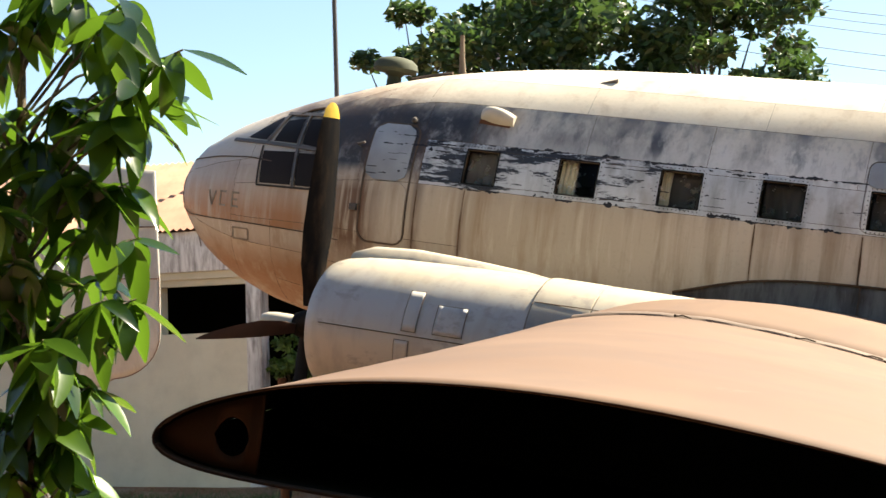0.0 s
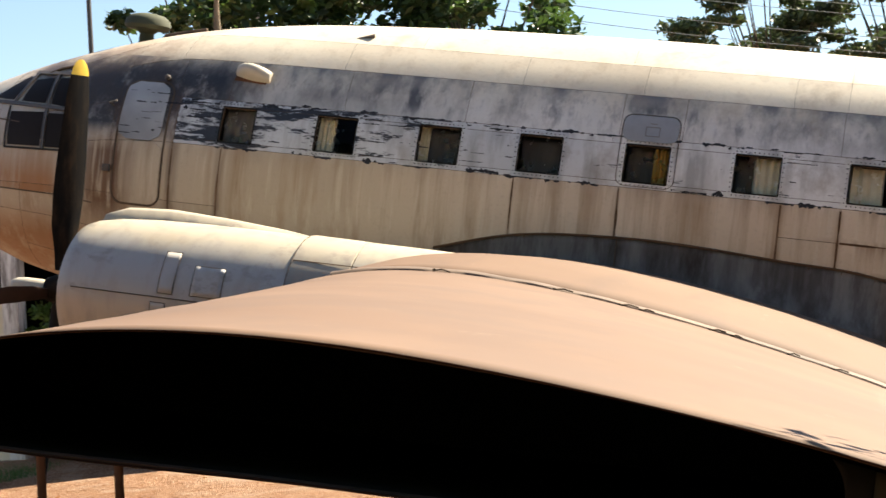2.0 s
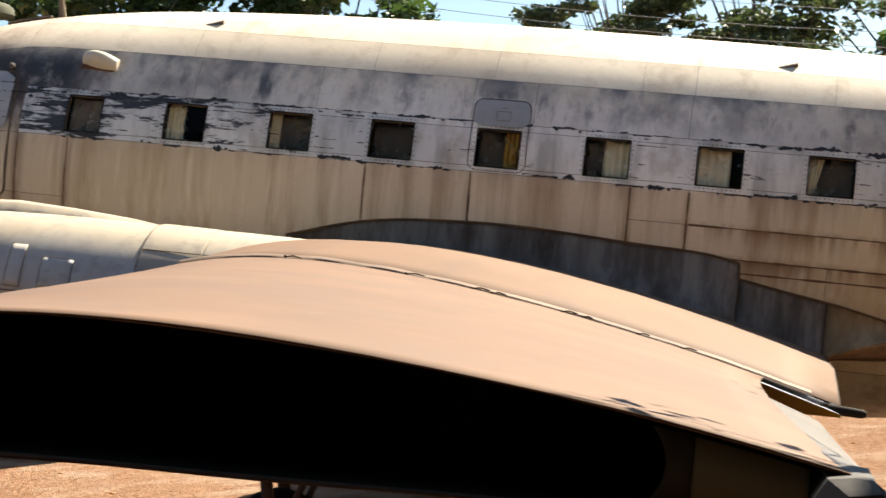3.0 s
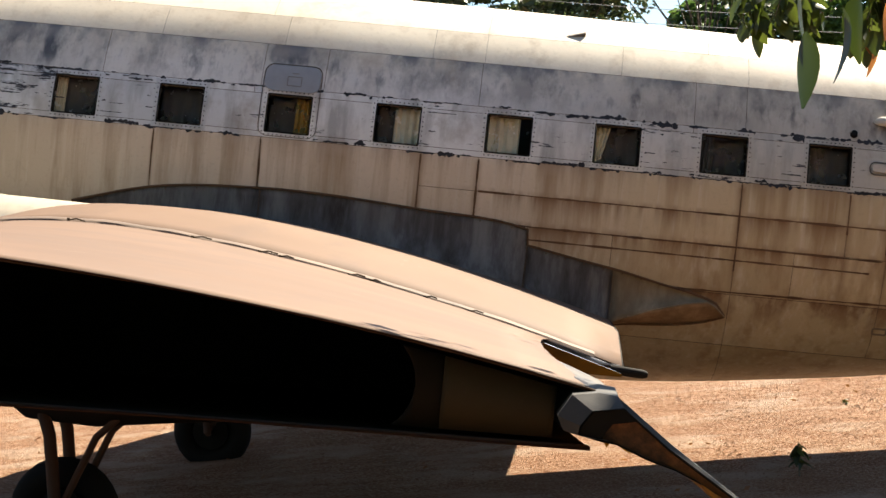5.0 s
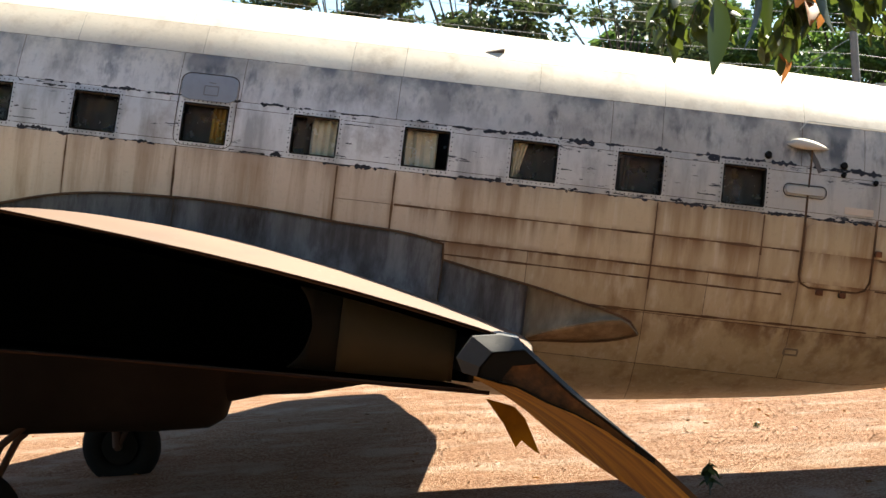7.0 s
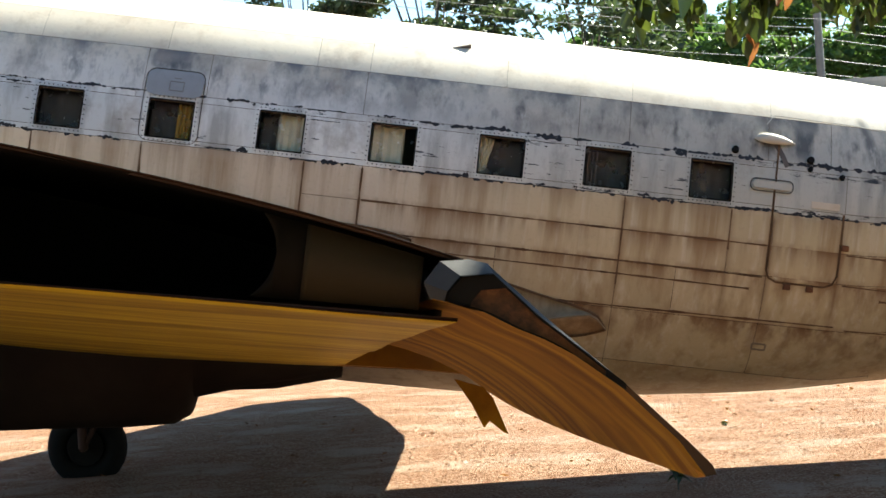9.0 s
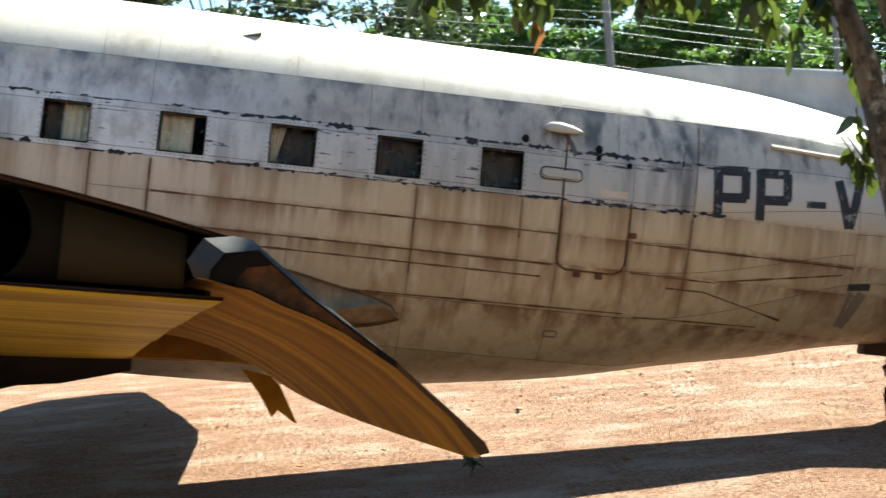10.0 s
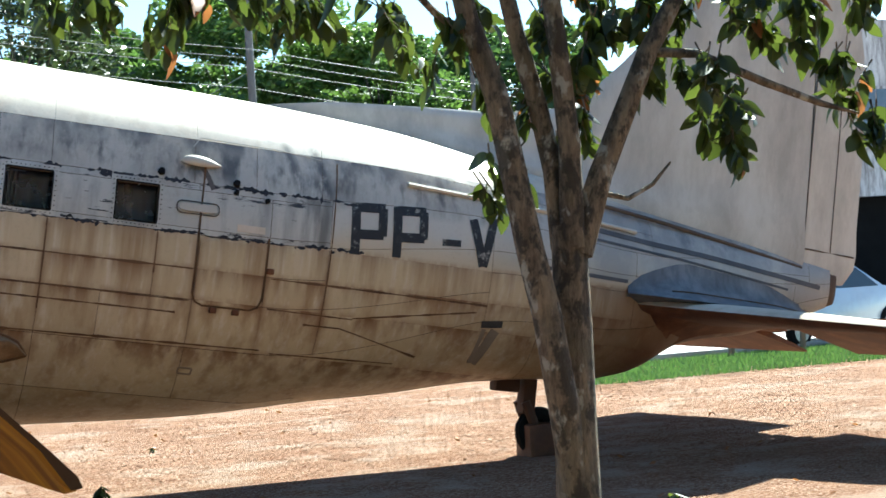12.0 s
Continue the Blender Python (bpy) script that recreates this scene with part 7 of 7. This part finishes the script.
def letters():
    def word(name, strokes, half, mat=LETTER, label="worn black painted letter"):
        bm = bmesh.new()
        for s in strokes:
            stroke(bm, s, half)
        part(name, bm, mat, AIR, label)

    h = 0.043
    for u in (13.63, 14.03):
        w0 = 4.36 + 0.02 * (u > 14)
        word("letter_p", [[(u, w0), (u - 0.01, w0 + 0.45)], [(u - 0.01, w0 + 0.42), (u + 0.27, w0 + 0.44)], [(u + 0.25, w0 + 0.44), (u + 0.25, w0 + 0.19)], [(u, w0 + 0.18), (u + 0.26, w0 + 0.20)]], h)
    word("dash", [[(14.47, 4.57), (14.66, 4.58)]], 0.03)
    word("letter_v", [[(14.78, 4.82), (14.90, 4.40)], [(14.90, 4.40), (15.0, 4.86)]], h)
    word("letter_v", [[(-0.03, 4.06), (0.03, 3.91)], [(0.03, 3.91), (0.09, 4.06)]], 0.011, FAINT, "faded brown painted letter")
    word("letter_c", [[(0.255, 4.06), (0.165, 4.06)], [(0.165, 4.07), (0.165, 3.91)], [(0.165, 3.92), (0.255, 3.92)]], 0.011, FAINT, "faded brown painted letter")
    word("letter_e", [[(0.45, 4.06), (0.35, 4.06)], [(0.35, 4.07), (0.35, 3.91)], [(0.35, 3.92), (0.45, 3.92)], [(0.35, 3.99), (0.43, 3.99)]], 0.011, FAINT, "faded brown painted letter")
    # lost marking on the rear side
    bm = bmesh.new()
    stroke(bm, [(14.98, 3.88), (15.2, 3.90)], 0.03)
    part("mark_bar", bm, BARE, AIR, "short metal step plate")
    bm = bmesh.new()
    stroke(bm, [(15.14, 3.84), (15.02, 3.52)], 0.05)
    stroke(bm, [(15.02, 3.84), (14.98, 3.52)], 0.02)
    part("soot_mark", bm, FAINT, AIR, "dark runs below the step")
    for u, w, du, dw in ((0.38, 3.60, 0.22, 0.11), (12.22, 3.18, 0.12, 0.05)):
        bm = bmesh.new()
        for a, b in (((u, w), (u + du, w)), ((u, w + dw), (u + du, w + dw)), ((u, w), (u, w + dw)), ((u + du, w), (u + du, w + dw))):
            stroke(bm, [a, b], 0.008, 0.012)
        part("stencil_box", bm, FAINT, AIR, "faded stencil mark")


FAINT = plain("faint_soot", (0.25, 0.20, 0.145), 0.85, 0, 10, 0.4)
DIRT = plain("dark_grime", (0.10, 0.085, 0.075), 0.85, 0, 16, 0.4)
letters()


def outline(name, pts, half, mat, parent, off=0.008, thick=0.004, label=""):
    bm = bmesh.new()
    stroke(bm, pts + [pts[0]], half, off, thick)
    return part(name, bm, mat, parent, label)


def build_doors():
    # crew door behind the cockpit
    d = new("crew_door")
    d.parent = AIR
    tagged(d, "pale crew door with rounded corners")
    rounded_patch(2.0, 2.46, 3.76, 4.34, 0.08, 0.006, SKIN, "door_skin", d, "cream lower door")
    rounded_patch(1.97, 2.43, 4.355, 4.91, 0.10, 0.006, CREWDOOR, "door_skin", d, "pale blue-white upper door")
    outline("door_gap", rounded(1.96, 2.475, 3.745, 4.92, 0.12), 0.009, HULL, d, 0.004, 0.006)
    for k, (w, ua, ub, h) in enumerate(((4.82, 2.0, 2.4, 0.008), (4.72, 2.1, 2.42, 0.018), (4.63, 1.98, 2.3, 0.010), (4.55, 2.0, 2.4, 0.010), (4.47, 1.98, 2.42, 0.014), (4.41, 1.98, 2.2, 0.022))):
        broken_line("paint_scab", w, ua, ub, h, 60 + k, 0.75, "flaked dark paint", 0.0195, d)
    bm = bmesh.new()
    p = skin(1.91, 4.06, 0.02)
    box(bm, p.x - 0.045, p.x + 0.03, p.y - 0.02, p.y + 0.02, p.z - 0.03, p.z + 0.035, 0.008)
    part("latch", bm, DIRT, d, "rusty latch")
    bm = bmesh.new()
    tube(bm, [skin(1.86, 4.66, 0.01), skin(1.84, 4.66, 0.06), skin(1.92, 4.68, 0.07)], 0.012, 6)
    part("door_handle", bm, DIRT, d)
    bm = bmesh.new()
    p = skin(2.36, 4.96, 0.03)
    bmesh.ops.create_icosphere(bm, subdivisions=2, radius=0.03, matrix=Matrix.Translation(p))
    part("hinge_knob", bm, DIRT, d)
    # passenger door
    d = new("passenger_door")
    d.parent = AIR
    tagged(d, "grey passenger door outlined by rust")
    bm = bmesh.new()
    stroke(bm, [(12.24, 4.95), (12.22, 4.5), (12.22, 3.87), (12.25, 3.80), (12.32, 3.77), (12.74, 3.77), (12.81, 3.80), (12.84, 3.87), (12.84, 4.40)], 0.0075, 0.004, 0.006)
    part("door_gap", bm, SEAMRUST, d)
    rounded_patch(12.24, 12.82, 3.79, 4.33, 0.08, 0.005, SKIN, "door_skin", d)
    for u, w in ((12.88, 4.12), (12.42, 3.74), (12.62, 3.74)):
        bm = bmesh.new()
        p = skin(u, w, 0.01)
        box(bm, p.x - 0.03, p.x + 0.03, p.y - 0.03, p.y + 0.02, p.z - 0.025, p.z + 0.025, 0.008)
        part("hinge", bm, RUSTY, d, "rusty hinge")
    # handle with rust round it
    rounded_patch(12.03, 12.36, 4.55, 4.615, 0.03, 0.008, SKIN, "handle", d, "pale door handle plate", 0.02)
    outline("handle_rim", rounded(12.01, 12.38, 4.53, 4.635, 0.045), 0.0045, DIRT, d, 0.01, 0.006)
    # emergency exit over window five
    e = new("emergency_exit")
    e.parent = AIR
    tagged(e, "pale emergency exit panel round a window")
    u0, u1 = WIN_U[4] - 0.05, WIN_U[4] + WIN_W[4] + 0.05
    rounded_patch(u0, u1, 4.77, 5.00, 0.07, 0.006, DOORPAINT, "exit_skin", e, "pale painted exit panel")
    outline("exit_gap", rounded(u0 - 0.01, u1 + 0.01, 4.375, 5.01, 0.08), 0.0028, HULL, e, 0.004, 0.006)
    bm = bmesh.new()
    for a, b in (((6.98, 4.82), (7.10, 4.82)), ((6.98, 4.90), (7.10, 4.90)), ((6.98, 4.82), (6.98, 4.90)), ((7.10, 4.82), (7.10, 4.90)), ((7.01, 4.93), (7.07, 4.93))):
        stroke(bm, [a, b], 0.004, 0.018)
    part("exit_latch", bm, FRAMEPALE2, e, "faint latch frame")


FRAMEPALE2 = plain("dull_latch_grey", (0.20, 0.19, 0.185), 0.7, 0, 14, 0.3)
CREWDOOR = plain("chalky_blue_white_paint", (0.30, 0.315, 0.34), 0.6, 0, 7, 0.5)
DOORPAINT = plain("pale_blue_grey_paint", (0.27, 0.28, 0.305), 0.55, 0, 9, 0.22)
build_doors()


def teardrop(name, u, w, L, r, mat, label, squash=0.6):
    bm = bmesh.new()
    rings = []
    for i in range(11):
        s = i / 10
        k = r * math.sin(math.pi * min(1, s**0.7)) ** 0.7 if 0 < i < 10 else 0.004
        c = skin(u + L * s, w - 0.01 * s, 0.01)
        o = skin(u + L * s, w - 0.01 * s, 1.01) - c
        o.normalize()
        up = o.cross(Vector((1, 0, 0))).normalized()
        rings.append([c + o * (k * (1 + math.cos(a)) * 0.6) + up * (k * squash * math.sin(a)) for a in np.linspace(0, math.tau, 13)[:-1]])
    loft(bm, rings)
    return part(name, bm, mat, AIR, label, 60)


def build_fittings():
    # intake scoop over the first window
    bm = bmesh.new()
    rings = []
    for i in range(9):
        s = i / 8
        u = 3.05 + 0.36 * s
        c = skin(u, 5.10 - 0.05 * s, 0.0)
        o = (skin(u, 5.1, 1.0) - skin(u, 5.1, 0)).normalized()
        up = o.cross(Vector((1, 0, 0))).normalized()
        if up.z < 0:
            up = -up
        h = 0.012 + 0.115 * max(0, math.sin(math.pi * min(1, 0.05 + 0.88 * s**0.9))) ** 0.7
        wd = 0.035 + 0.045 * max(0, math.sin(math.pi * (0.12 + 0.78 * s))) ** 0.6
        rings.append([c + o * (h * max(0, math.sin(a))) + up * (wd * math.cos(a)) for a in np.linspace(0, math.pi, 11)] )
    loft(bm, rings, closed=False, caps=False)
    bm.faces.new([bm.verts.new(p) for p in rings[0]])
    bm.faces.new([bm.verts.new(p) for p in rings[-1]])
    part("air_intake", bm, CREAM, AIR, "cream bulged air intake", 50)
    bm = bmesh.new()
    stroke(bm, [(3.05, 5.02), (3.38, 5.0)], 0.02)
    part("intake_stain", bm, RUSTY, AIR, "rust under the intake")
    teardrop("lamp_fairing", 12.02, 4.98, 0.36, 0.055, CREAM, "cream teardrop lamp fairing", 0.9)
    bm = bmesh.new()
    stroke(bm, [(12.22, 4.94), (12.27, 4.86), (12.32, 4.76)], 0.022)
    part("soot_run", bm, DIRT, AIR)
    for u, w, r in ((11.86, 4.86, 0.035), (12.52, 4.84, 0.035), (12.80, 4.72, 0.025), (12.52, 4.76, 0.025)):
        bm = bmesh.new()
        a, b = skin(u, w, 0.0), skin(u, w, 0.035)
        tube(bm, [a, b], [r, r * 0.8], 10)
        part("port_fitting", bm, BLACKISH, AIR, "small black round fitting")
    bm = bmesh.new()
    stroke(bm, [(12.55, 4.46), (12.80, 4.46)], 0.03, 0.006, 0.006)
    part("tan_patch", bm, STABTOP, AIR, "small tan repair plate")
    # little fins on the crown
    for u, w in ((4.06, 5.53), (9.34, 5.52)):
        bm = bmesh.new()
        p = skin(u, w, 0.0)
        a, b, c = p, skin(u + 0.17, w + 0.02, 0.0), skin(u + 0.17, w + 0.022, 0.035)
        d = Vector((0, 0.02, 0.012))
        loft(bm, [[a, b, c], [a + d, b + d, c + d]])
        part("drain_fin", bm, DIRT, AIR, "small brown crown fin")
    # mushroom vent and mast on the crown
    bm = bmesh.new()
    prof = [(5.30, 0.12), (5.39, 0.09), (5.51, 0.085), (5.55, 0.14), (5.555, 0.25), (5.59, 0.275), (5.65, 0.26), (5.695, 0.20), (5.715, 0.10), (5.72, 0.02)]
    loft(bm, [[Vector((1.55 + r * 0.88 * math.cos(a), r * 0.8 * math.sin(a), w - 0.02)) for a in np.linspace(0, math.tau, 21)[:-1]] for w, r in prof])
    part("mushroom_vent", bm, MOSS, AIR, "mossy dark mushroom-shaped roof vent")
    bm = bmesh.new()
    tube(bm, [Vector((2.33, 0, 5.5)), Vector((2.29, 0, 5.75)), Vector((2.26, 0, 5.98))], [0.045, 0.028, 0.022], 8)
    part("antenna_mast", bm, WOODPOST, AIR, "pale stub mast")
    bm = bmesh.new()
    tube(bm, [skin(u, TOP(u) - 0.012, 0.02) for u in np.linspace(1.85, 2.3, 6)], 0.02, 6)
    part("crown_rail", bm, HULL, AIR)
    # cabin crown rail at the rear door
    bm = bmesh.new()
    stroke(bm, [(12.13, 5.12), (12.2, 5.21), (12.9, 5.20), (13.3, 5.16)], 0.004, 0.006)
    part("gutter", bm, CREAM, AIR, "thin rain gutter")


MOSS = plain("mossy_grey_metal", (0.045, 0.05, 0.028), 0.85, 0, 12, 0.5)
build_fittings()


def cockpit():
    c = new("cockpit_window")
    c.parent = AIR
    tagged(c, "dark cockpit glazing in grimy frames")

    def quad(pts, name, mat, off, n=6):
        rows = []
        for j in range(n + 1):
            f = j / n
            a = (pts[0][0] + (pts[3][0] - pts[0][0]) * f, pts[0][1] + (pts[3][1] - pts[0][1]) * f)
            b = (pts[1][0] + (pts[2][0] - pts[1][0]) * f, pts[1][1] + (pts[2][1] - pts[1][1]) * f)
            rows.append([skin(a[0] + (b[0] - a[0]) * i / n, a[1] + (b[1] - a[1]) * i / n, off) for i in range(n + 1)])
        bm = bmesh.new()
        loft(bm, rows, closed=False, caps=False)
        bmesh.ops.recalc_face_normals(bm, faces=bm.faces)
        return part(name, bm, mat, c, "", 60)

    panes = [
        [(0.70, 4.19), (1.11, 4.20), (1.08, 4.535), (0.65, 4.52)],
        [(1.17, 4.20), (1.42, 4.20), (1.40, 4.53), (1.13, 4.53)],
        [(0.74, 4.63), (1.06, 4.625), (1.03, 4.89), (0.80, 4.86)],
        [(1.14, 4.62), (1.36, 4.60), (1.34, 4.90), (1.11, 4.89)],
        [(0.33, 4.645), (0.63, 4.635), (0.73, 4.86), (0.68, 4.90)],
    ]
    for q in panes:
        quad(q, "pane", DARKGLASS, 0.010)
    bm = bmesh.new()
    for s in ([(0.13, 4.61), (0.66, 4.60), (1.42, 4.575)], [(0.66, 4.60), (0.77, 4.93)], [(1.145, 4.18), (1.105, 4.56), (1.07, 4.93)], [(0.72, 4.935), (1.36, 4.935)]):
        stroke(bm, s, 0.016, 0.008, 0.014)
    part("window_frame", bm, FRAMEPALE, c, "grimy glazing bars")
    bm = bmesh.new()
    for s in ([(0.67, 4.165), (1.42, 4.18)], [(0.67, 4.165), (0.62, 4.57)]):
        stroke(bm, s, 0.010, 0.009, 0.008)
    part("window_seal", bm, SOOTSEAL, c, "sooty window seal")
    # soot over the crown of the cockpit
    bm = bmesh.new()
    tube(bm, [skin(0.93, 4.93, 0.015), skin(1.05, 4.99, 0.015), skin(1.2, 5.02, 0.015)], 0.012, 6)
    part("wiper_rail", bm, HULL, c)
    # nose seams
    bm = bmesh.new()
    for s in ([(-0.68, 3.86), (-0.4, 3.79), (0.0, 3.775), (0.6, 3.77), (1.3, 3.757), (1.75, 3.72)], [(-0.55, 4.36), (0.0, 4.42), (0.45, 4.44), (0.8, 4.42)], [(-0.62, 4.0), (-0.6, 3.7), (-0.5, 3.45)]):
        stroke(bm, s, 0.006, 0.006, 0.004)
    part("nose_seam", bm, HULL, AIR, "dark seam on the nose")


SOOTSEAL = plain("sooty_seal", (0.035, 0.026, 0.02), 0.85, 0, 14, 0.4)
FRAMEPALE = plain("dull_frame_paint", (0.085, 0.07, 0.06), 0.5, 0, 14, 0.3)
cockpit()


# rusty seams that stand out on the side: (u, w) runs
def rust_seams():
    runs = [[(2.57, 3.55), (2.57, 4.30)], [(3.06, 3.6), (3.07, 4.34)], [(3.09, 3.62), (5.0, 3.60)], [(5.87, 3.9), (5.87, 4.34)], [(6.82, 3.92), (6.81, 4.34)], [(8.2, 3.88), (8.2, 4.34)],
            [(8.7, 3.84), (8.7, 4.34)], [(10.95, 3.60), (10.95, 4.34)], [(11.87, 4.0), (11.87, 4.34)], [(8.72, 4.07), (12.2, 4.07)], [(9.0, 3.81), (12.2, 3.80)], [(8.9, 3.70), (12.1, 3.69)],
            [(12.9, 4.06), (15.0, 4.05)], [(13.4, 3.70), (13.42, 4.70), (13.44, 5.15)], [(12.9, 3.80), (13.7, 3.79)], [(13.25, 3.70), (13.6, 3.70), (14.4, 3.52)], [(13.7, 3.80), (14.9, 3.98)],
            [(13.0, 3.42), (14.2, 3.44)], [(9.3, 3.40), (12.9, 3.44)]]
    for r in runs:
        bm = bmesh.new()
        pts = dense(r, 0.07)
        rows = []
        for i, (u, w) in enumerate(pts):
            h = 0.004 + 0.014 * abs(noise.noise((u * 5, w * 5, 2)))
            a, b = pts[max(i - 1, 0)], pts[min(i + 1, len(pts) - 1)]
            k = math.hypot(b[0] - a[0], b[1] - a[1]) or 1
            nu, nw = -(b[1] - a[1]) / k * h, (b[0] - a[0]) / k * h
            rows.append([skin(u + nu, w + nw, 0.0068), skin(u - nu, w - nw, 0.0068)])
        loft(bm, rows, closed=False, caps=False)
        part("rusty_seam", bm, SEAMRUST, AIR, "rust-stained seam")


rust_seams()

# ---- loose stones and litter on the earth ----
def scatter_stones():
    rng = np.random.default_rng(31)
    n = 16000
    x = rng.uniform(5.5, 24, n)
    y = rng.uniform(-3.0, 9.0, n)
    s = 0.005 + 0.014 * rng.random(n) ** 3
    shape = np.array([(1, 0, 0), (-0.5, 0.87, 0), (-0.5, -0.87, 0), (0.1, 0.1, 0.75)])
    a = rng.uniform(0, math.tau, n)
    ca, sa = np.cos(a)[:, None], np.sin(a)[:, None]
    px = shape[None, :, 0] * ca - shape[None, :, 1] * sa
    py = shape[None, :, 0] * sa + shape[None, :, 1] * ca
    v = np.stack([x[:, None] + px * s[:, None], y[:, None] + py * s[:, None] * rng.uniform(0.6, 1, n)[:, None], np.array([ground_z(p, q) for p, q in zip(x, y)])[:, None] - 0.002 + np.repeat(shape[None, :, 2], n, 0) * s[:, None] * 1.2], 2).reshape(-1, 3)
    f = (np.arange(n)[:, None, None] * 4 + np.array([(0, 1, 3), (1, 2, 3), (2, 0, 3)])[None]).reshape(-1, 3)
    ob = from_arrays("gravel", v, f, STONE, None, "", 0)
    tagged(ob, "scattered small clods and stones on the earth", "gravel", kind="stuff")
    n = 420
    x, y = rng.uniform(-4, 20, n), rng.uniform(-6, 9, n)
    L = rng.uniform(0.02, 0.05, n)
    a = rng.uniform(0, math.tau, n)
    d = np.stack([np.cos(a), np.sin(a), np.zeros(n)], 1) * L[:, None]
    e = np.stack([-np.sin(a), np.cos(a), np.zeros(n)], 1) * L[:, None] * 0.4
    c = np.stack([x, y, [ground_z(p, q) + 0.012 for p, q in zip(x, y)]], 1)
    up = np.stack([np.zeros(n), np.zeros(n), rng.uniform(0.005, 0.03, n)], 1)
    v = np.stack([c - d, c + e + up, c + d + up, c - e], 1).reshape(-1, 3)
    f = np.arange(4 * n).reshape(-1, 4)
    ob = from_arrays("leaf_litter", v, f, LEAFDRY, None, "", 0)
    tagged(ob, "dry brown fallen leaves on the earth", "leaf litter", kind="stuff")


STONE = plain("reddish_stone", (0.27, 0.145, 0.08), 0.95, 0, 30, 0.4)
scatter_stones()


def seedling(x, y, h, seed, size=1.0):
    rnd = random.Random(seed)
    t = empty("seedling", pose(x, y, ground_z(x, y)), "small green seedling growing from the earth", "plant", "seedlings")
    bm = bmesh.new()
    tube(bm, [(0, 0, -0.05), (0.01, 0, h * 0.6), (0.02, 0.01, h)], [0.008, 0.006, 0.003], 5)
    part("stem", bm, BARK, t)
    for i in range(14):
        put_leaf(t, LEAF_B, Vector((0.01, 0, h * (0.35 + 0.65 * i / 14))), i * 137.5, rnd.uniform(-10, 40), rnd.uniform(-20, 20), size * rnd.uniform(0.7, 1.15), rnd)


seedling(12.28, -1.22, 0.30, 1)
seedling(15.9, -4.6, 0.16, 2)
seedling(13.54, 3.95, 0.07, 3, 0.4)
